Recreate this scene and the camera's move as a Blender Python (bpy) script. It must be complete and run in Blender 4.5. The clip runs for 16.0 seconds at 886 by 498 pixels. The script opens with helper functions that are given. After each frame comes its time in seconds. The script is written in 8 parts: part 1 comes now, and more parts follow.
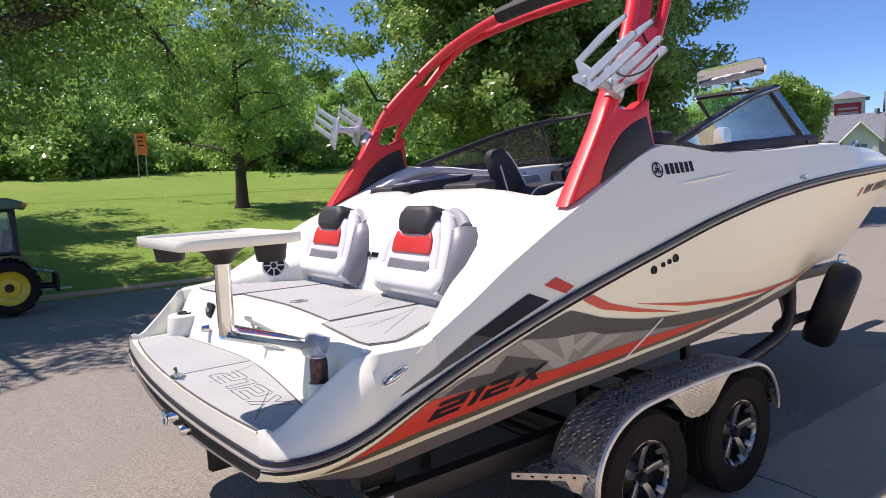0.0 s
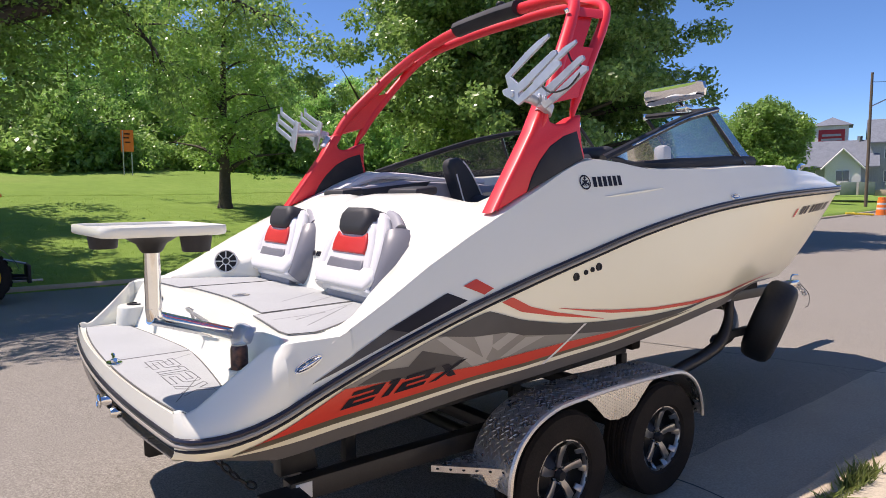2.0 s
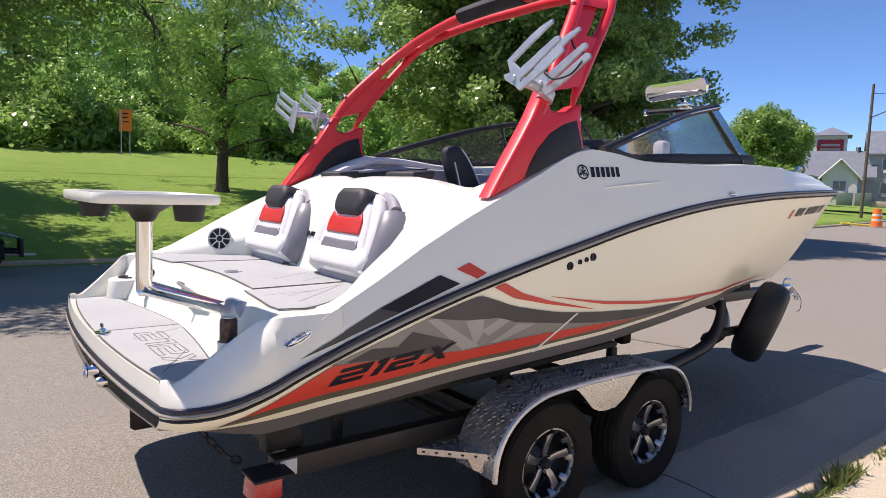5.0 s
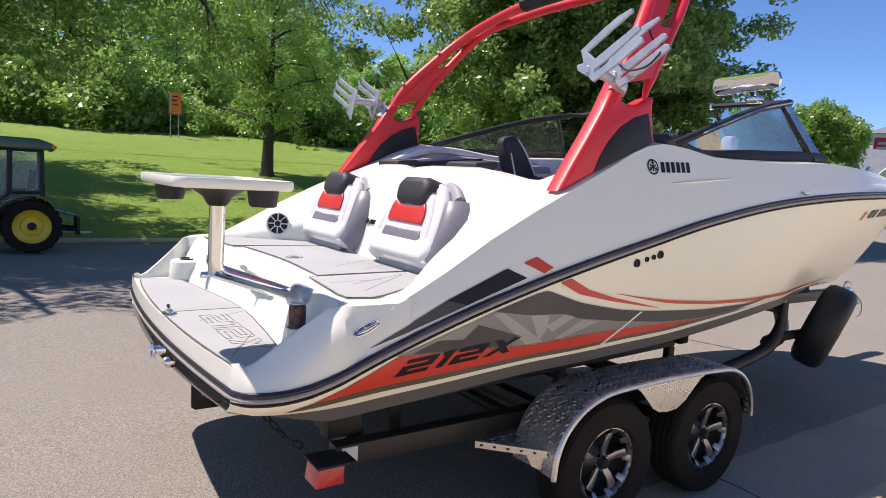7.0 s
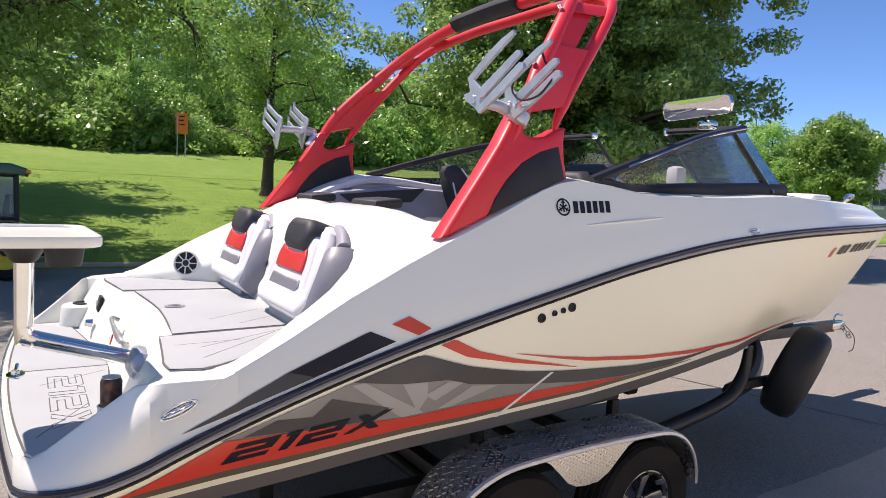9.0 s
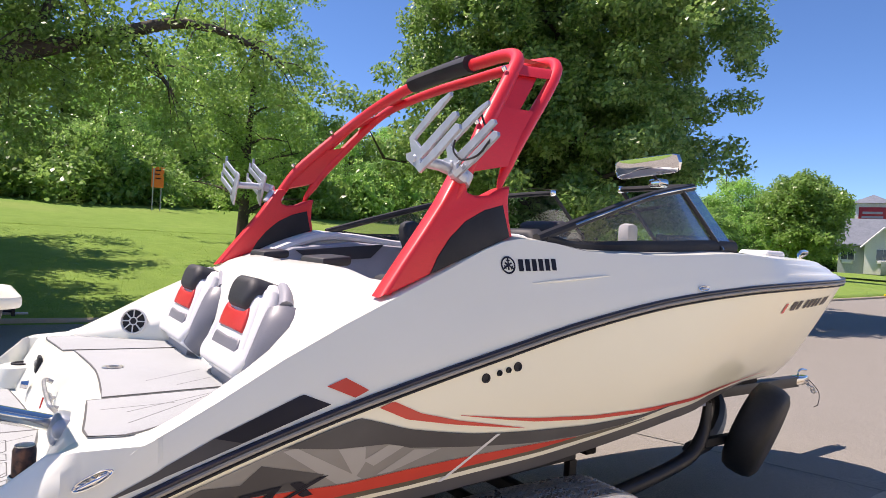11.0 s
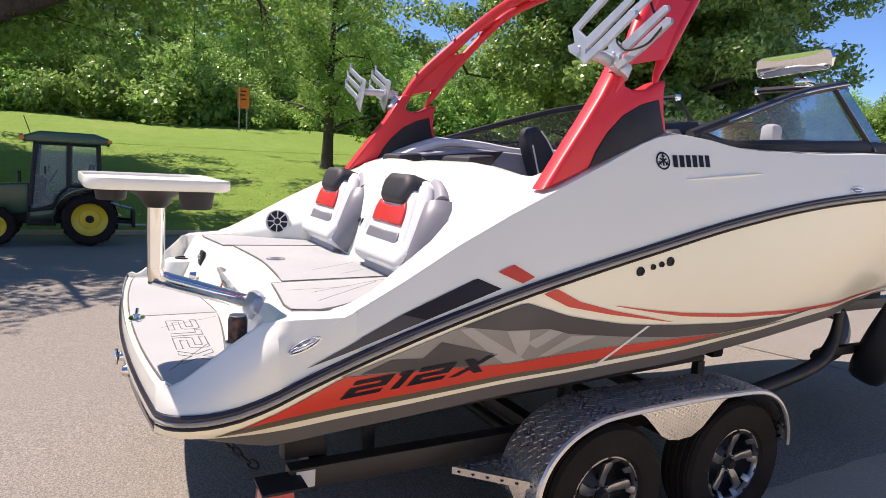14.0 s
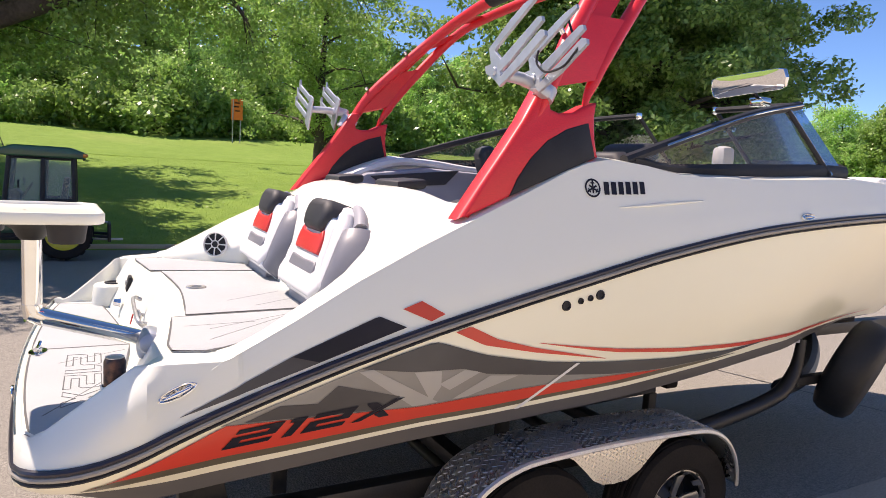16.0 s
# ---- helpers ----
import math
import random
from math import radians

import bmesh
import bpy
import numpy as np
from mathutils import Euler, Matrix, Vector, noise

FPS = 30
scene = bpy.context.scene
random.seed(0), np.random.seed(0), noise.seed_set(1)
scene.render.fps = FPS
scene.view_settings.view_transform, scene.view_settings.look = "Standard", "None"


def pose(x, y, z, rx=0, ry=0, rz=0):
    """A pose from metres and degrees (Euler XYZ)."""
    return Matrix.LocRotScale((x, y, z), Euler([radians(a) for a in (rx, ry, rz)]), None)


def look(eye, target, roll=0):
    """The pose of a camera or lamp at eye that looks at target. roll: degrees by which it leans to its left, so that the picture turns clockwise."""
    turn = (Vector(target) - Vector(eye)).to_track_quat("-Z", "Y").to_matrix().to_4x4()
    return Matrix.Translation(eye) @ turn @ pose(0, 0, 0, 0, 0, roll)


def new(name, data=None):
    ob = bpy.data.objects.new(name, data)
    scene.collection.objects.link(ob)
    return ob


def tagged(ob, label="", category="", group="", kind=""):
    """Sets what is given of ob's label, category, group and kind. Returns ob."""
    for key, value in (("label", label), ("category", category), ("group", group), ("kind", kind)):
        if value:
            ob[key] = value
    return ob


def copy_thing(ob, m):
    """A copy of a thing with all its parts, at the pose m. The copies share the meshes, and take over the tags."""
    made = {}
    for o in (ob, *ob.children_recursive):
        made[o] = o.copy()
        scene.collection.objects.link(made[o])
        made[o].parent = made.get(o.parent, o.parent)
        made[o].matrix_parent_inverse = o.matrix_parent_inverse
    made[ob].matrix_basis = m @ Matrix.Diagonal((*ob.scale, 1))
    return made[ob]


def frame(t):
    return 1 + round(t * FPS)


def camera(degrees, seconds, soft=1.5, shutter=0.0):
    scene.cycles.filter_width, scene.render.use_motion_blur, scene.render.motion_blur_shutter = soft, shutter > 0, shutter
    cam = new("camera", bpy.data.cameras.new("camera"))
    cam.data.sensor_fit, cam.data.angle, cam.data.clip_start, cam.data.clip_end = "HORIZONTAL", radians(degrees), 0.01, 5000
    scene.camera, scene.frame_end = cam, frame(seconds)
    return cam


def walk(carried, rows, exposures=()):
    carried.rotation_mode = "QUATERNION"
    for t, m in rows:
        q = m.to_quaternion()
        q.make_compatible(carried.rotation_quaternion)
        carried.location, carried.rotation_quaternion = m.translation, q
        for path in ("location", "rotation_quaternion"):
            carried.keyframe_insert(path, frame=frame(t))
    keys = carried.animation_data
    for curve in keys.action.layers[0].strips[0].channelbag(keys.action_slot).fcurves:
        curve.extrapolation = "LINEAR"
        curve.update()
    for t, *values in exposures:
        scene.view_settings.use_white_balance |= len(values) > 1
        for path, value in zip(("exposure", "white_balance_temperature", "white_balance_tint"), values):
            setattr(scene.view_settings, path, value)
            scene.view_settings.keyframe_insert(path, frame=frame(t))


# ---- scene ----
cam = camera(69.1, 16.0, soft=0.85)
PATH = [
    (0, (-2.496, -3.091, 1.761), (-1.314, -1.489, 1.57), -2.5),
    (0.5, (-2.49, -3.145, 1.754), (-1.317, -1.536, 1.572), -1.6),
    (1, (-2.462, -3.229, 1.748), (-1.292, -1.616, 1.582), -1.0),
    (1.5, (-2.406, -3.309, 1.737), (-1.229, -1.7, 1.573), -0.6),
    (2, (-2.37, -3.369, 1.729), (-1.157, -1.788, 1.567), -0.2),
    (2.5, (-2.353, -3.402, 1.726), (-1.125, -1.831, 1.564), 0.2),
    (3, (-2.338, -3.43, 1.717), (-1.103, -1.865, 1.552), 0.5),
    (3.2, (-2.337, -3.434, 1.707), (-1.095, -1.874, 1.543), 0.7),
    (5.3, (-2.367, -3.355, 1.668), (-1.157, -1.773, 1.485), 2.7),
    (5.5, (-2.371, -3.348, 1.662), (-1.181, -1.752, 1.474), 2.8),
    (6, (-2.4, -3.315, 1.661), (-1.25, -1.69, 1.461), 3.2),
    (6.5, (-2.443, -3.28, 1.66), (-1.309, -1.646, 1.45), 3.6),
    (7, (-2.446, -3.261, 1.679), (-1.314, -1.627, 1.46), 3.7),
    (7.5, (-2.325, -3.239, 1.691), (-1.2, -1.602, 1.462), 3.8),
    (8, (-2.081, -3.188, 1.719), (-0.971, -1.541, 1.48), 3.8),
    (8.5, (-1.885, -3.205, 1.767), (-0.792, -1.547, 1.53), 3.6),
    (9, (-1.749, -3.266, 1.831), (-0.661, -1.597, 1.657), 3.4),
    (9.5, (-1.693, -3.294, 1.896), (-0.587, -1.628, 1.848), 3.3),
    (9.7, (-1.681, -3.301, 1.913), (-0.568, -1.64, 1.906), 3.5),
    (11.8, (-1.595, -3.333, 1.802), (-0.45, -1.693, 1.791), 3.3),
    (12, (-1.622, -3.315, 1.789), (-0.493, -1.664, 1.762), 3.3),
    (12.5, (-1.729, -3.272, 1.76), (-0.718, -1.55, 1.662), 3.4),
    (13, (-1.849, -3.238, 1.725), (-0.891, -1.493, 1.538), 3.6),
    (13.5, (-1.934, -3.218, 1.713), (-0.988, -1.473, 1.471), 3.6),
    (14, (-1.946, -3.218, 1.727), (-0.996, -1.477, 1.468), 3.4),
    (14.5, (-1.889, -3.218, 1.745), (-0.933, -1.481, 1.484), 3.5),
    (15, (-1.732, -3.209, 1.774), (-0.775, -1.469, 1.532), 3.6),
    (15.5, (-1.613, -3.203, 1.796), (-0.659, -1.46, 1.566), 3.6),
    (16, (-1.569, -3.224, 1.81), (-0.618, -1.479, 1.585), 3.6),
]
walk(cam, [(t, look(eye, target, roll)) for t, eye, target, roll in PATH], exposures=[(0, 0.32, 7080, 23), (8, 0.37, 7120, 23), (9.5, 0.46, 7100, 23), (12.5, 0.50, 7330, 24), (14.5, 0.51, 7400, 24), (16, 0.61, 7580, 24)])

# ---- light and sky ----
SUN = Vector((-0.375, 0.40, 1.0)).normalized()
world = bpy.data.worlds.new("sky")
scene.world = world
world.use_nodes = True
_wn = world.node_tree.nodes
_sky = _wn.new("ShaderNodeTexSky")
_sky.sky_type = "NISHITA"
_sky.sun_disc = False
_sky.sun_elevation = math.asin(SUN.z)
_sky.sun_rotation = math.atan2(SUN.x, SUN.y)
_sky.altitude = 4000
_sky.air_density = 1.1
_sky.dust_density = 0.0
_sky.ozone_density = 7.0
_hs = _wn.new("ShaderNodeHueSaturation")
_hs.inputs["Saturation"].default_value = 1.1
world.node_tree.links.new(_sky.outputs[0], _hs.inputs["Color"])
world.node_tree.links.new(_hs.outputs[0], _wn["Background"].inputs[0])
_wn["Background"].inputs[1].default_value = 0.15
_sl = bpy.data.lights.new("sun", "SUN")
_sl.energy, _sl.angle, _sl.color = 5.0, radians(0.53), (1.0, 0.965, 0.90)
sun = new("sun", _sl)
sun.matrix_world = look((0, 0, 30), Vector((0, 0, 30)) - SUN)


# ---- materials ----
def material(name, base, rough=0.5, metal=0.0, coat=0.0, spec=0.5):
    m = bpy.data.materials.new(name)
    m.use_nodes = True
    b = m.node_tree.nodes["Principled BSDF"]
    b.inputs["Base Color"].default_value = (*base, 1)
    b.inputs["Roughness"].default_value = rough
    b.inputs["Metallic"].default_value = metal
    b.inputs["Coat Weight"].default_value = coat
    b.inputs["Coat Roughness"].default_value = 0.04
    b.inputs["Specular IOR Level"].default_value = spec
    return m


def noise_node(m, scale, detail=4.0, rough=0.55, coord="Object", stretch=None):
    n, l = m.node_tree.nodes, m.node_tree.links
    tc = n.new("ShaderNodeTexCoord")
    t = n.new("ShaderNodeTexNoise")
    t.inputs["Scale"].default_value, t.inputs["Detail"].default_value, t.inputs["Roughness"].default_value = scale, detail, rough
    if stretch:
        mp = n.new("ShaderNodeMapping")
        mp.inputs["Scale"].default_value = stretch
        l.new(tc.outputs[coord], mp.inputs[0])
        l.new(mp.outputs[0], t.inputs["Vector"])
    else:
        l.new(tc.outputs[coord], t.inputs["Vector"])
    return t.outputs["Fac"]


def ramp(m, fac, stops):
    r = m.node_tree.nodes.new("ShaderNodeValToRGB")
    e = r.color_ramp.elements
    while len(e) < len(stops):
        e.new(0.5)
    for k, (p, c) in zip(e, stops):
        k.position, k.color = p, (*c, 1) if len(c) == 3 else c
    m.node_tree.links.new(fac, r.inputs[0])
    return r.outputs[0]


def mixed(m, fac, a, b, mode="MIX"):
    x = m.node_tree.nodes.new("ShaderNodeMix")
    x.data_type, x.blend_type = "RGBA", mode
    for k, v in ((0, fac), (6, a), (7, b)):
        if hasattr(v, "is_linked"):
            m.node_tree.links.new(v, x.inputs[k])
        else:
            x.inputs[k].default_value = v if k == 0 else (*v, 1)
    return x.outputs[2]


def bsdf(m):
    return m.node_tree.nodes["Principled BSDF"]


def colour_in(m, out):
    m.node_tree.links.new(out, bsdf(m).inputs["Base Color"])


def rough_in(m, fac, lo, hi):
    r = m.node_tree.nodes.new("ShaderNodeMapRange")
    r.inputs["To Min"].default_value, r.inputs["To Max"].default_value = lo, hi
    m.node_tree.links.new(fac, r.inputs[0])
    m.node_tree.links.new(r.outputs[0], bsdf(m).inputs["Roughness"])


def bump_in(m, fac, strength, dist):
    b = m.node_tree.nodes.new("ShaderNodeBump")
    b.inputs["Strength"].default_value, b.inputs["Distance"].default_value = strength, dist
    m.node_tree.links.new(fac, b.inputs["Height"])
    m.node_tree.links.new(b.outputs[0], bsdf(m).inputs["Normal"])


def varied(name, a, b, scale, rough=0.5, metal=0.0, coat=0.0, bump=0.0, dist=0.002, fine=0.0, spec=0.5, stretch=None):
    """A surface with two tones at one scale, finer speckle and relief."""
    m = material(name, a, rough, metal, coat, spec)
    n1 = noise_node(m, scale, stretch=stretch)
    out = ramp(m, n1, [(0.35, a), (0.65, b)])
    if fine:
        n2 = noise_node(m, fine, 2)
        out = mixed(m, 0.35, out, ramp(m, n2, [(0.3, tuple(0.6 * c for c in a)), (0.7, tuple(min(1, 1.3 * c) for c in b))]))
    colour_in(m, out)
    rough_in(m, n1, max(0.02, rough - 0.06), min(1, rough + 0.08))
    if bump:
        bump_in(m, noise_node(m, fine or scale * 6, 3), bump, dist)
    return m


GEL = varied("white_gelcoat", (0.795, 0.80, 0.715), (0.765, 0.77, 0.685), 0.9, 0.30, coat=0.3)
# White hull gelcoat tinted cream: warm ground bounce is put into the colour.
GELHULL = varied("warm_bounce_gelcoat", (0.87, 0.83, 0.645), (0.84, 0.80, 0.62), 0.9, 0.30, coat=0.3)
GELDARK = varied("grey_gelcoat", (0.135, 0.13, 0.135), (0.165, 0.16, 0.16), 1.2, 0.2, coat=0.5)
DECAL_BLACK = varied("black_decal", (0.014, 0.014, 0.021), (0.022, 0.021, 0.029), 2, 0.35, coat=0.0, spec=0.2)
DECAL_DARK = varied("dark_grey_decal", (0.07, 0.066, 0.065), (0.092, 0.088, 0.085), 2, 0.38, coat=0.0, spec=0.25)
DECAL_GREY = varied("grey_decal", (0.215, 0.205, 0.185), (0.255, 0.245, 0.22), 2.5, 0.35, coat=0.12)
DECAL_LIGHT = varied("light_grey_decal", (0.345, 0.33, 0.305), (0.39, 0.375, 0.345), 2.5, 0.35, coat=0.12)
DECAL_OLIVE = varied("olive_decal", (0.10, 0.085, 0.055), (0.13, 0.11, 0.07), 2.5, 0.35, coat=0.12)
DECAL_RED = varied("red_decal", (0.58, 0.045, 0.022), (0.64, 0.055, 0.03), 1.5, 0.32, coat=0.1)
DECAL_WHITE = varied("white_decal", (0.78, 0.78, 0.76), (0.72, 0.72, 0.70), 1.5, 0.32, coat=0.1)
RED = varied("red_powder_coat", (0.66, 0.02, 0.03), (0.72, 0.03, 0.04), 3, 0.38, bump=0.08, dist=0.0008, fine=240)
BLACKPLASTIC = varied("black_plastic", (0.018, 0.018, 0.02), (0.03, 0.03, 0.033), 8, 0.5, bump=0.1, dist=0.0006, fine=300, spec=0.25)
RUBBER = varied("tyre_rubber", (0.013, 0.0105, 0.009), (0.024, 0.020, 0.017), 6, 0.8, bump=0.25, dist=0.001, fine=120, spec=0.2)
RAILNAVY = varied("navy_rub_rail", (0.012, 0.011, 0.022), (0.022, 0.02, 0.034), 4, 0.3)
CHROME = material("chrome", (0.78, 0.78, 0.78), 0.06, 1.0)
STEEL = varied("polished_steel", (0.66, 0.65, 0.62), (0.72, 0.71, 0.68), 8, 0.07, 1.0)
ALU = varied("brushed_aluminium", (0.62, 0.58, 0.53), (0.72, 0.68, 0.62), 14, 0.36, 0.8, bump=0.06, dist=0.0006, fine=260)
RACKALU = varied("satin_aluminium", (0.44, 0.47, 0.52), (0.52, 0.55, 0.60), 14, 0.42, 0.6)
GALV = varied("galvanised_steel", (0.40, 0.40, 0.40), (0.52, 0.52, 0.51), 20, 0.45, 0.9, fine=90)
TRAILERPAINT = varied("dark_grey_trailer_paint", (0.014, 0.013, 0.012), (0.026, 0.023, 0.021), 3, 0.45, bump=0.05, dist=0.001, fine=150)
DARKSTEEL = varied("dark_steel", (0.012, 0.012, 0.012), (0.03, 0.028, 0.026), 9, 0.55, 0.3)
VWHITE = varied("white_vinyl", (0.72, 0.72, 0.72), (0.64, 0.64, 0.65), 5, 0.42, bump=0.12, dist=0.0008, fine=380)
VGREY = varied("grey_vinyl", (0.27, 0.272, 0.305), (0.32, 0.322, 0.355), 6, 0.58, bump=0.15, dist=0.0008, fine=380)
VMID = varied("mid_grey_vinyl", (0.15, 0.153, 0.18), (0.19, 0.193, 0.22), 6, 0.42, bump=0.15, dist=0.0008, fine=380)
VDARK = varied("charcoal_vinyl", (0.018, 0.019, 0.024), (0.030, 0.031, 0.037), 6, 0.6, bump=0.15, dist=0.0008, fine=380)
VRED = varied("red_vinyl", (0.55, 0.03, 0.03), (0.62, 0.045, 0.04), 6, 0.42, bump=0.12, dist=0.0008, fine=380)
EVA = varied("grey_foam_deck", (0.345, 0.366, 0.370), (0.39, 0.412, 0.416), 3, 0.8, bump=0.2, dist=0.001, fine=420)
GROOVE = material("dark_groove", (0.10, 0.10, 0.10), 0.8)
LAMPRED = varied("red_lens", (0.55, 0.03, 0.025), (0.62, 0.05, 0.04), 20, 0.25, coat=0.6)
LAMPAMBER = material("amber_lens", (0.7, 0.22, 0.02), 0.25, coat=0.5)
LABEL = varied("white_label", (0.72, 0.72, 0.70), (0.66, 0.66, 0.64), 6, 0.5)


def pane_glass(name, tint, alpha_tint, film=0.0, film_colour=(0.40, 0.38, 0.34)):
    """Thin glass: a tinted see-through sheet with real gloss and an optional diffuse film."""
    m = bpy.data.materials.new(name)
    m.use_nodes = True
    n, l = m.node_tree.nodes, m.node_tree.links
    n.remove(n["Principled BSDF"])
    tr, gl, mx, fr = n.new("ShaderNodeBsdfTransparent"), n.new("ShaderNodeBsdfGlossy"), n.new("ShaderNodeMixShader"), n.new("ShaderNodeFresnel")
    tr.inputs[0].default_value = (*alpha_tint, 1)
    gl.inputs[0].default_value, gl.inputs[1].default_value = (*tint, 1), 0.02
    fr.inputs[0].default_value = 1.16
    ml = n.new("ShaderNodeMath")
    ml.operation = "MULTIPLY"
    ml.inputs[1].default_value = 0.45
    l.new(fr.outputs[0], ml.inputs[0])
    body = tr.outputs[0]
    if film:
        df, m2 = n.new("ShaderNodeBsdfDiffuse"), n.new("ShaderNodeMixShader")
        df.inputs[0].default_value = (*film_colour, 1)
        m2.inputs[0].default_value = film
        l.new(tr.outputs[0], m2.inputs[1]), l.new(df.outputs[0], m2.inputs[2])
        body = m2.outputs[0]
    l.new(ml.outputs[0], mx.inputs[0]), l.new(body, mx.inputs[1]), l.new(gl.outputs[0], mx.inputs[2])
    l.new(mx.outputs[0], n["Material Output"].inputs[0])
    return m


# Grey diffuse film mixed in for the flat grey seen in the side panes.
GLASS = pane_glass("grey_film_tinted_glass", (0.9, 0.88, 0.84), (0.74, 0.73, 0.70), 0.16)
BLUEGLASS = pane_glass("blue_tinted_glass", (0.9, 0.95, 1.0), (0.45, 0.58, 0.68))
# Pale green film paints the bright sky and grass reflection onto the cab glass.
CABGLASS = pane_glass("cab_glass", (0.9, 0.9, 0.9), (0.80, 0.88, 0.84), 0.28, (0.55, 0.66, 0.60))


# ---- mesh helpers ----
def lerp(table, x):
    """Piecewise line through a table of (x, value)."""
    return float(np.interp(x, [a for a, _ in table], [b for _, b in table]))


def smooth_table(table, x):
    """Smooth curve (monotone cubic) through a table of (x, value)."""
    xs, ys = [a for a, _ in table], [b for _, b in table]
    if x <= xs[0]:
        return ys[0]
    if x >= xs[-1]:
        return ys[-1]
    k = max(i for i in range(len(xs) - 1) if xs[i] <= x)
    d = [(ys[i + 1] - ys[i]) / (xs[i + 1] - xs[i]) for i in range(len(xs) - 1)]

    def slope(i):
        if i == 0:
            return d[0]
        if i == len(xs) - 1:
            return d[-1]
        return 0.0 if d[i - 1] * d[i] <= 0 else 2 * d[i - 1] * d[i] / (d[i - 1] + d[i])

    h = xs[k + 1] - xs[k]
    t = (x - xs[k]) / h
    return (ys[k] * (1 + 2 * t) * (1 - t) ** 2 + slope(k) * h * t * (1 - t) ** 2 + ys[k + 1] * t * t * (3 - 2 * t) + slope(k + 1) * h * t * t * (t - 1))


def spline(pts, n):
    """Catmull-Rom through the points, n steps a span."""
    p = [Vector(q) for q in pts]
    p = [2 * p[0] - p[1]] + p + [2 * p[-1] - p[-2]]
    out = []
    for i in range(1, len(p) - 2):
        for k in range(n):
            t = k / n
            out.append(0.5 * (2 * p[i] + (p[i + 1] - p[i - 1]) * t + (2 * p[i - 1] - 5 * p[i] + 4 * p[i + 1] - p[i + 2]) * t * t + (3 * p[i] - p[i - 1] - 3 * p[i + 1] + p[i + 2]) * t ** 3))
    return out + [p[-2]]


def sheet(rows, bm=None):
    """Quads over a grid of points."""
    bm = bm or bmesh.new()
    v = [[bm.verts.new(p) for p in row] for row in rows]
    for a, b in zip(v, v[1:]):
        for i in range(len(a) - 1):
            try:
                bm.faces.new((a[i], a[i + 1], b[i + 1], b[i]))
            except ValueError:
                pass
    return bm


def slab(rows, normal_offset, bm=None):
    """A sheet with thickness: the grid, its shifted copy and the rim. normal_offset: vector or per-point callable."""
    off = normal_offset if callable(normal_offset) else (lambda p: Vector(p) + Vector(normal_offset))
    bm = bm or bmesh.new()
    a = [[bm.verts.new(p) for p in row] for row in rows]
    b = [[bm.verts.new(off(Vector(p))) for p in row] for row in rows]
    for g, flip in ((a, False), (b, True)):
        for r, s in zip(g, g[1:]):
            for i in range(len(r) - 1):
                q = (r[i], r[i + 1], s[i + 1], s[i])
                bm.faces.new(q[::-1] if flip else q)
    rim = [(0, i) for i in range(len(a[0]))] + [(j, len(a[0]) - 1) for j in range(1, len(a))]
    rim += [(len(a) - 1, i) for i in range(len(a[0]) - 2, -1, -1)] + [(j, 0) for j in range(len(a) - 2, 0, -1)]
    for (j, i), (k, l) in zip(rim, rim[1:] + rim[:1]):
        bm.faces.new((a[k][l], a[j][i], b[j][i], b[k][l]))
    bmesh.ops.recalc_face_normals(bm, faces=bm.faces)
    return bm


def tube(path, r, n=10, bm=None, flat=1.0, closed=False):
    """A pipe along a path; r a number or one for each point."""
    bm = bm or bmesh.new()
    p = [Vector(q) for q in path]
    rings, side = [], None
    for i, q in enumerate(p):
        if closed:
            t = p[(i + 1) % len(p)] - p[i - 1]
        else:
            t = p[min(i + 1, len(p) - 1)] - p[max(i - 1, 0)]
        t.normalize()
        if side is None:
            side = t.orthogonal().normalized()
            if abs(t.z) < 0.95:
                side = t.cross(Vector((0, 0, 1))).normalized()
        side = (side - side.dot(t) * t).normalized()
        up = side.cross(t)
        rr = r[i] if isinstance(r, (list, tuple)) else r
        rings.append([bm.verts.new(q + rr * (math.cos(2 * math.pi * k / n) * side + flat * math.sin(2 * math.pi * k / n) * up)) for k in range(n)])
    pairs = list(zip(rings, rings[1:])) + ([(rings[-1], rings[0])] if closed else [])
    for a, b in pairs:
        for k in range(n):
            bm.faces.new((a[k], a[(k + 1) % n], b[(k + 1) % n], b[k]))
    if not closed:
        bm.faces.new(rings[0][::-1]), bm.faces.new(rings[-1])
    return bm


def box(c, s, bev=0.0, m=None, bm=None, seg=2):
    """A block of size s at c, with rounded edges, turned by m."""
    own = bmesh.new()
    bmesh.ops.create_cube(own, size=1.0)
    bmesh.ops.scale(own, vec=s, verts=own.verts)
    if bev:
        bmesh.ops.bevel(own, geom=list(own.edges), offset=bev, segments=seg, affect="EDGES", profile=0.5)
    bmesh.ops.transform(own, matrix=Matrix.Translation(c) @ (m or Matrix()), verts=own.verts)
    return joined(own, bm)


def joined(own, bm):
    if bm is None:
        return own
    me = bpy.data.meshes.new("tmp")
    own.to_mesh(me)
    bm.from_mesh(me)
    own.free()
    bpy.data.meshes.remove(me)
    return bm


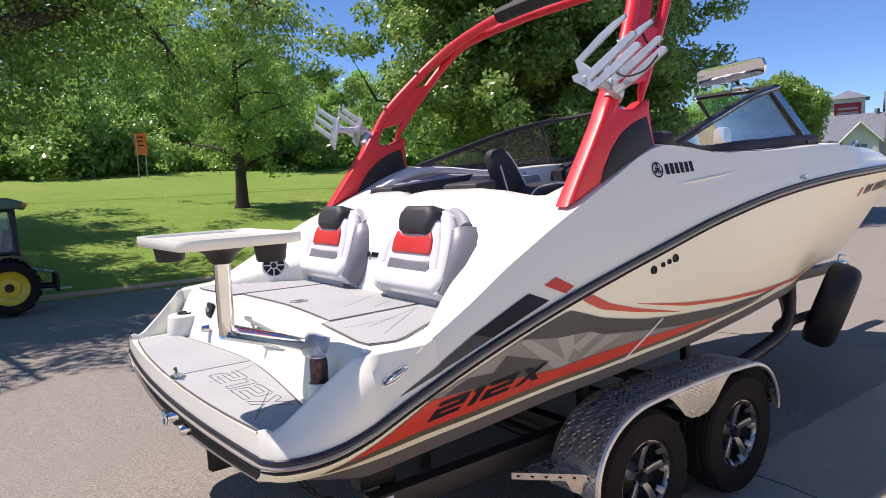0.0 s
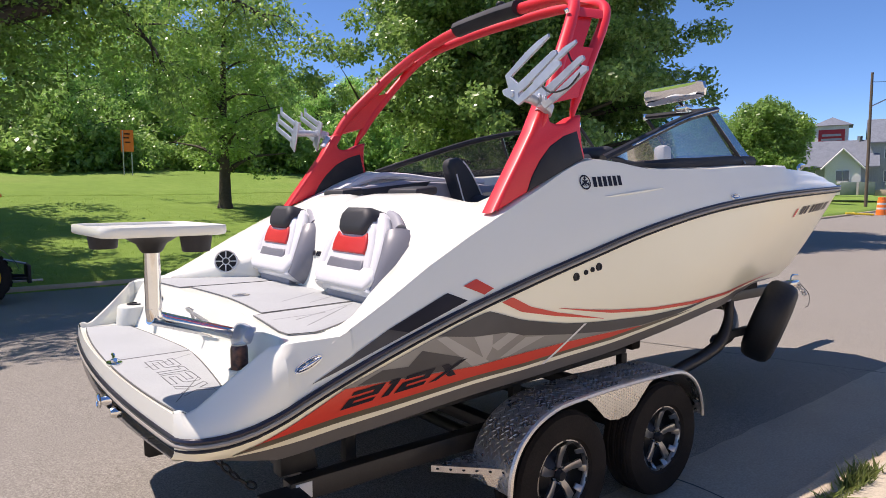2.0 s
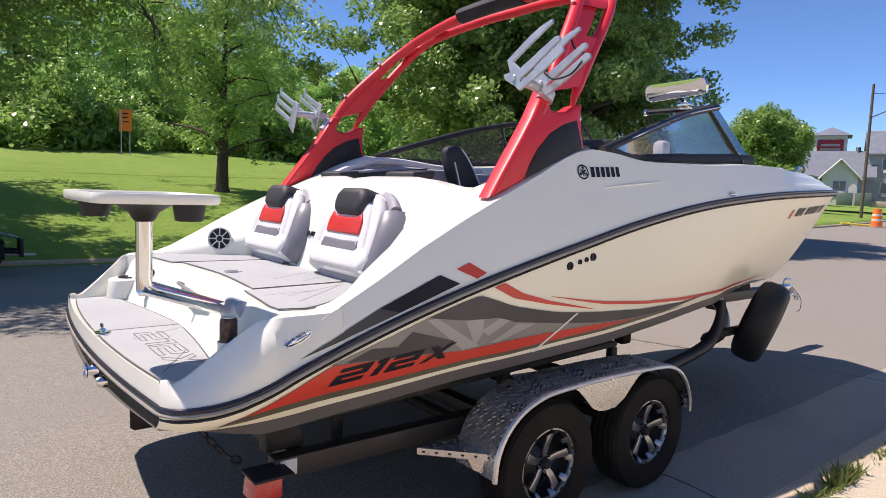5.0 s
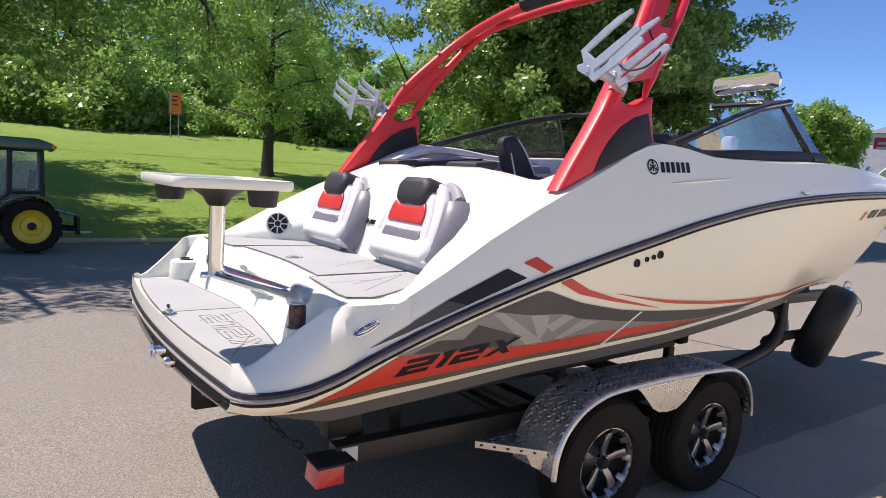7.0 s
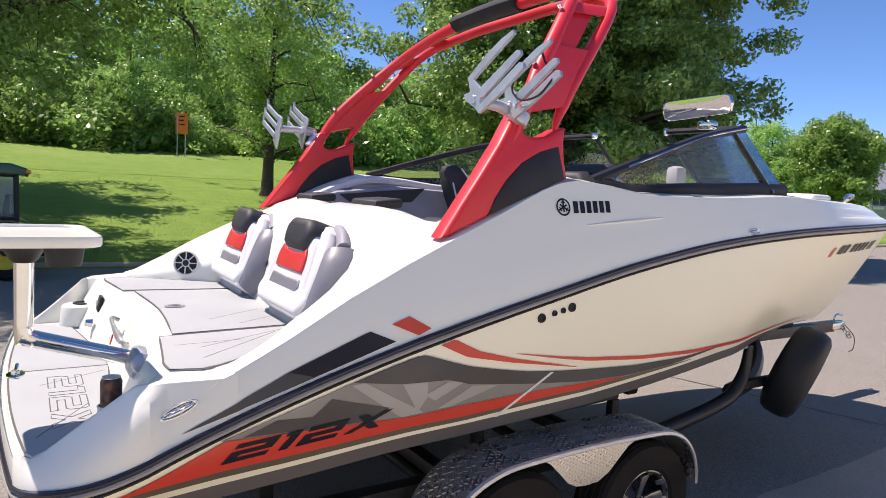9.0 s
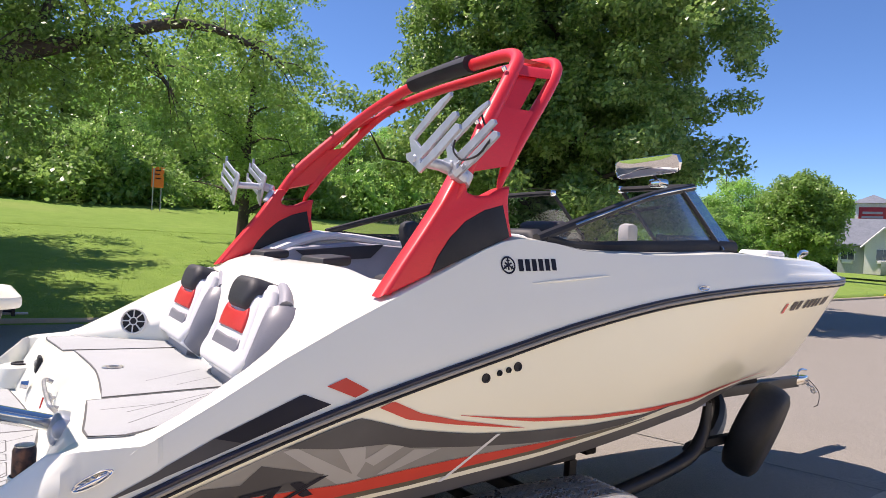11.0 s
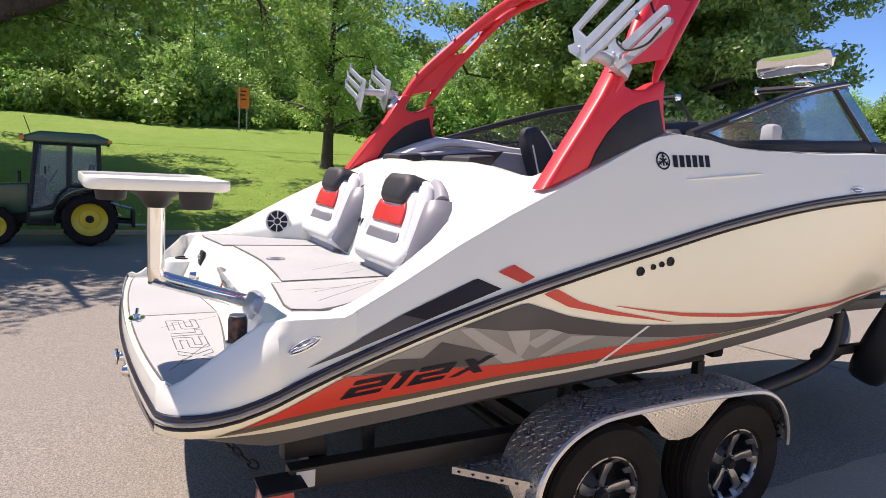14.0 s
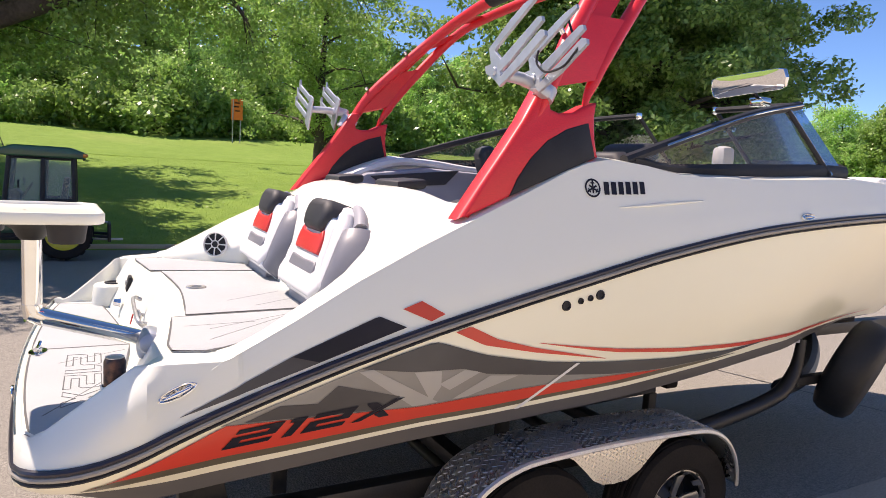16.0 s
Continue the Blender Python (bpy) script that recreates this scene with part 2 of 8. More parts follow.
def prism(poly, place, depth, bev=0.0, bm=None, seg=2):
    """A flat outline (list of 2D points) raised by depth; place(u, v, w) gives the 3D point."""
    own = bmesh.new()
    a = [own.verts.new(place(u, v, 0.0)) for u, v in poly]
    b = [own.verts.new(place(u, v, depth)) for u, v in poly]
    top, bot = own.faces.new(b), own.faces.new(a[::-1])
    n = len(poly)
    for i in range(n):
        own.faces.new((a[i], a[(i + 1) % n], b[(i + 1) % n], b[i]))
    bmesh.ops.recalc_face_normals(own, faces=own.faces)
    if bev:
        bmesh.ops.bevel(own, geom=list({e for f in (top, bot) for e in f.edges}), offset=bev, segments=seg, affect="EDGES", profile=0.5)
    return joined(own, bm)


def lathe(prof, n=32, m=None, bm=None):
    """A turned shape: prof is a list of (radius, height) about z, then moved by m."""
    own = bmesh.new()
    rings = []
    for r, h in prof:
        if r < 1e-6:
            rings.append([own.verts.new((0, 0, h))])
        else:
            rings.append([own.verts.new((r * math.cos(2 * math.pi * k / n), r * math.sin(2 * math.pi * k / n), h)) for k in range(n)])
    for a, b in zip(rings, rings[1:]):
        for k in range(n):
            q = [a[k % len(a)], a[(k + 1) % len(a)], b[(k + 1) % len(b)], b[k % len(b)]]
            q = [v for i, v in enumerate(q) if v not in q[:i]]
            if len(q) > 2:
                own.faces.new(q)
    bmesh.ops.recalc_face_normals(own, faces=own.faces)
    if m is not None:
        bmesh.ops.transform(own, matrix=m, verts=own.verts)
    return joined(own, bm)


def mesh_of(name, bm, mat, sharp=40.0):
    me = bpy.data.meshes.new(name)
    bm.to_mesh(me)
    bm.free()
    for k in (mat if isinstance(mat, (list, tuple)) else [mat]):
        me.materials.append(k)
    me.shade_smooth()
    me.set_sharp_from_angle(angle=radians(sharp))
    return me


def part(name, bm, mat, parent, label="", sharp=40.0):
    ob = new(name, mesh_of(name, bm, mat, sharp))
    ob.parent = parent
    if parent is not None:
        ob.matrix_parent_inverse = parent.matrix_world.inverted()
    return tagged(ob, label) if label else ob


def thing(name, label, category, at=(0, 0, 0), group="", kind=""):
    ob = new(name)
    ob.empty_display_size = 0.2
    ob.location = at
    bpy.context.view_layer.update()
    return tagged(ob, label, category, group, kind)


def letters(txt, size, depth, place, bm=None, bold=0.0, shear=0.0):
    """Solid letters from the built-in font; place maps the flat text point to the world."""
    cu = bpy.data.curves.new("txt", "FONT")
    cu.body, cu.size, cu.extrude, cu.offset, cu.shear, cu.resolution_u = txt, size, depth, bold, shear, 3
    ob = bpy.data.objects.new("txt", cu)
    scene.collection.objects.link(ob)
    bpy.context.view_layer.update()
    me = bpy.data.meshes.new_from_object(ob.evaluated_get(bpy.context.evaluated_depsgraph_get()))
    own = bmesh.new()
    own.from_mesh(me)
    for v in own.verts:
        v.co = place(v.co.x, v.co.y, v.co.z)
    bpy.data.objects.remove(ob), bpy.data.curves.remove(cu), bpy.data.meshes.remove(me)
    return joined(own, bm)

# ---- ground, road, kerbs ----
KERB_NEAR = -1.86


def kerb_far(x):
    return 10.86 + 0.0018 * max(0.0, x - 8) ** 2 if x < 70 else 10.86 + 0.0018 * 62 ** 2 + 0.2232 * (x - 70)


def rise(x):
    return 0.0125 * max(0.0, x - 1.5) if x < 90 else 1.106


def bank(x, y):
    """Height of the grass bank beyond the far kerb."""
    d = y - kerb_far(x)
    steep = 0.122 * min(d, 26) + 0.05 * max(0, d - 26)
    steep *= 1 - 0.75 * min(1.0, max(0.0, (x - 30) / 30))
    return 0.14 + rise(x) + steep + 0.10 * math.exp(-((d - 14.5) / 0.5) ** 2) + 0.05 * noise.noise((x * 0.25, y * 0.25, 0)) + 0.015 * noise.noise((x, y, 3))


GRASS = material("grass", (0.08, 0.16, 0.02), 0.9, spec=0.2)
_n1, _n2, _n3 = noise_node(GRASS, 0.16, 5), noise_node(GRASS, 2.2, 4), noise_node(GRASS, 34, 3)
_c = ramp(GRASS, _n1, [(0.3, (0.13, 0.24, 0.035)), (0.52, (0.18, 0.33, 0.055)), (0.72, (0.29, 0.37, 0.10))])
_c = mixed(GRASS, 0.45, _c, ramp(GRASS, _n2, [(0.3, (0.09, 0.18, 0.025)), (0.7, (0.25, 0.35, 0.07))]))
colour_in(GRASS, mixed(GRASS, 0.4, _c, ramp(GRASS, _n3, [(0.3, (0.07, 0.14, 0.02)), (0.7, (0.31, 0.42, 0.09))])))
bump_in(GRASS, _n3, 0.9, 0.05)

ASPHALT = material("asphalt", (0.2, 0.19, 0.175), 0.9, spec=0.2)
_n1, _n2, _n3 = noise_node(ASPHALT, 0.35, 4), noise_node(ASPHALT, 70, 2, 0.6), noise_node(ASPHALT, 170, 2)
_n4 = noise_node(ASPHALT, 1.6, 5, 0.7)
_c = ramp(ASPHALT, _n1, [(0.3, (0.20, 0.184, 0.160)), (0.7, (0.255, 0.236, 0.205))])
_c = mixed(ASPHALT, 0.25, _c, ramp(ASPHALT, _n4, [(0.3, (0.15, 0.138, 0.12)), (0.7, (0.30, 0.28, 0.247))]))
_c = mixed(ASPHALT, 0.5, _c, ramp(ASPHALT, _n2, [(0.32, (0.075, 0.070, 0.062)), (0.5, (0.225, 0.209, 0.184)), (0.68, (0.46, 0.433, 0.382))]))
colour_in(ASPHALT, mixed(ASPHALT, 0.35, _c, ramp(ASPHALT, _n3, [(0.38, (0.05, 0.047, 0.042)), (0.62, (0.44, 0.413, 0.363))])))
bump_in(ASPHALT, _n2, 0.7, 0.008)
CONCRETE = varied("kerb_concrete", (0.40, 0.325, 0.232), (0.47, 0.385, 0.28), 1.4, 0.85, bump=0.4, dist=0.003, fine=90)
TAR = material("tar_seam", (0.05, 0.048, 0.045), 0.7)

XS = sorted(set([-400, -200, -120, -80, -60, -45, -35] + [x * 1.0 for x in range(-28, 71, 2)] + [80, 95, 110, 140, 200, 400, 900]))
YS = [-0.35, 0, 0.6, 1.5, 3, 5, 7, 9, 11, 13, 14, 14.5, 15, 16, 18, 20, 22, 24, 26, 29, 33, 40, 55, 80, 130, 260, 600]
rows = []
for x in XS:
    far = [(x, kerb_far(x) + d, bank(x, kerb_far(x) + d) if d >= 0 else -0.15) for d in YS]
    near = [(x, y, -0.15 if y > KERB_NEAR - 0.35 else (0.10 + 0.5 * rise(x) if y < -15.7 else -0.1)) for y in (-700, -200, -60, -25, -15.9, -15.5, -10, -4.9, KERB_NEAR - 0.36, KERB_NEAR + 0.1)]
    rows.append(near + far)
ground = tagged(part("ground", sheet(rows), GRASS, None, sharp=80), "bright green mown grass bank rising from the kerb", "grass", kind="structure")

ROADX = [-400, -200, -100, -60, -40, -25, -15, -10, -7, -5] + [x * 0.5 for x in range(-9, 20)] + [10, 12, 15, 18, 22, 26, 30, 35, 40, 46, 53, 60, 70, 85, 110, 200, 400]


def crown(x, f):
    return rise(x) + 0.06 * 4 * f * (1 - f) * (0 if x > 200 else 1) - 0.02


rows = [[(x, KERB_NEAR + f * (kerb_far(x) - KERB_NEAR), crown(x, f) if f > 0.001 else rise(x) - 0.02) for f in (0, 0.07, 0.14, 0.2, 0.3, 0.4, 0.5, 0.65, 0.8, 0.9, 1.0)] for x in ROADX]
road = tagged(part("road", slab(rows, (0, 0, -0.12)), ASPHALT, None, sharp=80), "grey sun-bleached asphalt street with fine gravel texture", "road", kind="structure")


def crack(pts, w=0.012):
    """A narrow tar-filled seam lying on the road."""
    p = spline(pts, 10)
    bm = bmesh.new()
    prev = None
    for i, q in enumerate(p):
        t = (p[min(i + 1, len(p) - 1)] - p[max(i - 1, 0)]).normalized()
        s = Vector((-t.y, t.x, 0)) * w * (0.7 + 0.5 * noise.noise(q * 3))
        f = (q.y - KERB_NEAR) / (kerb_far(q.x) - KERB_NEAR)
        z = crown(q.x, f) + 0.005
        a, b = bm.verts.new((q.x - s.x, q.y - s.y, z)), bm.verts.new((q.x + s.x, q.y + s.y, z))
        if prev:
            bm.faces.new((prev[0], prev[1], b, a))
        prev = a, b
    return bm


for pts in ([(3.0, 5.2, 0), (3.4, 2.6, 0), (3.9, 1.0, 0), (4.6, -1.0, 0), (4.8, -1.75, 0)], [(1.05, -1.78, 0), (1.1, -1.3, 0), (1.0, -0.8, 0)], [(9, 9.5, 0), (14, 6, 0), (22, 4.6, 0), (30, 4.1, 0)]):
    tagged(part("tar_seam", crack(pts), TAR, None), "dark tar-filled crack in the asphalt", "road crack", kind="structure")


def kerb(name, line, lift, width, label):
    """A kerb with a rounded arris along a line; width to the left of it."""
    rows = []
    for (x, y), (x2, y2) in zip(line, line[1:] + [(2 * line[-1][0] - line[-2][0], 2 * line[-1][1] - line[-2][1])]):
        n = Vector((-(y2 - y), x2 - x, 0)).normalized() * width
        z = rise(x)
        o = Vector((x, y, z))
        e = 0.012 * noise.noise((x * 1.7, y, 5))
        rows.append([o + Vector((0, 0, -0.14)), o + Vector((0, 0, lift - 0.03 + e)), o + n * 0.12 + Vector((0, 0, lift + e)), o + n * 0.7 + Vector((0, 0, lift)), o + n + Vector((0, 0, lift - 0.005)), o + n + Vector((0, 0, -0.14))])
    return tagged(part(name, sheet(rows), CONCRETE, None, sharp=30), label, "kerb", kind="structure")


PAVING = varied("pale_dusty_concrete", (0.42, 0.365, 0.275), (0.49, 0.43, 0.33), 1.4, 0.85, bump=0.35, dist=0.004, fine=70)
kerb("kerb_far", [(x, kerb_far(x) - 0.16) for x in [-400, -100, -50] + list(range(-24, 70, 2)) + [100, 200, 400]], 0.09, 0.2, "weathered pale concrete kerb along the grass")
kerb("kerb_near", [(x, KERB_NEAR + 0.02) for x in [400, 200, 90, 60, 40] + [x * 0.5 for x in range(60, -31, -1)] + [-20, -50, -100, -400]], 0.13, 0.17, "tan concrete kerb with chipped edge")
rows = [[(x, y, rise(x) + 0.127 + 0.004 * noise.noise((x * 2, y * 2, 1))) for y in (KERB_NEAR - 0.155, -2.0, -2.4, -2.75)] for x in [-100, -40, -20, -10] + [x * 0.5 for x in range(-12, 30)] + [18, 25, 40, 80, 200]]
tagged(part("pavement", slab(rows, (0, 0, -0.1)), PAVING, None), "dusty tan concrete pavement behind the kerb", "pavement", kind="structure")

# pale ground and plain wall behind the camera, unseen, added to bounce light
rows = [[(x, y, rise(x) + 0.122) for y in (-2.75, -4.2, -6.0, -9.0, -14.0)] for x in [-100, -40, -20, -10, -5, 0, 5, 10, 15, 25, 40, 80, 200]]
tagged(part("forecourt", slab(rows, (0, 0, -0.1)), varied("bounce_concrete", (0.47, 0.455, 0.39), (0.53, 0.515, 0.44), 1.1, 0.85, bump=0.3, dist=0.004, fine=60), None), "unseen pale ground behind the pavement, added to bounce light", "forecourt", kind="structure")
# Unseen wall, added to throw warm light onto the hull's shaded side.
BOUNCETAN = varied("bounce_wall_render", (0.62, 0.55, 0.44), (0.68, 0.61, 0.50), 0.8, 0.85, bump=0.3, dist=0.004, fine=40)
tagged(part("bounce_wall_south", box((6.0, -14.2, 2.4), (70.0, 0.4, 4.8)), BOUNCETAN, None), "plain pale wall behind the pavement, added unseen to bounce light", "wall", kind="structure")

# ---- the boat: hull form ----
HALF = [(-1.775, 1.05), (-1.755, 1.10), (-1.715, 1.142), (-1.64, 1.185), (-1.54, 1.218), (-1.364, 1.252), (0.0, 1.281), (1.462, 1.311), (2.144, 1.311), (2.533, 1.295), (2.923, 1.262), (3.216, 1.212), (3.5, 1.12), (3.8, 0.97), (4.1, 0.73), (4.3, 0.48), (4.43, 0.24), (4.5, 0.0)]
RAILZ = [(-1.851, 0.857), (-1.657, 0.882), (-1.559, 0.905), (-1.462, 0.943), (-1.364, 0.99), (-0.974, 1.135), (-0.585, 1.253), (-0.244, 1.342), (0.136, 1.434), (0.585, 1.54), (1.111, 1.635), (1.403, 1.672), (1.754, 1.705), (2.144, 1.734), (3.021, 1.773), (4.5, 1.815)]
EDGEZ = [(-1.775, 0.945), (-1.73, 0.952), (-1.465, 1.178), (-1.41, 1.187), (-1.375, 1.188), (-1.22, 1.190), (-1.169, 1.215), (-1.004, 1.305), (-0.789, 1.43), (-0.555, 1.550), (-0.39, 1.628), (-0.1, 1.765), (0.195, 1.898), (0.292, 1.92), (0.438, 1.915), (0.721, 1.886), (1.296, 1.9), (1.949, 1.934), (2.533, 1.92), (3.118, 1.918), (3.703, 1.918), (4.2, 1.912), (4.4, 1.89), (4.5, 1.85)]
EDGEY = [(-1.755, 0.965), (-1.71, 1.06), (-1.60, 1.10), (-1.403, 1.16), (-1.169, 1.176), (-0.555, 1.145), (-0.341, 1.13), (0.195, 1.164), (0.438, 1.174), (0.809, 1.116), (1.949, 1.135), (2.533, 1.106), (2.923, 1.06), (3.216, 1.0), (3.5, 0.92), (3.8, 0.78), (4.1, 0.55), (4.3, 0.33), (4.42, 0.12), (4.46, 0.0)]
CHINEY = [(-1.775, 1.0), (-1.70, 1.08), (-1.4, 1.14), (-0.1, 1.19), (1.0, 1.2), (1.6, 1.15), (2.1, 1.02), (2.6, 0.88), (3.1, 0.74), (3.6, 0.60), (4.0, 0.45), (4.3, 0.25), (4.42, 0.0)]
CHINEZ = [(-1.775, 0.795), (-1.657, 0.79), (-1.393, 0.80), (-1.199, 0.819), (-0.984, 0.838), (-0.497, 0.882), (-0.214, 0.896), (0.097, 0.915), (0.438, 0.935), (0.819, 0.974), (1.247, 1.02), (1.618, 1.045), (2.1, 1.058), (2.6, 1.055), (3.1, 1.03), (3.6, 1.0), (4.0, 1.04), (4.3, 1.18), (4.42, 1.4), (4.5, 1.8)]
KEELZ = [(-1.8, 0.42), (-1.0, 0.44), (0, 0.47), (1.5, 0.52), (2.3, 0.58), (2.8, 0.64), (3.3, 0.74), (3.7, 0.84), (4.0, 0.95), (4.3, 1.17), (4.42, 1.39), (4.5, 1.80)]


def hw(x):
    return smooth_table(HALF, x)


def rz(x):
    return smooth_table(RAILZ, x)


def edge_z(x):
    return lerp(EDGEZ, x) if x < -0.3 else smooth_table(EDGEZ, x)


def glass_y(x):
    """Line of the windshield's foot."""
    return smooth_table(EDGEY, x)


CREST = [(-1.775, 1.03), (-1.755, 1.045), (-1.73, 1.052), (-1.60, 1.088), (-1.50, 1.132), (-1.41, 1.185), (-1.22, 1.232), (-1.16, 1.236)]


def ey(x):
    """Half-width at the gunwale: the topside leans in, most of all at the wings beside the platform."""
    if x < -1.17:
        return lerp(CREST, x)
    a, b = glass_y(x), hw(x) - 0.26 * (edge_z(x) - rz(x))
    w = min(1.0, max(0.0, (x + 1.72) / 0.2)) * min(1.0, max(0.0, (3.2 - x) / 1.0))
    return a + (max(a, b) - a) * w


def ez(x):
    return edge_z(x) + (ey(x) - glass_y(x)) * (1.73 - edge_z(x)) / 2.2


def aft(x, y):
    """The stern bows out towards its middle."""
    return x - 0.065 * (1 - min(1.0, (abs(y) / 1.08) ** 2)) * min(1.0, max(0.0, (-1.35 - x) / 0.4))


def side_y(x, z, off=0.0):
    """Half-width of the outside of the boat at a length and height."""
    r, b = rz(x), hw(x)
    if z >= r:
        t = min(1.0, (z - r) / max(1e-4, ez(x) - r))
        k = min(1.0, max(0.0, (t - 0.34) / 0.16))
        knuckle = 0.003 * (1 - k * k * (3 - 2 * k)) * min(1.0, 8 * t) * min(1.0, max(0.0, (x + 0.8) / 0.8)) * min(1.0, max(0.0, (3.6 - x) / 1.2))
        roll = min(1.0, max(0.0, (-1.40 - x) / 0.03))
        q = min(1.0, max(0.0, (x + 1.62) / 0.15))
        t2 = t + roll * ((0.4 - 0.3 * q) * t + (0.6 + 0.3 * q) * t ** (2.5 + 3 * q) - t)
        return b + (ey(x) - b) * t2 + 0.004 * math.sin(math.pi * t) * min(1, b) + knuckle + off
    c, yc = max(smooth_table(CHINEZ, x), smooth_table(KEELZ, x)), smooth_table(CHINEY, x)
    s = min(1.0, max(0.0, (z - c) / max(1e-4, r - c)))
    bow = min(1.0, max(0.0, (x - 1.2) / 2.5))
    return yc + (b - yc) * (s ** (1 - 0.2 * bow)) + 0.018 * math.sin(math.pi * s) * (1 - bow) + off


STATIONS = [-1.775, -1.765, -1.755, -1.735, -1.71, -1.68, -1.64, -1.6, -1.55, -1.5, -1.485, -1.465, -1.435, -1.41, -1.39, -1.375, -1.345, -1.26, -1.22, -1.18, -1.165] + [-1.4 + 0.1 * k for k in range(1, 45)] + [3.05, 3.1, 3.2, 3.3, 3.4, 3.5, 3.6, 3.7, 3.8, 3.9, 4.0, 4.1, 4.2, 4.28, 4.35, 4.4, 4.44, 4.47, 4.495]
STATIONS = sorted(set(round(x, 3) for x in STATIONS))

boat = thing("sport_boat", "white sport boat with red and grey hull graphics on a trailer", "boat", (0, 0, 0.42))


def both(fn):
    """Starboard rows and their port twins in one mesh."""
    bm = bmesh.new()
    for sg in (-1, 1):
        sheet([[Vector((p[0], sg * p[1], p[2])) for p in row] for row in fn()], bm)
    bmesh.ops.recalc_face_normals(bm, faces=bm.faces)
    return bm


def bottom_rows():
    out = []
    for x in STATIONS:
        yc, zk = smooth_table(CHINEY, x), smooth_table(KEELZ, x)
        zc = max(smooth_table(CHINEZ, x), zk)
        if x < -1.42:
            zk = zc - 0.03
        out.append([(aft(x, yc * f), yc * f, zk + (zc - zk) * (f ** 1.1)) for f in (0, 0.25, 0.5, 0.75, 1.0)])
    return out


WRAP = [0.0, 0.12, 0.24, 0.36, 0.48, 0.6, 0.7, 0.79, 0.87, 0.93, 0.97]


def round_stern(profile, tuck=0.0):
    """The rows across the stern, which carry the first station's section round to the middle; the foot tucks in under the rail."""
    n = len(profile) - 1
    return [[(aft(STATIONS[0], y * f) + tuck * (1 - k / n) * (1 - f ** 3), y * f, z) for k, (_, y, z) in enumerate(profile)] for f in WRAP]


def chine_rows():
    out = []
    for x in STATIONS:
        yc, zk = smooth_table(CHINEY, x), smooth_table(KEELZ, x)
        zc = max(smooth_table(CHINEZ, x), zk)
        out.append([(aft(x, yc), side_y(x, zc + (rz(x) - zc) * s), zc + (rz(x) - zc) * s) for s in np.linspace(0, 1, 9)])
    return round_stern(out[0], 0.32) + out


def top_rows():
    out = [[(aft(x, ey(x)), side_y(x, rz(x) + (ez(x) - rz(x)) * s), rz(x) + (ez(x) - rz(x)) * s) for s in np.linspace(0, 1, 15)] for x in STATIONS]
    return round_stern(out[0]) + out


def chine_band_rows():
    """The dark painted flat below the warm-tinted hull line."""
    out = []
    for x in [q for q in STATIONS if -1.66 < q < 3.0]:
        zc = smooth_table(CHINEZ, x)
        h = 0.062 * min(1.0, (x + 1.68) / 0.25) * min(1.0, (3.05 - x) / 1.2)
        y = side_y(x, zc)
        out.append([(aft(x, y), y - 0.002, zc + 0.002), (aft(x, y), y - 0.006, zc - 0.25 * h), (aft(x, y), y - 0.016, zc - 0.9 * h), (aft(x, y), y - 0.03, zc - h), (aft(x, y), y - 0.20, zc - h + 0.01)])
    return out


part("chine_band", both(chine_band_rows), varied("dark_grey_chine_paint", (0.065, 0.060, 0.058), (0.085, 0.078, 0.075), 1.5, 0.4, coat=0.1), boat, "dark grey painted chine", 40)
part("hull_bottom", both(bottom_rows), GELDARK, boat, "dark grey hull bottom", 60)
part("hull_side", both(chine_rows), GELHULL, boat, "", 60)
part("topside", both(top_rows), GEL, boat, "", 28)
bm = bmesh.new()
x0 = STATIONS[0]
rim_f = [math.sin(t) for t in np.linspace(-math.pi / 2, math.pi / 2, 21)]
sheet([[(aft(x0, q * f) + dx + 0.32 * (1 - abs(f) ** 3), q * f, z) for f in rim_f] for q, dx, z in ((1.0, 0.0, 0.795), (0.99, 0.012, 0.782), (0.98, 0.05, 0.77))], bm)
sheet([[(aft(x0, q * f) + dx, q * f, z) for f in rim_f] for q, dx, z in ((1.03, 0.0, 0.9445), (1.026, 0.010, 0.949), (1.02, 0.018, 0.949), (1.015, 0.024, 0.9455))], bm)
part("stern_lip", bm, GEL, boat, "", 60)


def rail_line(off, dz, n=1):
    p = [Vector((aft(x, hw(x)), -(hw(x) + off), rz(x) + dz)) for x in STATIONS if x < 4.46]
    stern = [Vector((aft(STATIONS[0], 1.05 * f) - off, -1.05 * f, rz(-1.775) + dz)) for f in np.linspace(0, 0.97, 13)]
    bow = [Vector((4.5 + off, 0, rz(4.5) + dz))]
    half = stern + p + bow
    return half + [Vector((q.x, -q.y, q.z)) for q in reversed(half[1:-1])]


RAILGREY = varied("satin_rail_grey", (0.34, 0.31, 0.27), (0.28, 0.26, 0.23), 6, 0.5)
rub = part("rub_rail", tube(rail_line(0.003, 0.014), 0.0105, 8, closed=True), RAILNAVY, boat, "navy rubber rub rail")
part("insert", tube(rail_line(0.006, -0.005), 0.0095, 8, closed=True), RAILGREY, rub, "satin grey rail insert")
part("lower_lip", tube(rail_line(0.003, -0.023), 0.006, 6, closed=True), BLACKPLASTIC, rub, "black lower lip")


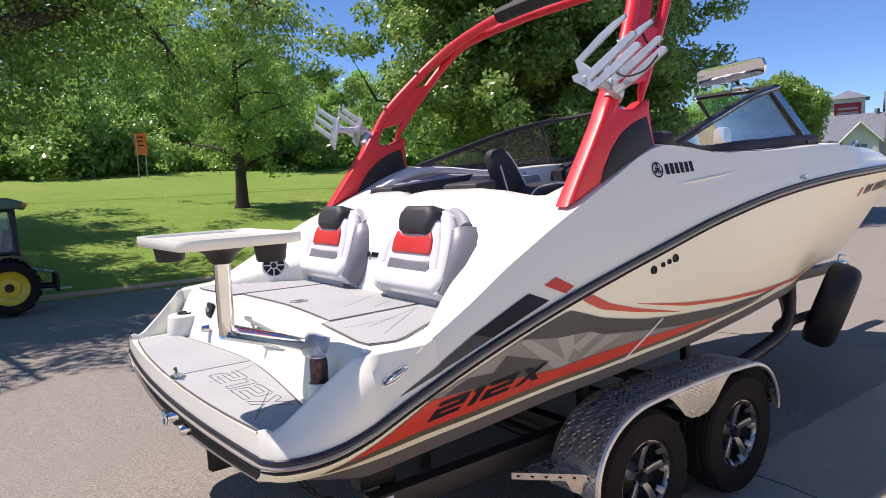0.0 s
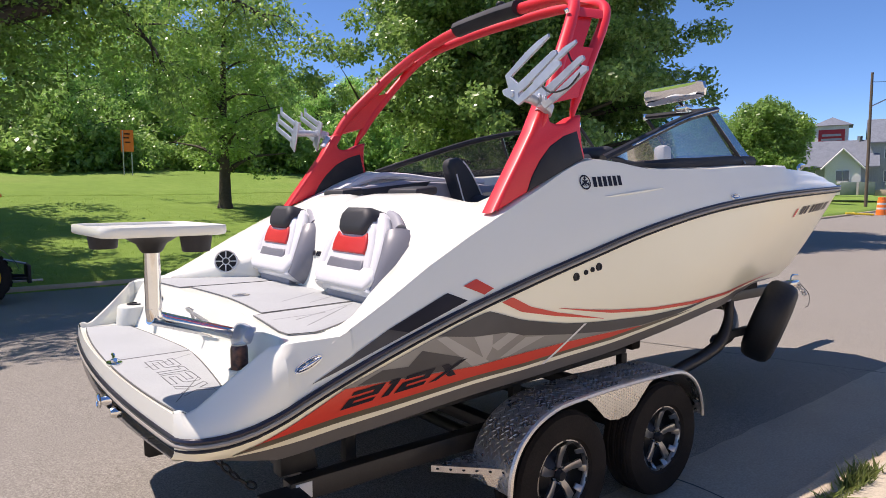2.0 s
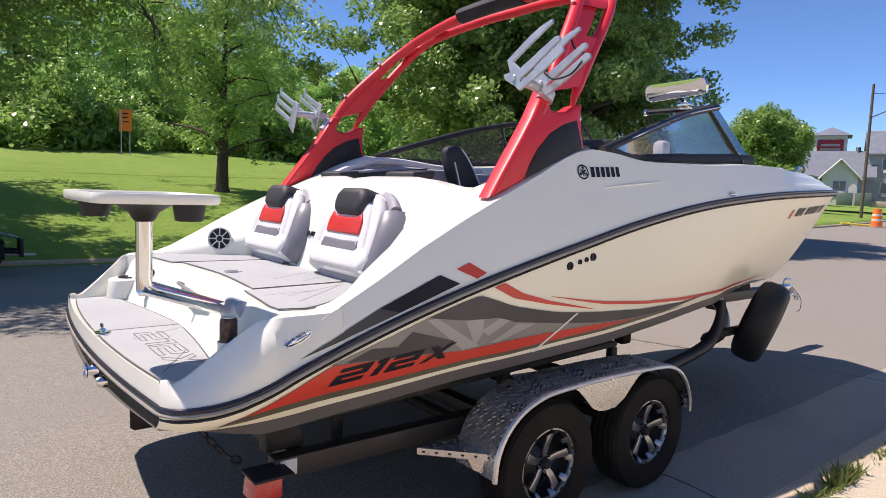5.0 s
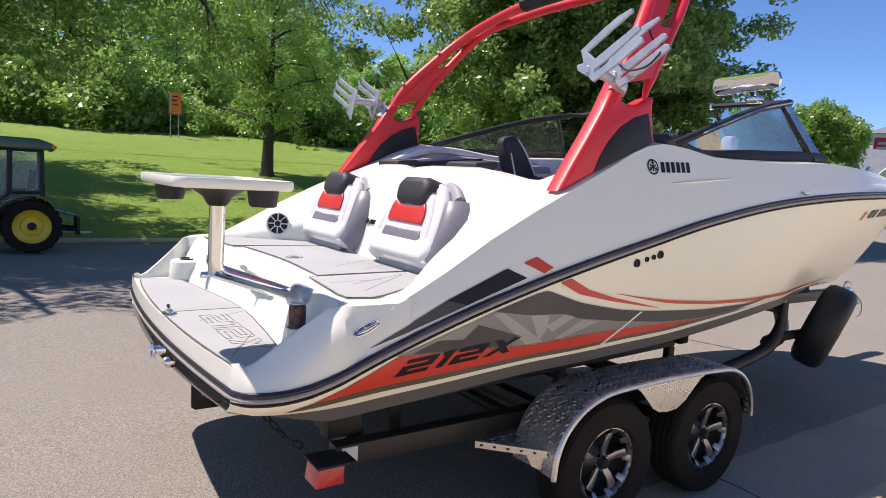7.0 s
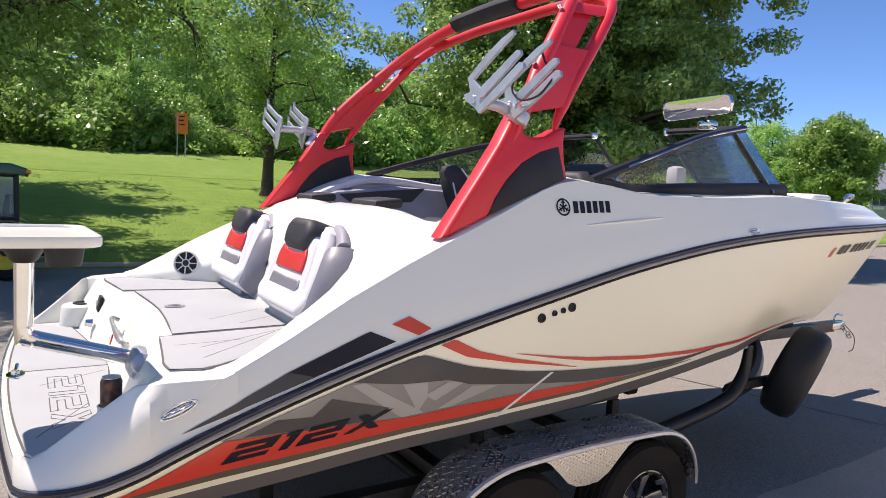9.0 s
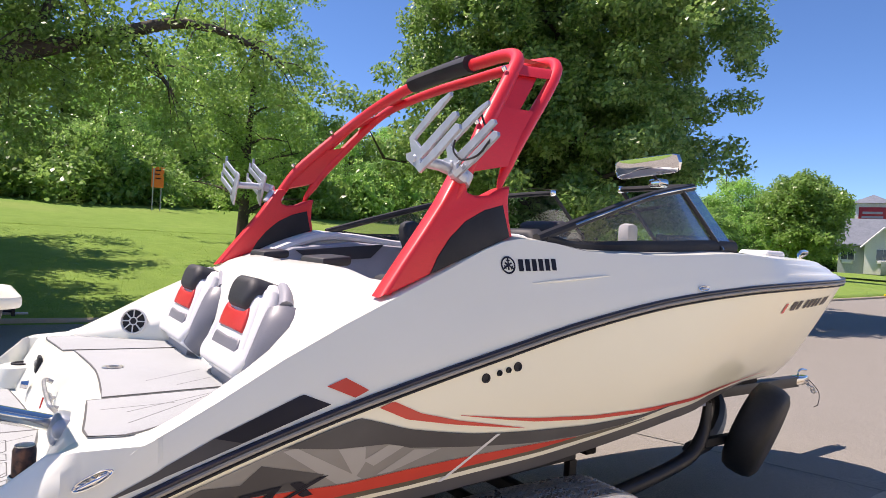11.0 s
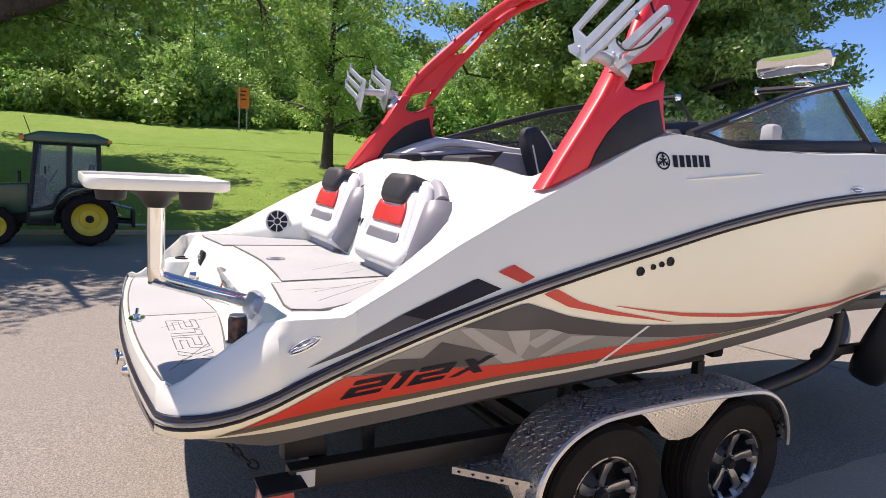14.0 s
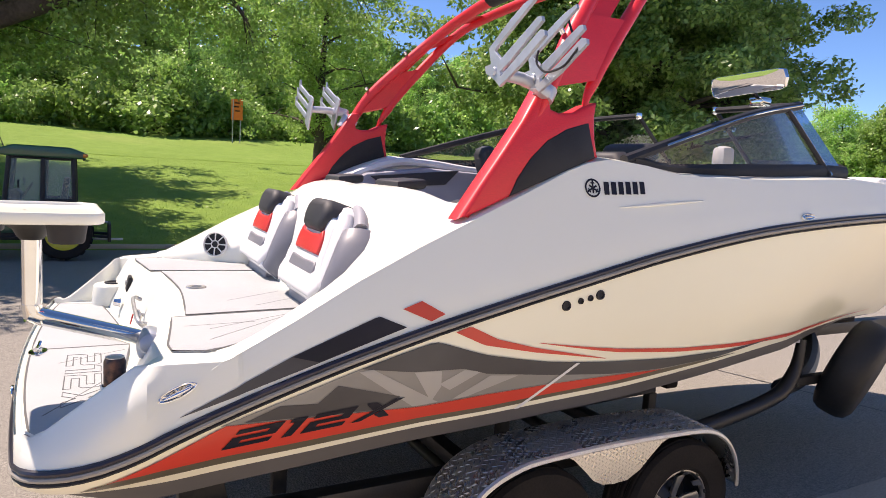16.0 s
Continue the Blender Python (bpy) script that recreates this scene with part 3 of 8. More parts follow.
# ---- hull graphics ----
def band(lo, up, off=0.003, n=46, k=7, sg=-1):
    """A sticker between two lines of (length, height) laid on the hull side."""
    a, b = max(lo[0][0], up[0][0]), min(lo[-1][0], up[-1][0])
    rows = []
    for x in np.linspace(a, b, n):
        zl, zu_ = lerp(lo, x), lerp(up, x)
        rows.append([(x, sg * side_y(x, zl + (zu_ - zl) * f, off), zl + (zu_ - zl) * f) for f in np.linspace(0, 1, k)])
    bm = sheet(rows)
    bmesh.ops.remove_doubles(bm, verts=bm.verts, dist=1e-5)
    return bm


def patch(poly, off, sg=-1):
    """A sticker with any outline laid on the hull side."""
    bm = bmesh.new()
    f = bm.faces.new([bm.verts.new((x, 0, z)) for x, z in poly])
    bmesh.ops.triangulate(bm, faces=[f])
    for _ in range(2):
        bmesh.ops.subdivide_edges(bm, edges=list(bm.edges), cuts=1, use_grid_fill=True)
    for v in bm.verts:
        v.co.y = sg * side_y(v.co.x, v.co.z, off)
    return bm


RED_TOP = [(-1.60, 0.812), (-1.218, 1.004), (-1.004, 0.994), (-0.526, 0.974), (-0.253, 0.99), (0.049, 1.0), (0.39, 1.004), (0.682, 1.004)]
RED_LOW = [(-1.60, 0.811), (-1.54, 0.845), (-1.403, 0.867), (-1.208, 0.883), (-0.994, 0.893), (-0.516, 0.926), (-0.234, 0.935), (0.068, 0.955), (0.409, 0.974), (0.682, 1.002)]
GREY_TOP = [(-1.228, 1.006), (-1.023, 1.072), (-0.789, 1.15), (-0.633, 1.195), (-0.507, 1.228), (-0.4, 1.195), (-0.292, 1.16), (-0.136, 1.13), (0.019, 1.103), (0.185, 1.086), (0.351, 1.074), (0.731, 1.055), (1.15, 1.06), (1.5, 1.085)]
GREY_LOW = [(-1.228, 1.004)] + RED_TOP[2:-1] + [(0.682, 1.003), (1.0, 1.022), (1.5, 1.083)]
DARK_LOW = [(-0.78, 1.15), (-0.594, 1.121), (-0.361, 1.111), (-0.273, 1.082), (0.039, 1.043), (0.37, 1.013), (0.70, 1.008), (1.0, 1.026), (1.5, 1.083)]
OLIVE_LOW = [(-1.61, 0.803), (-1.403, 0.835), (-1.208, 0.852), (-0.994, 0.864), (-0.507, 0.903), (-0.234, 0.914), (0.078, 0.938), (0.45, 0.958), (0.82, 0.995), (1.2, 1.035)]
OLIVE_UP = [(-1.61, 0.805)] + RED_LOW[1:-1] + [(0.682, 1.003), (1.0, 1.024), (1.2, 1.037)]
for sg in (-1, 1):
    g = part("hull_graphic", band(GREY_LOW, GREY_TOP, 0.003, sg=sg), DECAL_GREY, boat, "grey camouflage hull graphic")
    part("dark_swoosh", band(DARK_LOW, [(-0.78, 1.151)] + GREY_TOP[3:], 0.005, sg=sg), DECAL_DARK, g, "dark grey swoosh")
    part("red_band", band(RED_LOW, RED_TOP, 0.005, 60, sg=sg), DECAL_RED, g, "red hull band")
    part("olive_line", band(OLIVE_LOW, OLIVE_UP, 0.004, 60, sg=sg), DECAL_OLIVE, g, "dark olive pinstripe")
    for poly, mt in (([(-0.97, 1.0), (-0.86, 1.10), (-0.62, 1.03), (-0.70, 0.985)], DECAL_DARK), ([(-0.79, 1.14), (-0.74, 1.145), (-0.46, 0.985), (-0.56, 0.978)], DECAL_LIGHT), ([(-0.58, 1.118), (-0.47, 1.114), (-0.46, 1.05), (-0.49, 0.99), (-0.53, 1.05)], DECAL_LIGHT), ([(-0.37, 1.108), (-0.30, 1.092), (-0.42, 1.03), (-0.47, 1.06)], DECAL_LIGHT), ([(-0.25, 1.072), (-0.12, 1.058), (-0.34, 0.992), (-0.40, 0.99)], DECAL_LIGHT), ([(-1.16, 1.006), (-1.05, 1.05), (-0.90, 1.04), (-0.93, 0.995)], DECAL_DARK)):
        part("camouflage_patch", patch(poly, 0.0045, sg), mt, g)
    part("white_slash", patch([(0.165, 1.085), (0.185, 1.083), (-0.075, 0.905), (-0.10, 0.905)], 0.007, sg), DECAL_WHITE, g, "white diagonal slash")
    part("rear_wedge", band([(-1.345, 1.046), (-0.926, 1.184), (-0.624, 1.284)], [(-1.345, 1.047), (-1.013, 1.208), (-0.721, 1.325), (-0.624, 1.286)], 0.003, 40, sg=sg), DECAL_DARK, g)
    part("black_wedge", patch([(-1.013, 1.206), (-0.721, 1.324), (-0.625, 1.285), (-0.93, 1.186)], 0.005, sg), DECAL_BLACK, g, "black wedge")
    part("red_square", patch([(-0.635, 1.346), (-0.563, 1.372), (-0.476, 1.325), (-0.531, 1.302)], 0.004, sg), DECAL_RED, g, "red parallelogram")
    part("red_sweep", band([(-0.429, 1.256), (-0.302, 1.199), (-0.058, 1.15), (0.322, 1.09)], [(-0.429, 1.258), (-0.37, 1.276), (-0.244, 1.218), (-0.058, 1.169), (0.322, 1.092)], 0.004, sg=sg), DECAL_RED, g)
    part("red_pinstripe", band([(-0.049, 1.188), (0.2, 1.143), (0.39, 1.113), (0.77, 1.083), (1.199, 1.072), (1.686, 1.074), (2.056, 1.077), (2.5, 1.08), (3.1, 1.088)], [(-0.049, 1.19), (0.2, 1.153), (0.39, 1.13), (0.77, 1.101), (1.199, 1.091), (1.686, 1.093), (2.056, 1.093), (2.5, 1.092), (3.1, 1.09)], 0.004, sg=sg), DECAL_RED, g)


def on_side(x0, z0, slope, off, sg=-1):
    """Lays flat text on the hull side from (x0, z0), rising by slope."""
    return lambda u, v, w: Vector((x0 + u * sg * -1, sg * side_y(x0 + u * sg * -1, z0 + u * slope + v, off + max(0, w)), z0 + u * slope + v))


def block_text(thick, wide, gap):
    """The characters 2 1 2 X in a wide squared hand, as outlines on a grid one high."""
    t, w = thick, wide
    two = [(0, 0.0), (w, 0.0), (w, t), (t * 1.3, t), (t * 1.3, 0.5 - t / 2), (w - 0.1, 0.5 - t / 2), (w, 0.5 + 0.0), (w, 0.9), (w - 0.1, 1.0), (0, 1.0), (0, 1 - t), (w - t * 1.3, 1 - t), (w - t * 1.3, 0.5 + t / 2), (0.1, 0.5 + t / 2), (0, 0.5 - t / 2)]
    one = [(0.2, 0), (0.2 + 1.3 * t, 0), (0.2 + 1.3 * t, 1.0), (0.0, 1.0), (-0.12, 1 - t), (0.2, 1 - t)]
    ex = [(0, 0), (1.5 * t, 0), (w / 2, 0.34), (w - 1.5 * t, 0), (w, 0), (w / 2 + 0.8 * t, 0.5), (w, 1), (w - 1.5 * t, 1), (w / 2, 0.66), (1.5 * t, 1), (0, 1), (w / 2 - 0.8 * t, 0.5)]
    out, x = [], 0.0
    for g, adv in ((two, w), (one, 0.2 + 1.3 * t), (two, w), (ex, w)):
        out.append([(x + u, v) for u, v in g])
        x += adv + gap
    return out, x - gap


mn = bmesh.new()
on_band = on_side(-1.222, 0.914, 0.074, 0.008)


def stroke(a, b, c, d):
    """A four-cornered stroke of a character, laid on the hull."""
    q = [Vector(p) for p in (a, b, c, d)]
    rows = []
    for s in np.linspace(0, 1, 7):
        lo_, hi_ = q[0].lerp(q[1], s), q[3].lerp(q[2], s)
        rows.append([on_band(p.x * 0.1125 + p.y * 0.05, p.y * 0.066, 0) for p in (lo_, lo_.lerp(hi_, 0.5), hi_)])
    sheet(rows, mn)


def bar(x0, y0, x1, y1):
    stroke((x0, y0), (x1, y0), (x1, y1), (x0, y1))


gt, gw, x0 = 0.23, 1.3, 0.0
for ch in "212X":
    if ch == "2":
        bar(x0, 0, x0 + gw, gt), bar(x0, 0.39, x0 + gw, 0.61), bar(x0, 0.77, x0 + gw, 1.0)
        bar(x0, gt, x0 + 0.34, 0.39), bar(x0 + gw - 0.34, 0.61, x0 + gw, 0.77)
        x0 += gw + 0.25
    elif ch == "1":
        bar(x0 + 0.12, 0, x0 + 0.42, 0.8), bar(x0 - 0.05, 0.8, x0 + 0.42, 1.0)
        x0 += 0.67
    else:
        stroke((x0, 0), (x0 + 0.34, 0), (x0 + gw, 1), (x0 + gw - 0.34, 1))
        stroke((x0 + gw - 0.34, 0), (x0 + gw, 0), (x0 + gw / 2 + 0.17, 0.48), (x0 + gw / 2, 0.24))
        stroke((x0 + gw / 2 - 0.17, 0.52), (x0 + gw / 2, 0.76), (x0 + 0.34, 1), (x0, 1))
part("model_number", mn, DECAL_BLACK, boat, "black italic model number 212X")


def emblem(c, r, off):
    """A round badge of a ring and three crossed bars."""
    x, z = c
    pl = lambda u, v, w: Vector((x + u, -side_y(x + u, z + v, off + w), z + v))
    bm = bmesh.new()
    n = 28
    ring = [[pl(q * math.cos(2 * math.pi * k / n), q * math.sin(2 * math.pi * k / n), 0) for q in (r, r * 0.8)] for k in range(n + 1)]
    sheet(ring, bm)
    for a in (90, 210, 330):
        ca, sa = math.cos(radians(a)), math.sin(radians(a))
        sheet([[pl(ca * t * r - sa * w_, sa * t * r + ca * w_, 0.001) for w_ in (-0.1 * r, 0.1 * r)] for t in (-0.55, 0.8)], bm)
        sheet([[pl(ca * t * r - sa * w_, sa * t * r + ca * w_, 0.001) for w_ in (-0.25 * r, 0.25 * r)] for t in (0.45, 0.6)], bm)
    return bm


part("side_badge", emblem((0.207, 1.80), 0.038, 0.003), DECAL_BLACK, boat, "round black badge")
for k in range(6):
    u = 0.262 + k * 0.037
    part("badge_bar", patch([(u, 1.776 + 0.012 * k / 6), (u + 0.026, 1.776 + 0.012 * k / 6), (u + 0.026, 1.828 + 0.012 * k / 6), (u, 1.828 + 0.012 * k / 6)], 0.003), DECAL_BLACK, boat)
part("registration_sticker", patch([(2.45, 1.572), (2.49, 1.572), (2.50, 1.635), (2.46, 1.635)], 0.004), DECAL_RED, boat, "faded red registration sticker")
for u, wd in ((2.56, 0.07), (2.65, 0.05), (2.76, 0.05), (2.83, 0.05), (2.90, 0.05), (2.97, 0.05), (3.07, 0.04), (3.13, 0.04)):
    part("registration_bar", patch([(u, 1.583 + 0.055 * (u - 2.45)), (u + wd, 1.583 + 0.055 * (u - 2.45)), (u + wd + 0.012, 1.643 + 0.055 * (u - 2.45)), (u + 0.012, 1.643 + 0.055 * (u - 2.45))], 0.004), DECAL_BLACK, boat)


def stud(x, z, r, h, m, name, label=""):
    y = side_y(x, z)
    n = Vector((0, -1, 0.1)).normalized()
    mt = Matrix.Translation((x, -y, z)) @ n.to_track_quat("Z", "Y").to_matrix().to_4x4()
    return part(name, lathe([(0, h * 0.4), (r * 0.55, h * 0.4), (r * 0.62, h), (r * 0.9, h), (r, 0), (r, -0.01)], 20, mt), m, boat, label)


for (x, z), r in zip(((0.058, 1.335), (0.127, 1.352), (0.175, 1.362), (0.224, 1.374)), (0.021, 0.013, 0.013, 0.021)):
    stud(x, z, r, 0.008, BLACKPLASTIC, "through_hull", "black through-hull fitting")


def oval_fitting(x, z, a, b, tilt, name, label):
    ca, sa = math.cos(tilt), math.sin(tilt)
    pl = lambda u, v, w: Vector((x + u * ca - v * sa, -side_y(x + u * ca - v * sa, z + u * sa + v * ca, w), z + u * sa + v * ca))
    ell = lambda q, h, n=32: [pl(a * q * math.cos(2 * math.pi * k / n), b * q * math.sin(2 * math.pi * k / n), h) for k in range(n)]
    ob = part(name, sheet([r_ + r_[:1] for r_ in (ell(0.98, 0.007), ell(0.8, 0.005), ell(0.5, 0.002), ell(0.02, 0.001))]), STEEL, boat, label)
    part("rim", tube(ell(0.93, 0.006), b * 0.2, 8, closed=True), CHROME, ob)
    bar = [pl(a * u, 0.0, 0.010 + 0.006 * (1 - u * u)) for u in np.linspace(-0.72, 0.72, 9)]
    part("bar", tube(bar, [b * 0.12 + b * 0.3 * (1 - (k / 4 - 1) ** 2) for k in range(9)], 10), CHROME, ob)
    part("post", tube([pl(0, 0, 0.0), pl(0, 0, 0.012)], b * 0.4, 10), CHROME, ob)
    return ob


oval_fitting(-1.352, 1.118, 0.060, 0.0155, 0.44, "side_cleat", "oval chrome pull-up cleat")
oval_fitting(1.485, 1.725, 0.05, 0.014, 0.06, "bow_cleat", "small oval chrome cleat")

# ---- stern: platform, transom wall, aft deck ----
DECK = 1.193
PLAT = 0.945


def wall_top(y):
    return -1.30 - 0.11 * (abs(y) / 1.1) ** 1.5 + 0.04 * max(0.0, (abs(y) - 1.0) / 0.13)


def wall_foot(y):
    return wall_top(y) - 0.10 - 0.03 * abs(y)


YY = list(np.linspace(-1, 1, 25))


bm = bmesh.new()
rows = []
for f in YY:
    y = 1.015 * f
    xa = aft(-1.775, y) + 0.024
    xb = wall_foot(1.08 * f)
    rows.append([(xa + (xb - xa) * t, (1.015 + (1.12 - 1.015) * min(1, t * 1.8)) * f, PLAT) for t in np.linspace(0, 1, 10)])
sheet(rows, bm)
part("swim_platform", bm, GEL, boat, "white swim platform")
part("transom_wall", sheet([[(wall_foot(1.13 * f), 1.13 * f, PLAT), (wall_foot(1.13 * f) + 0.008, 1.13 * f, PLAT + 0.03), (wall_top(1.13 * f) - 0.02, 1.13 * f, DECK - 0.02), (wall_top(1.13 * f) - 0.008, 1.13 * f, DECK - 0.004), (wall_top(1.13 * f) + 0.012, 1.13 * f, DECK)] for f in YY]), GEL, boat, "", 50)
part("aft_deck", sheet([[(wall_top(1.13 * f) + 0.01 + (-0.5 - wall_top(1.13 * f)) * t, 1.13 * f, DECK) for t in np.linspace(0, 1, 8)] for f in YY]), GEL, boat)


def wing_rows():
    """The rounded crest beside the platform, its inner face and the deck's outer edge."""
    out = []
    for x in [-1.775, -1.765, -1.75, -1.73, -1.70, -1.67, -1.635, -1.6, -1.55, -1.5, -1.485, -1.465, -1.435, -1.41, -1.39, -1.375, -1.345, -1.3, -1.26, -1.22, -1.19]:
        y, z = ey(x), ez(x)
        w = min(1.0, max(0.0, (x + 1.42) / 0.015))
        out.append([(x, y, z), (x, y - 0.006, z + 0.003), (x, y - 0.016, z + 0.003 - 0.002 * w), (x, y - 0.022 + w * (min(1.10, y - 0.018) - y), z - 0.004 + w * (DECK - z + 0.004)), (x + 0.003, y - 0.034 + w * (min(1.09, y - 0.022) - y), PLAT - 0.004 + w * (DECK - 0.03 - PLAT))])
    return out


for sg in (-1, 1):
    bm = sheet([[Vector((p[0], sg * p[1], p[2])) for p in row] for row in wing_rows()])
    bmesh.ops.recalc_face_normals(bm, faces=bm.faces)
    part("stern_wing", bm, GEL, boat, "", 50)


def pad(outline, z, name, label, h=0.008):
    return part(name, prism(outline, lambda u, v, w: Vector((u, v, z + w)), h, 0.002), EVA, boat, label)


# platform pad in two leaves, deck pads and centre hatch
def edge_pts(y0, y1, fn, n=9):
    return [(fn(y), y) for y in np.linspace(y0, y1, n)]


plat_aft = lambda y: aft(-1.775, y) + 0.03 + 0.012 * (abs(y) / 1.05) ** 4
plat_fwd = lambda y: wall_foot(y) - 0.03
p1 = pad(edge_pts(-1.055, -0.02, plat_aft) + edge_pts(-0.02, -0.92, plat_fwd), PLAT, "platform_pad", "grey foam platform pad with cut lettering")
p2 = pad(edge_pts(-0.012, 0.98, plat_aft) + edge_pts(0.92, -0.012, plat_fwd), PLAT, "platform_pad", "grey foam platform pad")
h1 = pad(edge_pts(-0.545, 0.545, lambda y: wall_top(y) + 0.085) + [(-0.70, 0.50), (-0.70, -0.50)], DECK, "deck_hatch", "grey foam-topped centre deck hatch")
h2 = pad(edge_pts(-0.58, -1.055, lambda y: wall_top(y) + 0.035, 7)[::-1] + [(-0.70, -0.53), (-0.715, -0.74), (-1.19, -1.055), (-1.25, -1.08)][::1], DECK, "deck_pad", "grey foam deck pad")
h3 = pad(edge_pts(0.58, 1.05, lambda y: wall_top(y) + 0.035, 7) + [(-1.25, 1.07), (-1.19, 1.05), (-0.715, 0.74), (-0.70, 0.53)], DECK, "deck_pad", "grey foam deck pad")


def groove(pts, z, parent, r=0.004):
    part("cut_line", tube([(x, y, z) for x, y in pts], r, 5, flat=0.35), GROOVE, parent)


def rim(outline, z, parent):
    part("cut_line", tube([(x, y, z) for x, y in outline], 0.005, 5, flat=0.4, closed=True), GROOVE, parent)


rim(edge_pts(-1.055, -0.02, plat_aft) + edge_pts(-0.02, -0.92, plat_fwd), PLAT + 0.007, p1)
rim(edge_pts(-0.012, 0.98, plat_aft) + edge_pts(0.92, -0.012, plat_fwd), PLAT + 0.007, p2)
rim(edge_pts(-0.545, 0.545, lambda y: wall_top(y) + 0.085) + [(-0.70, 0.50), (-0.70, -0.50)], DECK + 0.007, h1)
rim(edge_pts(-0.58, -1.055, lambda y: wall_top(y) + 0.035, 7)[::-1] + [(-0.70, -0.53), (-0.715, -0.74), (-1.19, -1.055), (-1.25, -1.08)], DECK + 0.007, h2)
rim(edge_pts(0.58, 1.05, lambda y: wall_top(y) + 0.035, 7) + [(-1.25, 1.07), (-1.19, 1.05), (-0.715, 0.74), (-0.70, 0.53)], DECK + 0.007, h3)
for a, b in (((-1.22, -0.95), (-0.85, -0.62)), ((-1.20, -0.80), (-0.80, -0.58)), ((-1.28, -0.74), (-1.02, -0.72))):
    groove([a, b], DECK + 0.0075, h2, 0.003)
for a, b in (((-1.05, -0.30), (-0.78, -0.12)), ((-0.95, -0.42), (-0.76, -0.30))):
    groove([a, b], DECK + 0.0075, h1, 0.003)
for a, b in (((-1.70, -0.25), (-1.45, -0.10)), ((-1.72, -0.85), (-1.55, -0.55))):
    groove([a, b], PLAT + 0.0075, p1, 0.003)
glyphs, total = block_text(0.19, 1.0, 0.18)
ed = bmesh.new()
for g in glyphs:
    tube([Vector((-1.672 + v * 0.125, -0.14 - u * 0.65 / total, PLAT + 0.0085)) for u, v in g], 0.0022, 5, ed, flat=0.5, closed=True)
part("cut_lettering", ed, GROOVE, p1, "cut-out lettering 212X in the foam")
ringm = Matrix.Translation((-1.14, 0.03, DECK + 0.010)) @ Matrix.Diagonal((1, 0.75, 1, 1))
part("lift_ring", lathe([(0.028, 0), (0.030, 0.005), (0.045, 0.005), (0.047, 0)], 24, ringm), ALU, h1, "chrome flush lift ring")
for y in (-0.43, 0.43):
    part("hinge", box((-0.72, y, DECK + 0.014), (0.05, 0.06, 0.012), 0.004), CHROME, h1, "small chrome hatch hinge")


# folding cleats on the stern edge, tow eye
def fold_cleat(c, rot, name="stern_cleat"):
    m = Matrix.Translation(c) @ Matrix.Rotation(rot, 4, "Z")
    bm = prism([(0.06 * math.cos(a), 0.035 * math.sin(a)) for a in np.linspace(0, 2 * math.pi, 20, endpoint=False)], lambda u, v, w: m @ Vector((u, v, w)), 0.008, 0.002)
    ob = part(name, bm, CHROME, boat, "chrome folding stern cleat")
    part("horn", tube([m @ Vector(p) for p in ((-0.06, 0, 0.03), (-0.03, 0, 0.022), (0, 0, 0.02), (0.03, 0, 0.022), (0.06, 0, 0.03))], 0.009, 8), CHROME, ob)
    part("post", box(m @ Vector((0, 0, 0.012)), (0.03, 0.02, 0.022), 0.004), CHROME, ob)


tpl = part("trim_plate", prism([(-1.30, 0.365), (-1.60, 0.365), (-1.62, 0.382), (-1.622, 0.505), (-1.605, 0.525), (-1.30, 0.525)], lambda u, v, w: Vector((u, 0.18 + w, v)), 0.014, 0.004), DARKSTEEL, boat, "dark rectangular plate under the platform")
for x in (-1.56, -1.36):
    part("bolt", lathe([(0, 0.008), (0.008, 0.007), (0.010, 0)], 10, Matrix.Translation((x, 0.18, 0.45)) @ Matrix.Rotation(radians(90), 4, "X")), GALV, tpl)
part("arm", box((-1.38, 0.21, 0.49), (0.22, 0.05, 0.03), 0.004), DARKSTEEL, tpl)
fold_cleat((-1.785, -0.05, PLAT + 0.004), radians(84))
eye_ = part("tow_eye", lathe([(0, 0.05), (0.018, 0.048), (0.02, 0.03), (0.03, 0.01), (0.034, 0)], 18, Matrix.Translation((-1.82, -0.12, 0.80)) @ Matrix.Rotation(radians(-90), 4, "Y")), CHROME, boat, "chrome stern tow eye")
part("ring", tube([(-1.87, -0.12 + 0.03 * math.cos(a), 0.80 + 0.03 * math.sin(a)) for a in np.linspace(0, 2 * math.pi, 16, endpoint=False)], 0.007, 8, closed=True), CHROME, eye_)
part("drain_plug", lathe([(0, 0.04), (0.02, 0.04), (0.028, 0.02), (0.03, 0)], 16, Matrix.Translation((-1.815, -0.30, 0.79)) @ Matrix.Rotation(radians(-90), 4, "Y")), STEEL, boat, "steel drain fitting")
part("jet_nozzle", lathe([(0.10, 0), (0.10, 0.12), (0.085, 0.2), (0.075, 0.2), (0.07, 0.02), (0, 0.02)], 24, Matrix.Translation((-1.40, 0.0, 0.58)) @ Matrix.Rotation(radians(-90), 4, "Y")), DARKSTEEL, boat, "dark jet drive nozzle")

# Dark grey puts the shade of the recess below the platform into the colour.
part("lower_transom", sheet([[(-1.415, 1.10 * f, 0.42 + (0.79 - 0.42) * abs(f)) for f in np.linspace(-1, 1, 13)], [(-1.415, 1.10 * f, 0.80) for f in np.linspace(-1, 1, 13)]]), GELDARK, boat, "lower transom coloured dark for the shaded recess")

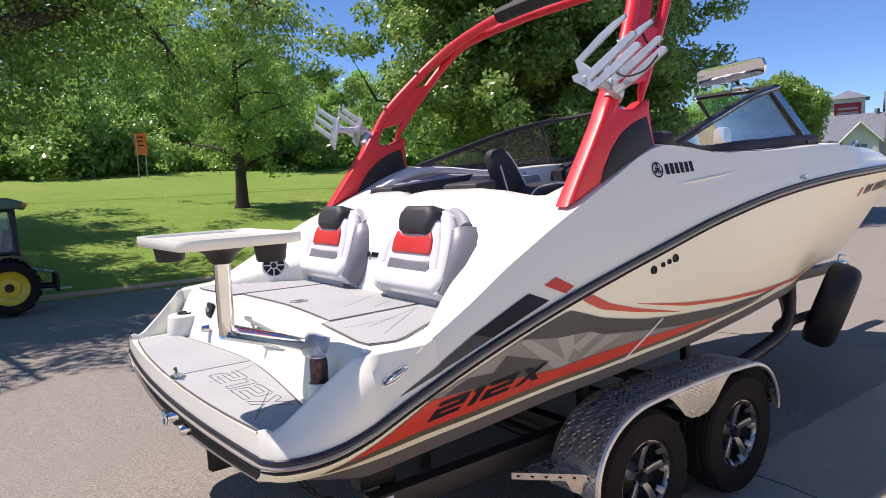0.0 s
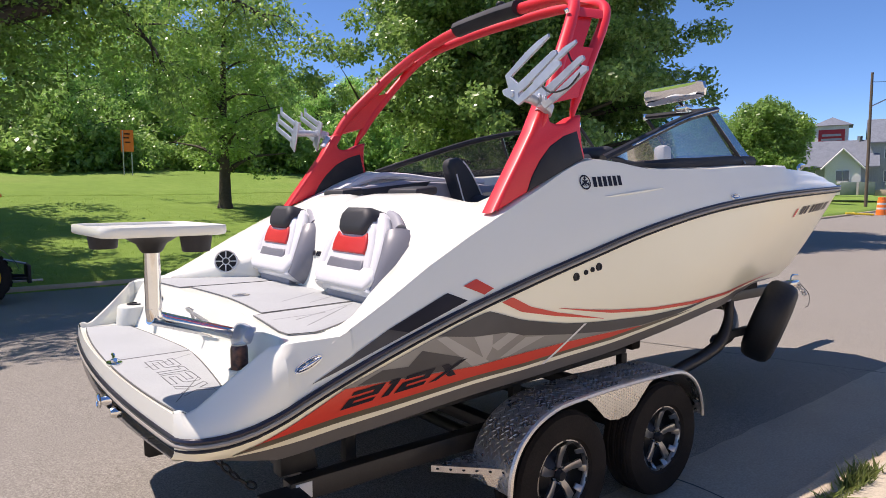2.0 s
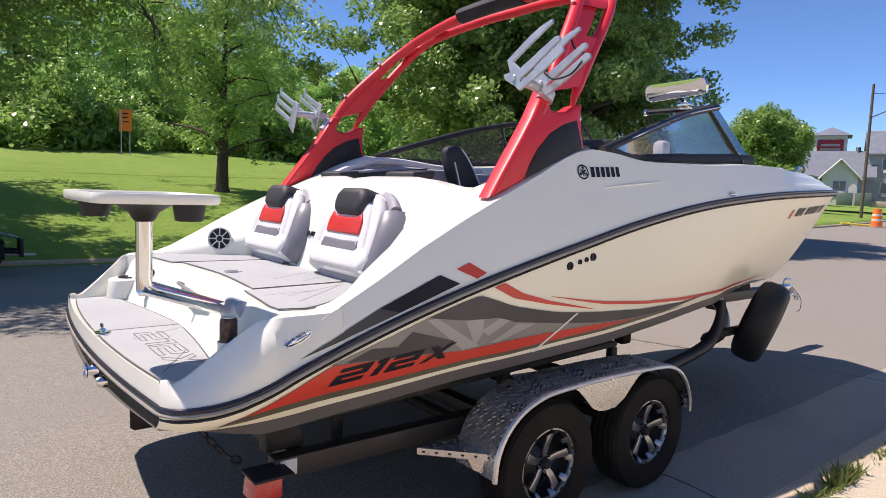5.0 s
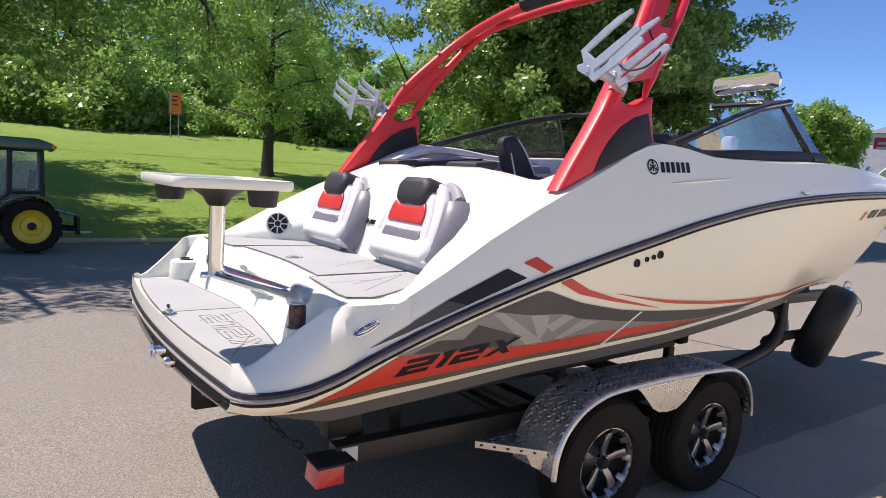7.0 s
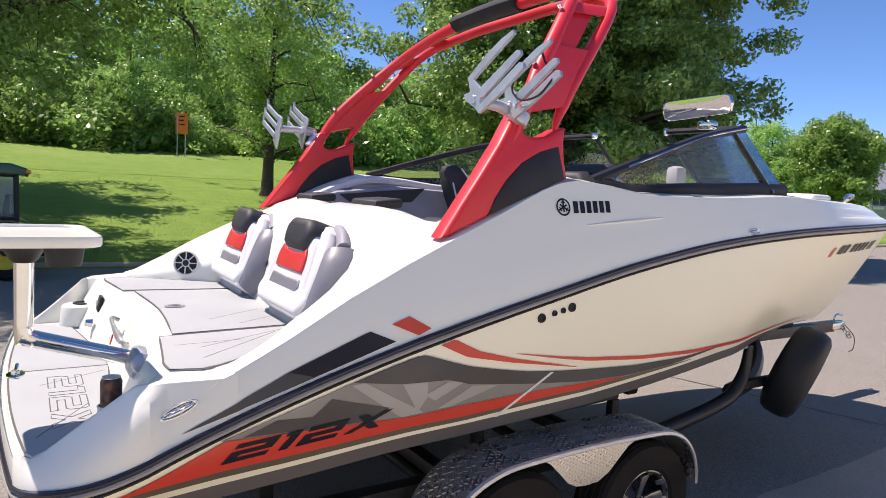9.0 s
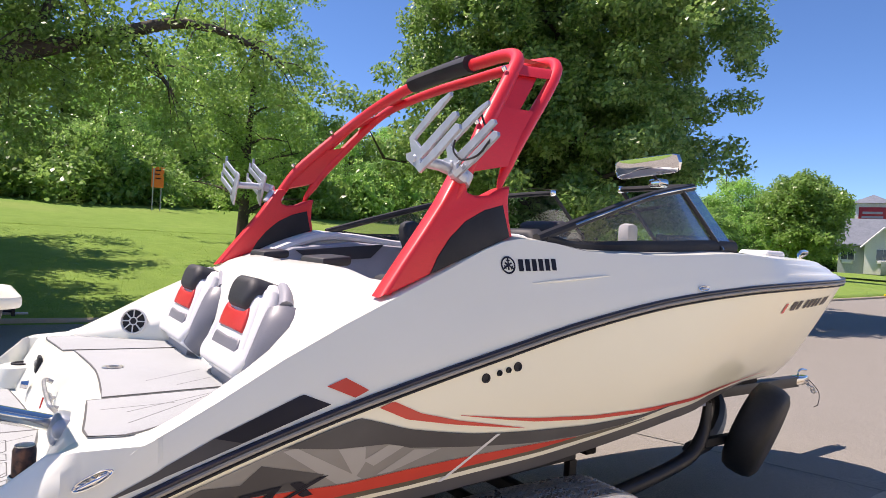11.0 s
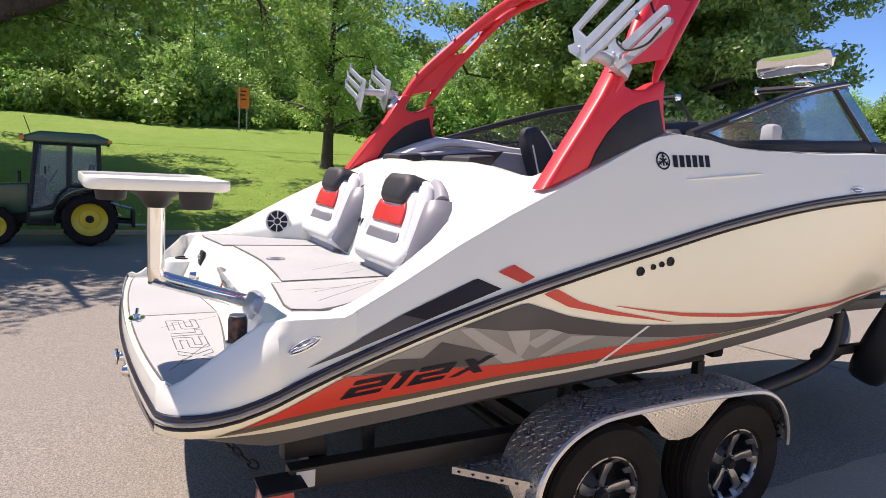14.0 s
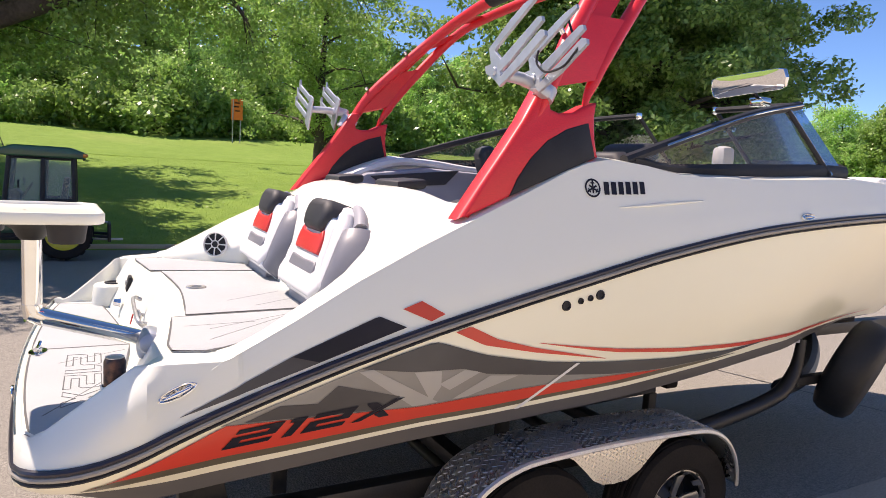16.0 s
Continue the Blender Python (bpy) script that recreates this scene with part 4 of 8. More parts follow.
# concrete gutter beside the near kerb
GUTTER = varied("gutter_concrete", (0.33, 0.285, 0.225), (0.40, 0.35, 0.28), 1.2, 0.85, bump=0.4, dist=0.004, fine=80)
rows = []
for x in [-60, -30, -15, -8] + [x * 0.125 for x in range(-40, 80)] + [x * 0.5 for x in range(20, 40)] + [24, 30, 40, 60, 90]:
    e_ = -1.075 + 0.035 * noise.noise((x * 0.8, 0, 2)) + 0.02 * noise.noise((x * 4.1, 3, 2))
    rows.append([(x, y, crown(x, max(0, (y - KERB_NEAR) / (kerb_far(x) - KERB_NEAR))) + 0.004) for y in (KERB_NEAR + 0.015, -1.55, -1.3, e_)])
tagged(part("gutter", sheet(rows), GUTTER, None), "weathered concrete gutter strip beside the kerb", "gutter", kind="structure")

# transom wall: pods, switch panel, shower handle, labels
def pod(sg):
    cx, cy = -1.485, sg * 0.945
    out = [(0.105 * math.cos(a), 0.10 * math.sin(a)) for a in np.linspace(0, 2 * math.pi, 28, endpoint=False)]
    ob = part("cup_holder_pod", prism([(cx + u, cy + sg * v) for u, v in out], lambda u, v, w: Vector((u + 0.10 * w, v, PLAT + w)), 0.122, 0.012, seg=3), GEL, boat, "white moulded cup holder pod", 50)
    part("cup_well", lathe([(0.0, 0.0), (0.036, 0.0), (0.038, 0.006), (0.048, 0.006), (0.050, 0)], 20, Matrix.Translation((cx + 0.012, cy + sg * 0.01, PLAT + 0.124))), BLACKPLASTIC, ob, "dark cup well rim")
    return ob


pod(1)
part("can_holder", lathe([(0.0, 0.0), (0.042, 0.0), (0.040, 0.11), (0.042, 0.128), (0.037, 0.13), (0.035, 0.10), (0.0, 0.10)], 24, Matrix.Translation((-1.513, -0.965, PLAT))), GEL, boat, "white moulded can holder")
sw = part("switch_panel", box((-1.405, 0.69, 1.11), (0.02, 0.10, 0.085), 0.008, Matrix.Rotation(radians(12), 4, "Y")), BLACKPLASTIC, boat, "dark switch panel")
part("button", box((-1.418, 0.695, 1.115), (0.01, 0.06, 0.022), 0.003, Matrix.Rotation(radians(12), 4, "Y")), GALV, sw)
hd = part("grab_handle", tube(spline([(-1.375, 0.10, 1.135), (-1.405, 0.09, 1.15), (-1.415, 0.0, 1.148), (-1.415, -0.20, 1.138), (-1.41, -0.31, 1.128), (-1.385, -0.32, 1.10)], 6), 0.009, 8), GALV, boat, "steel grab handle on the transom wall")
for y in (-0.02, -0.20):
    part("standoff", tube([(-1.414, y, 1.14), (-1.405, y - 0.01, 1.10), (-1.37, y - 0.015, 1.09)], 0.008, 8), GALV, hd)
part("latch", box((-1.40, -0.11, 1.105), (0.02, 0.13, 0.035), 0.008, Matrix.Rotation(radians(20), 4, "Y")), GALV, hd)
part("tag", box((-1.425, -0.08, 1.085), (0.005, 0.022, 0.045), 0.001, Matrix.Rotation(radians(15), 4, "Y")), LAMPRED, hd, "red safety tag")
part("lanyard_plug", lathe([(0, 0.035), (0.018, 0.033), (0.022, 0.01), (0.026, 0)], 16, Matrix.Translation((-1.45, 0.60, 1.02)) @ Matrix.Rotation(radians(-80), 4, "Y")), CHROME, boat, "chrome transom plug")
for y, c in ((0.30, LAMPRED), (-0.22, LABEL)):
    lb = part("warning_label", box((wall_foot(y) + 0.024, y, 1.00), (0.003, 0.11, 0.05), 0, Matrix.Rotation(radians(20), 4, "Y")), LABEL, boat, "white warning label with text bars")
    for k in range(3):
        part("text_bar", box((wall_foot(y) + 0.0195 + 0.004 * k, y + 0.006, 0.988 + 0.012 * k), (0.003, 0.085, 0.005), 0, Matrix.Rotation(radians(20), 4, "Y")), c if k == 2 else BLACKPLASTIC, lb)

# ---- engine box, coamings, cockpit ----
def inner_y(x):
    """Inner edge of the coaming."""
    return smooth_table([(-1.2, 1.10), (-1.14, 1.085), (-0.95, 0.93), (-0.78, 0.80), (-0.5, 0.79), (-0.2, 0.90), (0.05, 0.98), (0.3, 1.02), (2.0, 1.0), (2.2, 0.98)], x)


CX = [-1.225, -1.2, -1.169, -1.1, -1.0, -0.9, -0.789, -0.7, -0.62, -0.555, -0.48, -0.39, -0.3, -0.2, -0.1, 0.0, 0.1, 0.195, 0.292, 0.4, 0.55, 0.721, 0.9, 1.1, 1.296, 1.5, 1.7, 1.949, 2.1]


def coaming_rows():
    out = []
    for x in CX:
        y, z, yi = ey(x), ez(x), inner_y(x)
        low = DECK - 0.01 if x < 0 else 1.0
        h = 0.010 if x < 0.1 else 0.004
        k = min(1.0, max(0.0, (-0.52 - x) / 0.30))
        drop = 0.5 * (z - low) * k * k * (3 - 2 * k) * min(1.0, (-1.22 - x) / -0.1 + 0.2)
        zm = lambda f: z - drop * f ** 1.3
        out.append([(x, y, z), (x, y - 0.012, zm(0.03) + 0.6 * h), (x, (y + yi) / 2, zm(0.45) + h + 0.008), (x, yi + 0.03, zm(0.9) + h), (x, yi + 0.008, zm(1.0) - 0.002), (x, yi, zm(1.0) - 0.02), (x + 0.01, yi - 0.01, min(low, zm(1.0) - 0.03))])
    return [[(p[0] - 0.03, p[1], DECK - 0.012) for p in out[0]]] + out


part("coaming", both(coaming_rows), GEL, boat, "", 35)

# white engine box with a sloping aft face
BOX = [(-0.72, 1.18), (-0.70, 1.24), (-0.635, 1.50), (-0.595, 1.62), (-0.565, 1.67), (-0.51, 1.71), (-0.44, 1.735), (-0.34, 1.748), (-0.27, 1.738), (-0.245, 1.70), (-0.24, 1.0)]
rows = []
for f, sink in [(-1, 0.25)] + [(f, 0.0) for f in np.linspace(-1, 1, 29)] + [(1, 0.25)]:
    row = []
    for x, z in BOX:
        xe = min(max(x, -0.6), -0.24)
        g = max(0.0, (abs(f) - 0.55) / 0.45)
        g = g * g * (3 - 2 * g)
        top = 1 if z > 1.55 else 0
        zc = z - sink + top * (g * (min(z, ez(xe) + 0.006) - z) - 0.10 * math.exp(-((f - 0.12) / 0.08) ** 2) * min(1.0, (z - 1.55) / 0.15))
        row.append((x + 0.03 * f * f, f * (inner_y(xe) + 0.012 + 0.05 * top), max(1.0, zc)))
    rows.append(row)
cover = part("engine_cover", sheet(rows), GEL, boat, "white engine cover", 50)
for sg in (-1, 1):
    part("seam", tube([(x + 0.03, sg * (inner_y(x) + 0.068), ez(x) + 0.010) for x in np.linspace(-0.5, -0.26, 9)], 0.002, 6), GROOVE, cover, "dark hatch seam")
part("deck_filler", lathe([(0, 0.005), (0.026, 0.005), (0.028, 0.003), (0.031, 0.006), (0.038, 0.004), (0.04, -0.01)], 20, Matrix.Translation((-0.40, -0.98, ez(-0.40) + 0.014)) @ Matrix.Rotation(radians(-24), 4, "Y")), GEL, boat, "round white deck filler")


def side_speaker(c, n, r):
    """A round loudspeaker: ring, six spokes and dark cone."""
    m = Matrix.Translation(c) @ Vector(n).to_track_quat("Z", "Y").to_matrix().to_4x4()
    ob = part("loudspeaker", lathe([(0, 0.004), (r * 0.95, 0.004), (r * 0.95, -0.01), (0, -0.01)], 28, m), BLACKPLASTIC, boat, "round marine loudspeaker with white spokes")
    part("ring", lathe([(r, -0.005), (r * 1.02, 0.012), (r * 0.92, 0.016), (r * 0.86, 0.008), (r * 0.86, 0)], 28, m), LABEL, ob)
    part("hub", lathe([(0, 0.018), (r * 0.2, 0.016), (r * 0.24, 0.004)], 18, m), BLACKPLASTIC, ob)
    part("hub_ring", lathe([(r * 0.24, 0.010), (r * 0.26, 0.016), (r * 0.32, 0.016), (r * 0.33, 0.010)], 18, m), LABEL, ob)
    for k in range(8):
        a = k * math.pi / 4
        part("spoke", tube([m @ Vector((q * math.cos(a), q * math.sin(a), 0.012)) for q in (r * 0.3, r * 0.9)], 0.004, 6), LABEL, ob)


side_speaker((-0.915, 0.905, 1.305), (-0.55, -0.82, 0.12), 0.078)


# ---- aft seats ----
def aft_seat(cy, sg, name="aft_seat"):
    """A backward-facing lounge: white shell, grey bolster, charcoal head pad, red and grey inserts."""
    e = thing(name, "white vinyl aft-facing seat with red stripe and charcoal headrest", "boat seat", (-0.75, cy, DECK), "seats on the aft deck")
    o, v, w = Vector((-0.775, cy, 1.20)), Vector((0.15, 0, 0.47)).normalized(), Vector((-0.95, 0, 0.31)).normalized()

    def pl(a, b, c):
        return o + Vector((0, -a, 0)) + v * b + w * c

    def cushion(outline, c0, c1, bev, mat, nm, label="", puff=0.0):
        return part(nm, prism(outline, lambda a, b, c: pl(a, b, c0 + c), c1 - c0, bev, seg=3), mat, e, label, 60)

    cushion([(-0.275, 0.03), (0.275, 0.03), (0.285, 0.16), (0.268, 0.30), (0.225, 0.40), (0.17, 0.46), (0.10, 0.485), (-0.10, 0.485), (-0.17, 0.46), (-0.225, 0.40), (-0.268, 0.30), (-0.285, 0.16)], -0.15, 0.01, 0.05, VWHITE, "shell")
    cushion([(-0.235, 0.07), (0.235, 0.07), (0.24, 0.16), (0.225, 0.28), (0.19, 0.37), (0.15, 0.42), (-0.15, 0.42), (-0.19, 0.37), (-0.225, 0.28), (-0.24, 0.16)], -0.03, 0.038, 0.028, VWHITE, "back_cushion")
    cushion([(-0.185, 0.132), (0.185, 0.132), (0.182, 0.172), (0.17, 0.212), (0.0, 0.206), (-0.17, 0.212), (-0.182, 0.172)], 0.024, 0.048, 0.010, VMID, "lower_insert", "grey vinyl insert")
    cushion([(-0.165, 0.242), (0.165, 0.242), (0.17, 0.275), (0.165, 0.315), (0.145, 0.352), (0.11, 0.333), (0.0, 0.326), (-0.11, 0.333), (-0.145, 0.352), (-0.165, 0.315), (-0.17, 0.275)], 0.024, 0.050, 0.010, VRED, "red_insert", "red vinyl stripe")
    cushion([(-0.10, 0.338), (0.10, 0.338), (0.13, 0.352), (0.148, 0.40), (0.142, 0.45), (0.10, 0.487), (-0.10, 0.487), (-0.142, 0.45), (-0.148, 0.40), (-0.13, 0.352)], -0.11, 0.070, 0.038, VDARK, "headrest", "charcoal vinyl headrest")
    for s in (1, -1):
        crescent = spline([pl(s * a, q, c) for a, q, c in ((0.295, 0.055, -0.02), (0.322, 0.13, -0.04), (0.328, 0.23, -0.055), (0.305, 0.325, -0.067), (0.265, 0.385, -0.075))], 5)
        n_ = len(crescent) - 1
        part("bolster", tube(crescent, [0.026 + 0.026 * math.sin(math.pi * min(1, 0.12 + 0.62 * k / n_)) for k in range(n_ + 1)], 14, flat=1.8), VMID if s == 1 else VWHITE, e, "grey vinyl side bolster" if s == 1 else "white vinyl side bolster", 70)
        upper = spline([pl(s * a, q, c) for a, q, c in ((0.252, 0.392, -0.075), (0.212, 0.43, -0.078), (0.155, 0.458, -0.082), (0.11, 0.468, -0.085))], 5)
        part("shoulder", tube(upper, [0.036 - 0.010 * k / (len(upper) - 1) for k in range(len(upper))], 12, flat=1.6), VGREY, e, "pale grey vinyl shoulder pad", 70)
        crescent = spline([pl(s * a, q, c) for a, q, c in ((0.255, 0.06, 0.0), (0.262, 0.16, -0.006), (0.245, 0.27, -0.012), (0.208, 0.36, -0.02), (0.158, 0.43, -0.03))], 5)
        n_ = len(crescent) - 1
        part("side_roll", tube(crescent, [0.034 + 0.014 * math.sin(math.pi * min(1, 0.2 + 0.75 * k / n_)) for k in range(n_ + 1)], 12), VWHITE, e, "white vinyl side roll", 70)
    part("skirt", prism([(-0.25, 0.0), (0.25, 0.0), (0.29, 0.04), (0.302, 0.09), (0.275, 0.165), (-0.275, 0.165), (-0.302, 0.09), (-0.29, 0.04)], lambda a, b, c: Vector((-0.815 + 0.30 * b + c, cy - a, 1.272 + 0.7 * b)), 0.10, 0.035, seg=4), VWHITE, e, "white vinyl skirt", 60)
    part("base", prism([(-0.22, 0.0), (0.22, 0.0), (0.24, 0.10), (-0.24, 0.10)], lambda a, b, c: Vector((-0.755 + 0.1 * b + c, cy - a, 1.197 + b)), 0.06, 0.006), VGREY, e, "pale grey seat base")
    return e


aft_seat(-0.435, 1)
aft_seat(0.50, -1)
badge = bmesh.new()
lathe([(0.0, 0.001), (0.017, 0.001)], 16, Matrix.Translation((-0.668, 0.10, 1.40)) @ Matrix.Rotation(radians(-69), 4, "Y"), badge)
for k in range(5):
    box((-0.665, 0.068 - 0.019 * k, 1.40), (0.003, 0.012, 0.028), 0, Matrix.Rotation(radians(21), 4, "Y"), badge)
part("seat_badge", badge, DECAL_BLACK, boat, "small black badge between the seats")

# ---- cockpit ----
part("cockpit_floor", box((0.9, 0, 0.99), (2.3, 2.0, 0.03), 0.0), VGREY, boat)
lounge = thing("cockpit_lounge", "charcoal and grey vinyl cockpit lounge along the port side", "lounge", (0.6, 0.75, 1.005))
part("backrest", prism([(-0.20, 1.35), (1.3, 1.45), (1.6, 1.62), (1.5, 1.83), (0.5, 1.86), (0.05, 1.80), (-0.18, 1.70)], lambda u, v, w: Vector((u, 0.97 - w - 0.1 * (1.8 - v), v)), 0.10, 0.03), VGREY, lounge, "pale grey vinyl backrest")
part("insert", prism([(0.06, 1.782), (0.754, 1.856), (0.641, 1.75), (0.184, 1.707)], lambda u, v, w: Vector((u, 0.868 - w - 0.1 * (1.8 - v), v)), 0.012, 0.004), VDARK, lounge, "charcoal vinyl insert")
part("trim", tube(spline([(-0.15, 0.93, 1.72), (0.08, 0.95, 1.82), (0.3, 0.97, 1.885), (0.57, 0.975, 1.89), (0.93, 0.97, 1.86), (1.4, 0.965, 1.86)], 6), 0.03, 8), VWHITE, lounge, "pale vinyl trim roll")
part("seat", box((0.75, 0.62, 1.28), (1.3, 0.62, 0.16), 0.04), VGREY, lounge)
part("base", box((0.75, 0.62, 1.10), (1.28, 0.58, 0.20), 0.02), GEL, lounge)
for cy, wd in ((-0.32, 0.30), (0.50, 0.28)):
    hp = part("head_cushion", prism([(-0.08, -wd / 2), (0.08, -wd / 2 + 0.02), (0.09, wd / 2 - 0.02), (-0.07, wd / 2)], lambda u, v, w: Vector((-0.25 + u, cy + v, 1.725 + w + 0.1 * (u + 0.08))), 0.05, 0.018, seg=3), VDARK, boat, "charcoal head cushion on the engine cover")


def bucket(cx, cy, lean, name, label):
    """A flip-up bucket seat on a pedestal."""
    e = thing(name, label, "boat seat", (cx, cy, 1.005), "cockpit bucket seats")
    part("pedestal", lathe([(0, 0), (0.16, 0), (0.16, 0.015), (0.05, 0.03), (0.045, 0.42), (0, 0.42)], 20, Matrix.Translation((cx, cy, 1.005))), STEEL, e)
    part("seat", box((cx, cy, 1.50), (0.48, 0.50, 0.14), 0.05), VDARK, e, "", 60)
    dr = Vector((-math.sin(lean), 0, math.cos(lean)))
    nn = Vector((math.cos(lean), 0, math.sin(lean)))
    o = Vector((cx - 0.20, cy, 1.53))
    out = [(-0.21, 0.0), (0.21, 0.0), (0.235, 0.2), (0.22, 0.36), (0.15, 0.47), (-0.15, 0.47), (-0.22, 0.36), (-0.235, 0.2)]
    part("backrest", prism(out, lambda a, b, c: o + Vector((0, a, 0)) + dr * b + nn * (c - 0.06), 0.12, 0.045, seg=4), VDARK, e, "charcoal vinyl backrest", 60)
    piping = spline([o + Vector((0, a, 0)) + dr * b - nn * 0.062 for a, b in ((-0.18, 0.02), (-0.195, 0.2), (-0.18, 0.35), (-0.12, 0.43), (0.12, 0.43), (0.18, 0.35), (0.195, 0.2), (0.18, 0.02))], 5)
    part("piping", tube(piping, 0.009, 6), VWHITE, e, "white piping")
    return e


flip = thing("passenger_seat", "charcoal flip-up seat back with white piping", "boat seat", (1.2, 0.78, 1.30), "cockpit bucket seats")
fo, fd_ = Vector((1.17, 0.68, 1.50)), Vector((-0.20, 0, 0.36)).normalized()
fw = Vector((fd_.z, 0, -fd_.x))
fl_out = [(-0.115, 0.0), (0.12, 0.0), (0.11, 0.3), (0.088, 0.48), (0.066, 0.56), (0.03, 0.605), (-0.02, 0.61), (-0.06, 0.575), (-0.08, 0.50), (-0.095, 0.38), (-0.108, 0.2)]
part("backrest", prism(fl_out, lambda a, b, c: fo + fw * a + fd_ * b + Vector((0, c, 0)), 0.16, 0.03, seg=4), VDARK, flip, "charcoal vinyl backrest", 60)
for ln in (((-0.10, 0.0), (-0.098, 0.25), (-0.072, 0.42), (-0.058, 0.50)), ((0.10, 0.0), (0.095, 0.3), (0.08, 0.46), (0.052, 0.56))):
    part("piping", tube(spline([fo + fw * a + fd_ * b + Vector((0, -0.001, 0)) for a, b in ln], 4), 0.006, 6), VWHITE, flip, "white piping")
cu = part("cushion", box((1.25, 0.72, 1.69), (0.46, 0.44, 0.13), 0.055, Matrix.Rotation(radians(-6), 4, "Y"), seg=4), VDARK, flip, "charcoal seat cushion", 60)
part("piping", tube(spline([(1.02, 0.51, 1.66), (1.10, 0.505, 1.725), (1.28, 0.505, 1.752), (1.42, 0.51, 1.75), (1.475, 0.55, 1.72)], 5), 0.006, 6), VWHITE, cu, "white piping")
part("sun_pad_cushion", box((0.42, -0.12, 1.62), (0.40, 0.40, 0.12), 0.05), VDARK, boat, "charcoal sun pad cushion", 60)
bucket(1.12, -0.52, radians(10), "helm_seat", "charcoal helm seat with white piping")
part("helm_bolster", box((1.02, -0.55, 2.0), (0.12, 0.36, 0.10), 0.045, Matrix.Rotation(radians(-8), 4, "Y"), seg=3), VDARK, boat, "charcoal bolster")
dash = part("dashboard", prism([(1.70, 1.0), (2.12, 1.0), (2.12, 1.92), (1.92, 1.95), (1.78, 1.90), (1.70, 1.70)], lambda u, v, w: Vector((u, -1.0 + w, v)), 0.66, 0.02), BLACKPLASTIC, boat, "black helm dashboard")
part("screen", box((1.77, -0.68, 1.86), (0.02, 0.22, 0.13), 0.006, Matrix.Rotation(radians(-30), 4, "Y")), CHROME, dash, "dark glossy helm screen")
part("steering_wheel", tube([Vector((1.58, -0.68, 1.74)) + Vector((0.06 * math.sin(a) * 1.0, 0.17 * math.cos(a), 0.16 * math.sin(a))) for a in np.linspace(0, 2 * math.pi, 28, endpoint=False)], 0.014, 8, closed=True), BLACKPLASTIC, boat, "black steering wheel")
part("port_dashboard", prism([(1.72, 1.0), (2.12, 1.0), (2.12, 1.92), (1.92, 1.94), (1.76, 1.86)], lambda u, v, w: Vector((u, 0.34 + w, v)), 0.66, 0.02), BLACKPLASTIC, boat, "black port console")
part("helm_binnacle", box((1.44, -0.82, 2.0), (0.10, 0.09, 0.13), 0.03), VWHITE, boat, "white throttle binnacle")

# foredeck
rows = []
for x in [2.05, 2.12, 2.2, 2.4, 2.6, 2.8, 3.0, 3.2, 3.4, 3.6, 3.8, 4.0, 4.15, 4.3, 4.38, 4.43, 4.455]:
    y, z = ey(x), ez(x)
    rows.append([(x, y * f, z + 0.01 + 0.035 * (1 - f * f) - (0.01 if abs(f) == 1 else 0)) for f in np.linspace(-1, 1, 21)])
part("foredeck", sheet(rows), GEL, boat, "", 40)
def ledge(xa, xb, za, zb, name="moulded_ledge", w=0.012, fall=0.10):
    """A moulded step on the topside whose upper face catches the sun."""
    rows = []
    for x in np.linspace(xa, xb, 24):
        f = (x - xa) / (xb - xa)
        z, q = za + (zb - za) * f, w * min(1, 5 * f, 5 * (1 - f) + 0.02)
        q = w * math.sin(math.pi * min(0.5, max(0.002, 1.6 * f, 0) / 2, max(0.002, 1.6 * (1 - f)) / 2)) ** 2
        low = [(x, -side_y(x, z - fall * s, q * (1 - s) ** 2 * (1 + 2 * s) - 0.002), z - fall * s) for s in (0.03, 0.2, 0.4, 0.6, 0.8, 1.0)]
        rows.append([(x, -side_y(x, z, -0.004), z + 0.004), (x, -side_y(x, z, 0.96 * q - 0.002), z)] + low)
    return part(name, sheet(rows), GEL, boat, "", 30)


ledge(2.2, 4.2, 1.882, 1.886, w=0.022, fall=0.05)
ledge(2.25, 4.1, 1.822, 1.842, w=0.028, fall=0.07)
part("moulded_line", tube([Vector((x, -side_y(x, z, 0.001), z)) for x, z in [(0.33 + 0.47 * k / 20, 1.726 + 0.047 * k / 20) for k in range(21)]], [0.0005 + 0.0065 * math.sin(math.pi * (0.1 + 0.8 * k / 20)) for k in range(21)], 8), GEL, boat, "thin moulded line on the topside")
part("bow_cushion", box((3.27, -0.62, 1.955), (0.26, 0.24, 0.06), 0.025, seg=3), VWHITE, boat, "white bow cushion")
part("bow_rail", tube(spline([(3.5, -0.78, 1.92), (3.53, -0.78, 1.985), (3.75, -0.72, 2.0), (4.0, -0.60, 1.99), (4.2, -0.45, 1.95), (4.22, -0.44, 1.90)], 6), 0.014, 8), STEEL, boat, "steel bow grab rail")
part("bow_rail", tube(spline([(3.5, 0.78, 1.92), (3.53, 0.78, 1.985), (3.75, 0.72, 2.0), (4.0, 0.60, 1.99), (4.2, 0.45, 1.95), (4.22, 0.44, 1.90)], 6), 0.014, 8), STEEL, boat, "steel bow grab rail")
part("navigation_light", box((4.38, 0, 1.885), (0.07, 0.10, 0.04), 0.015), CHROME, boat, "chrome bow navigation light")

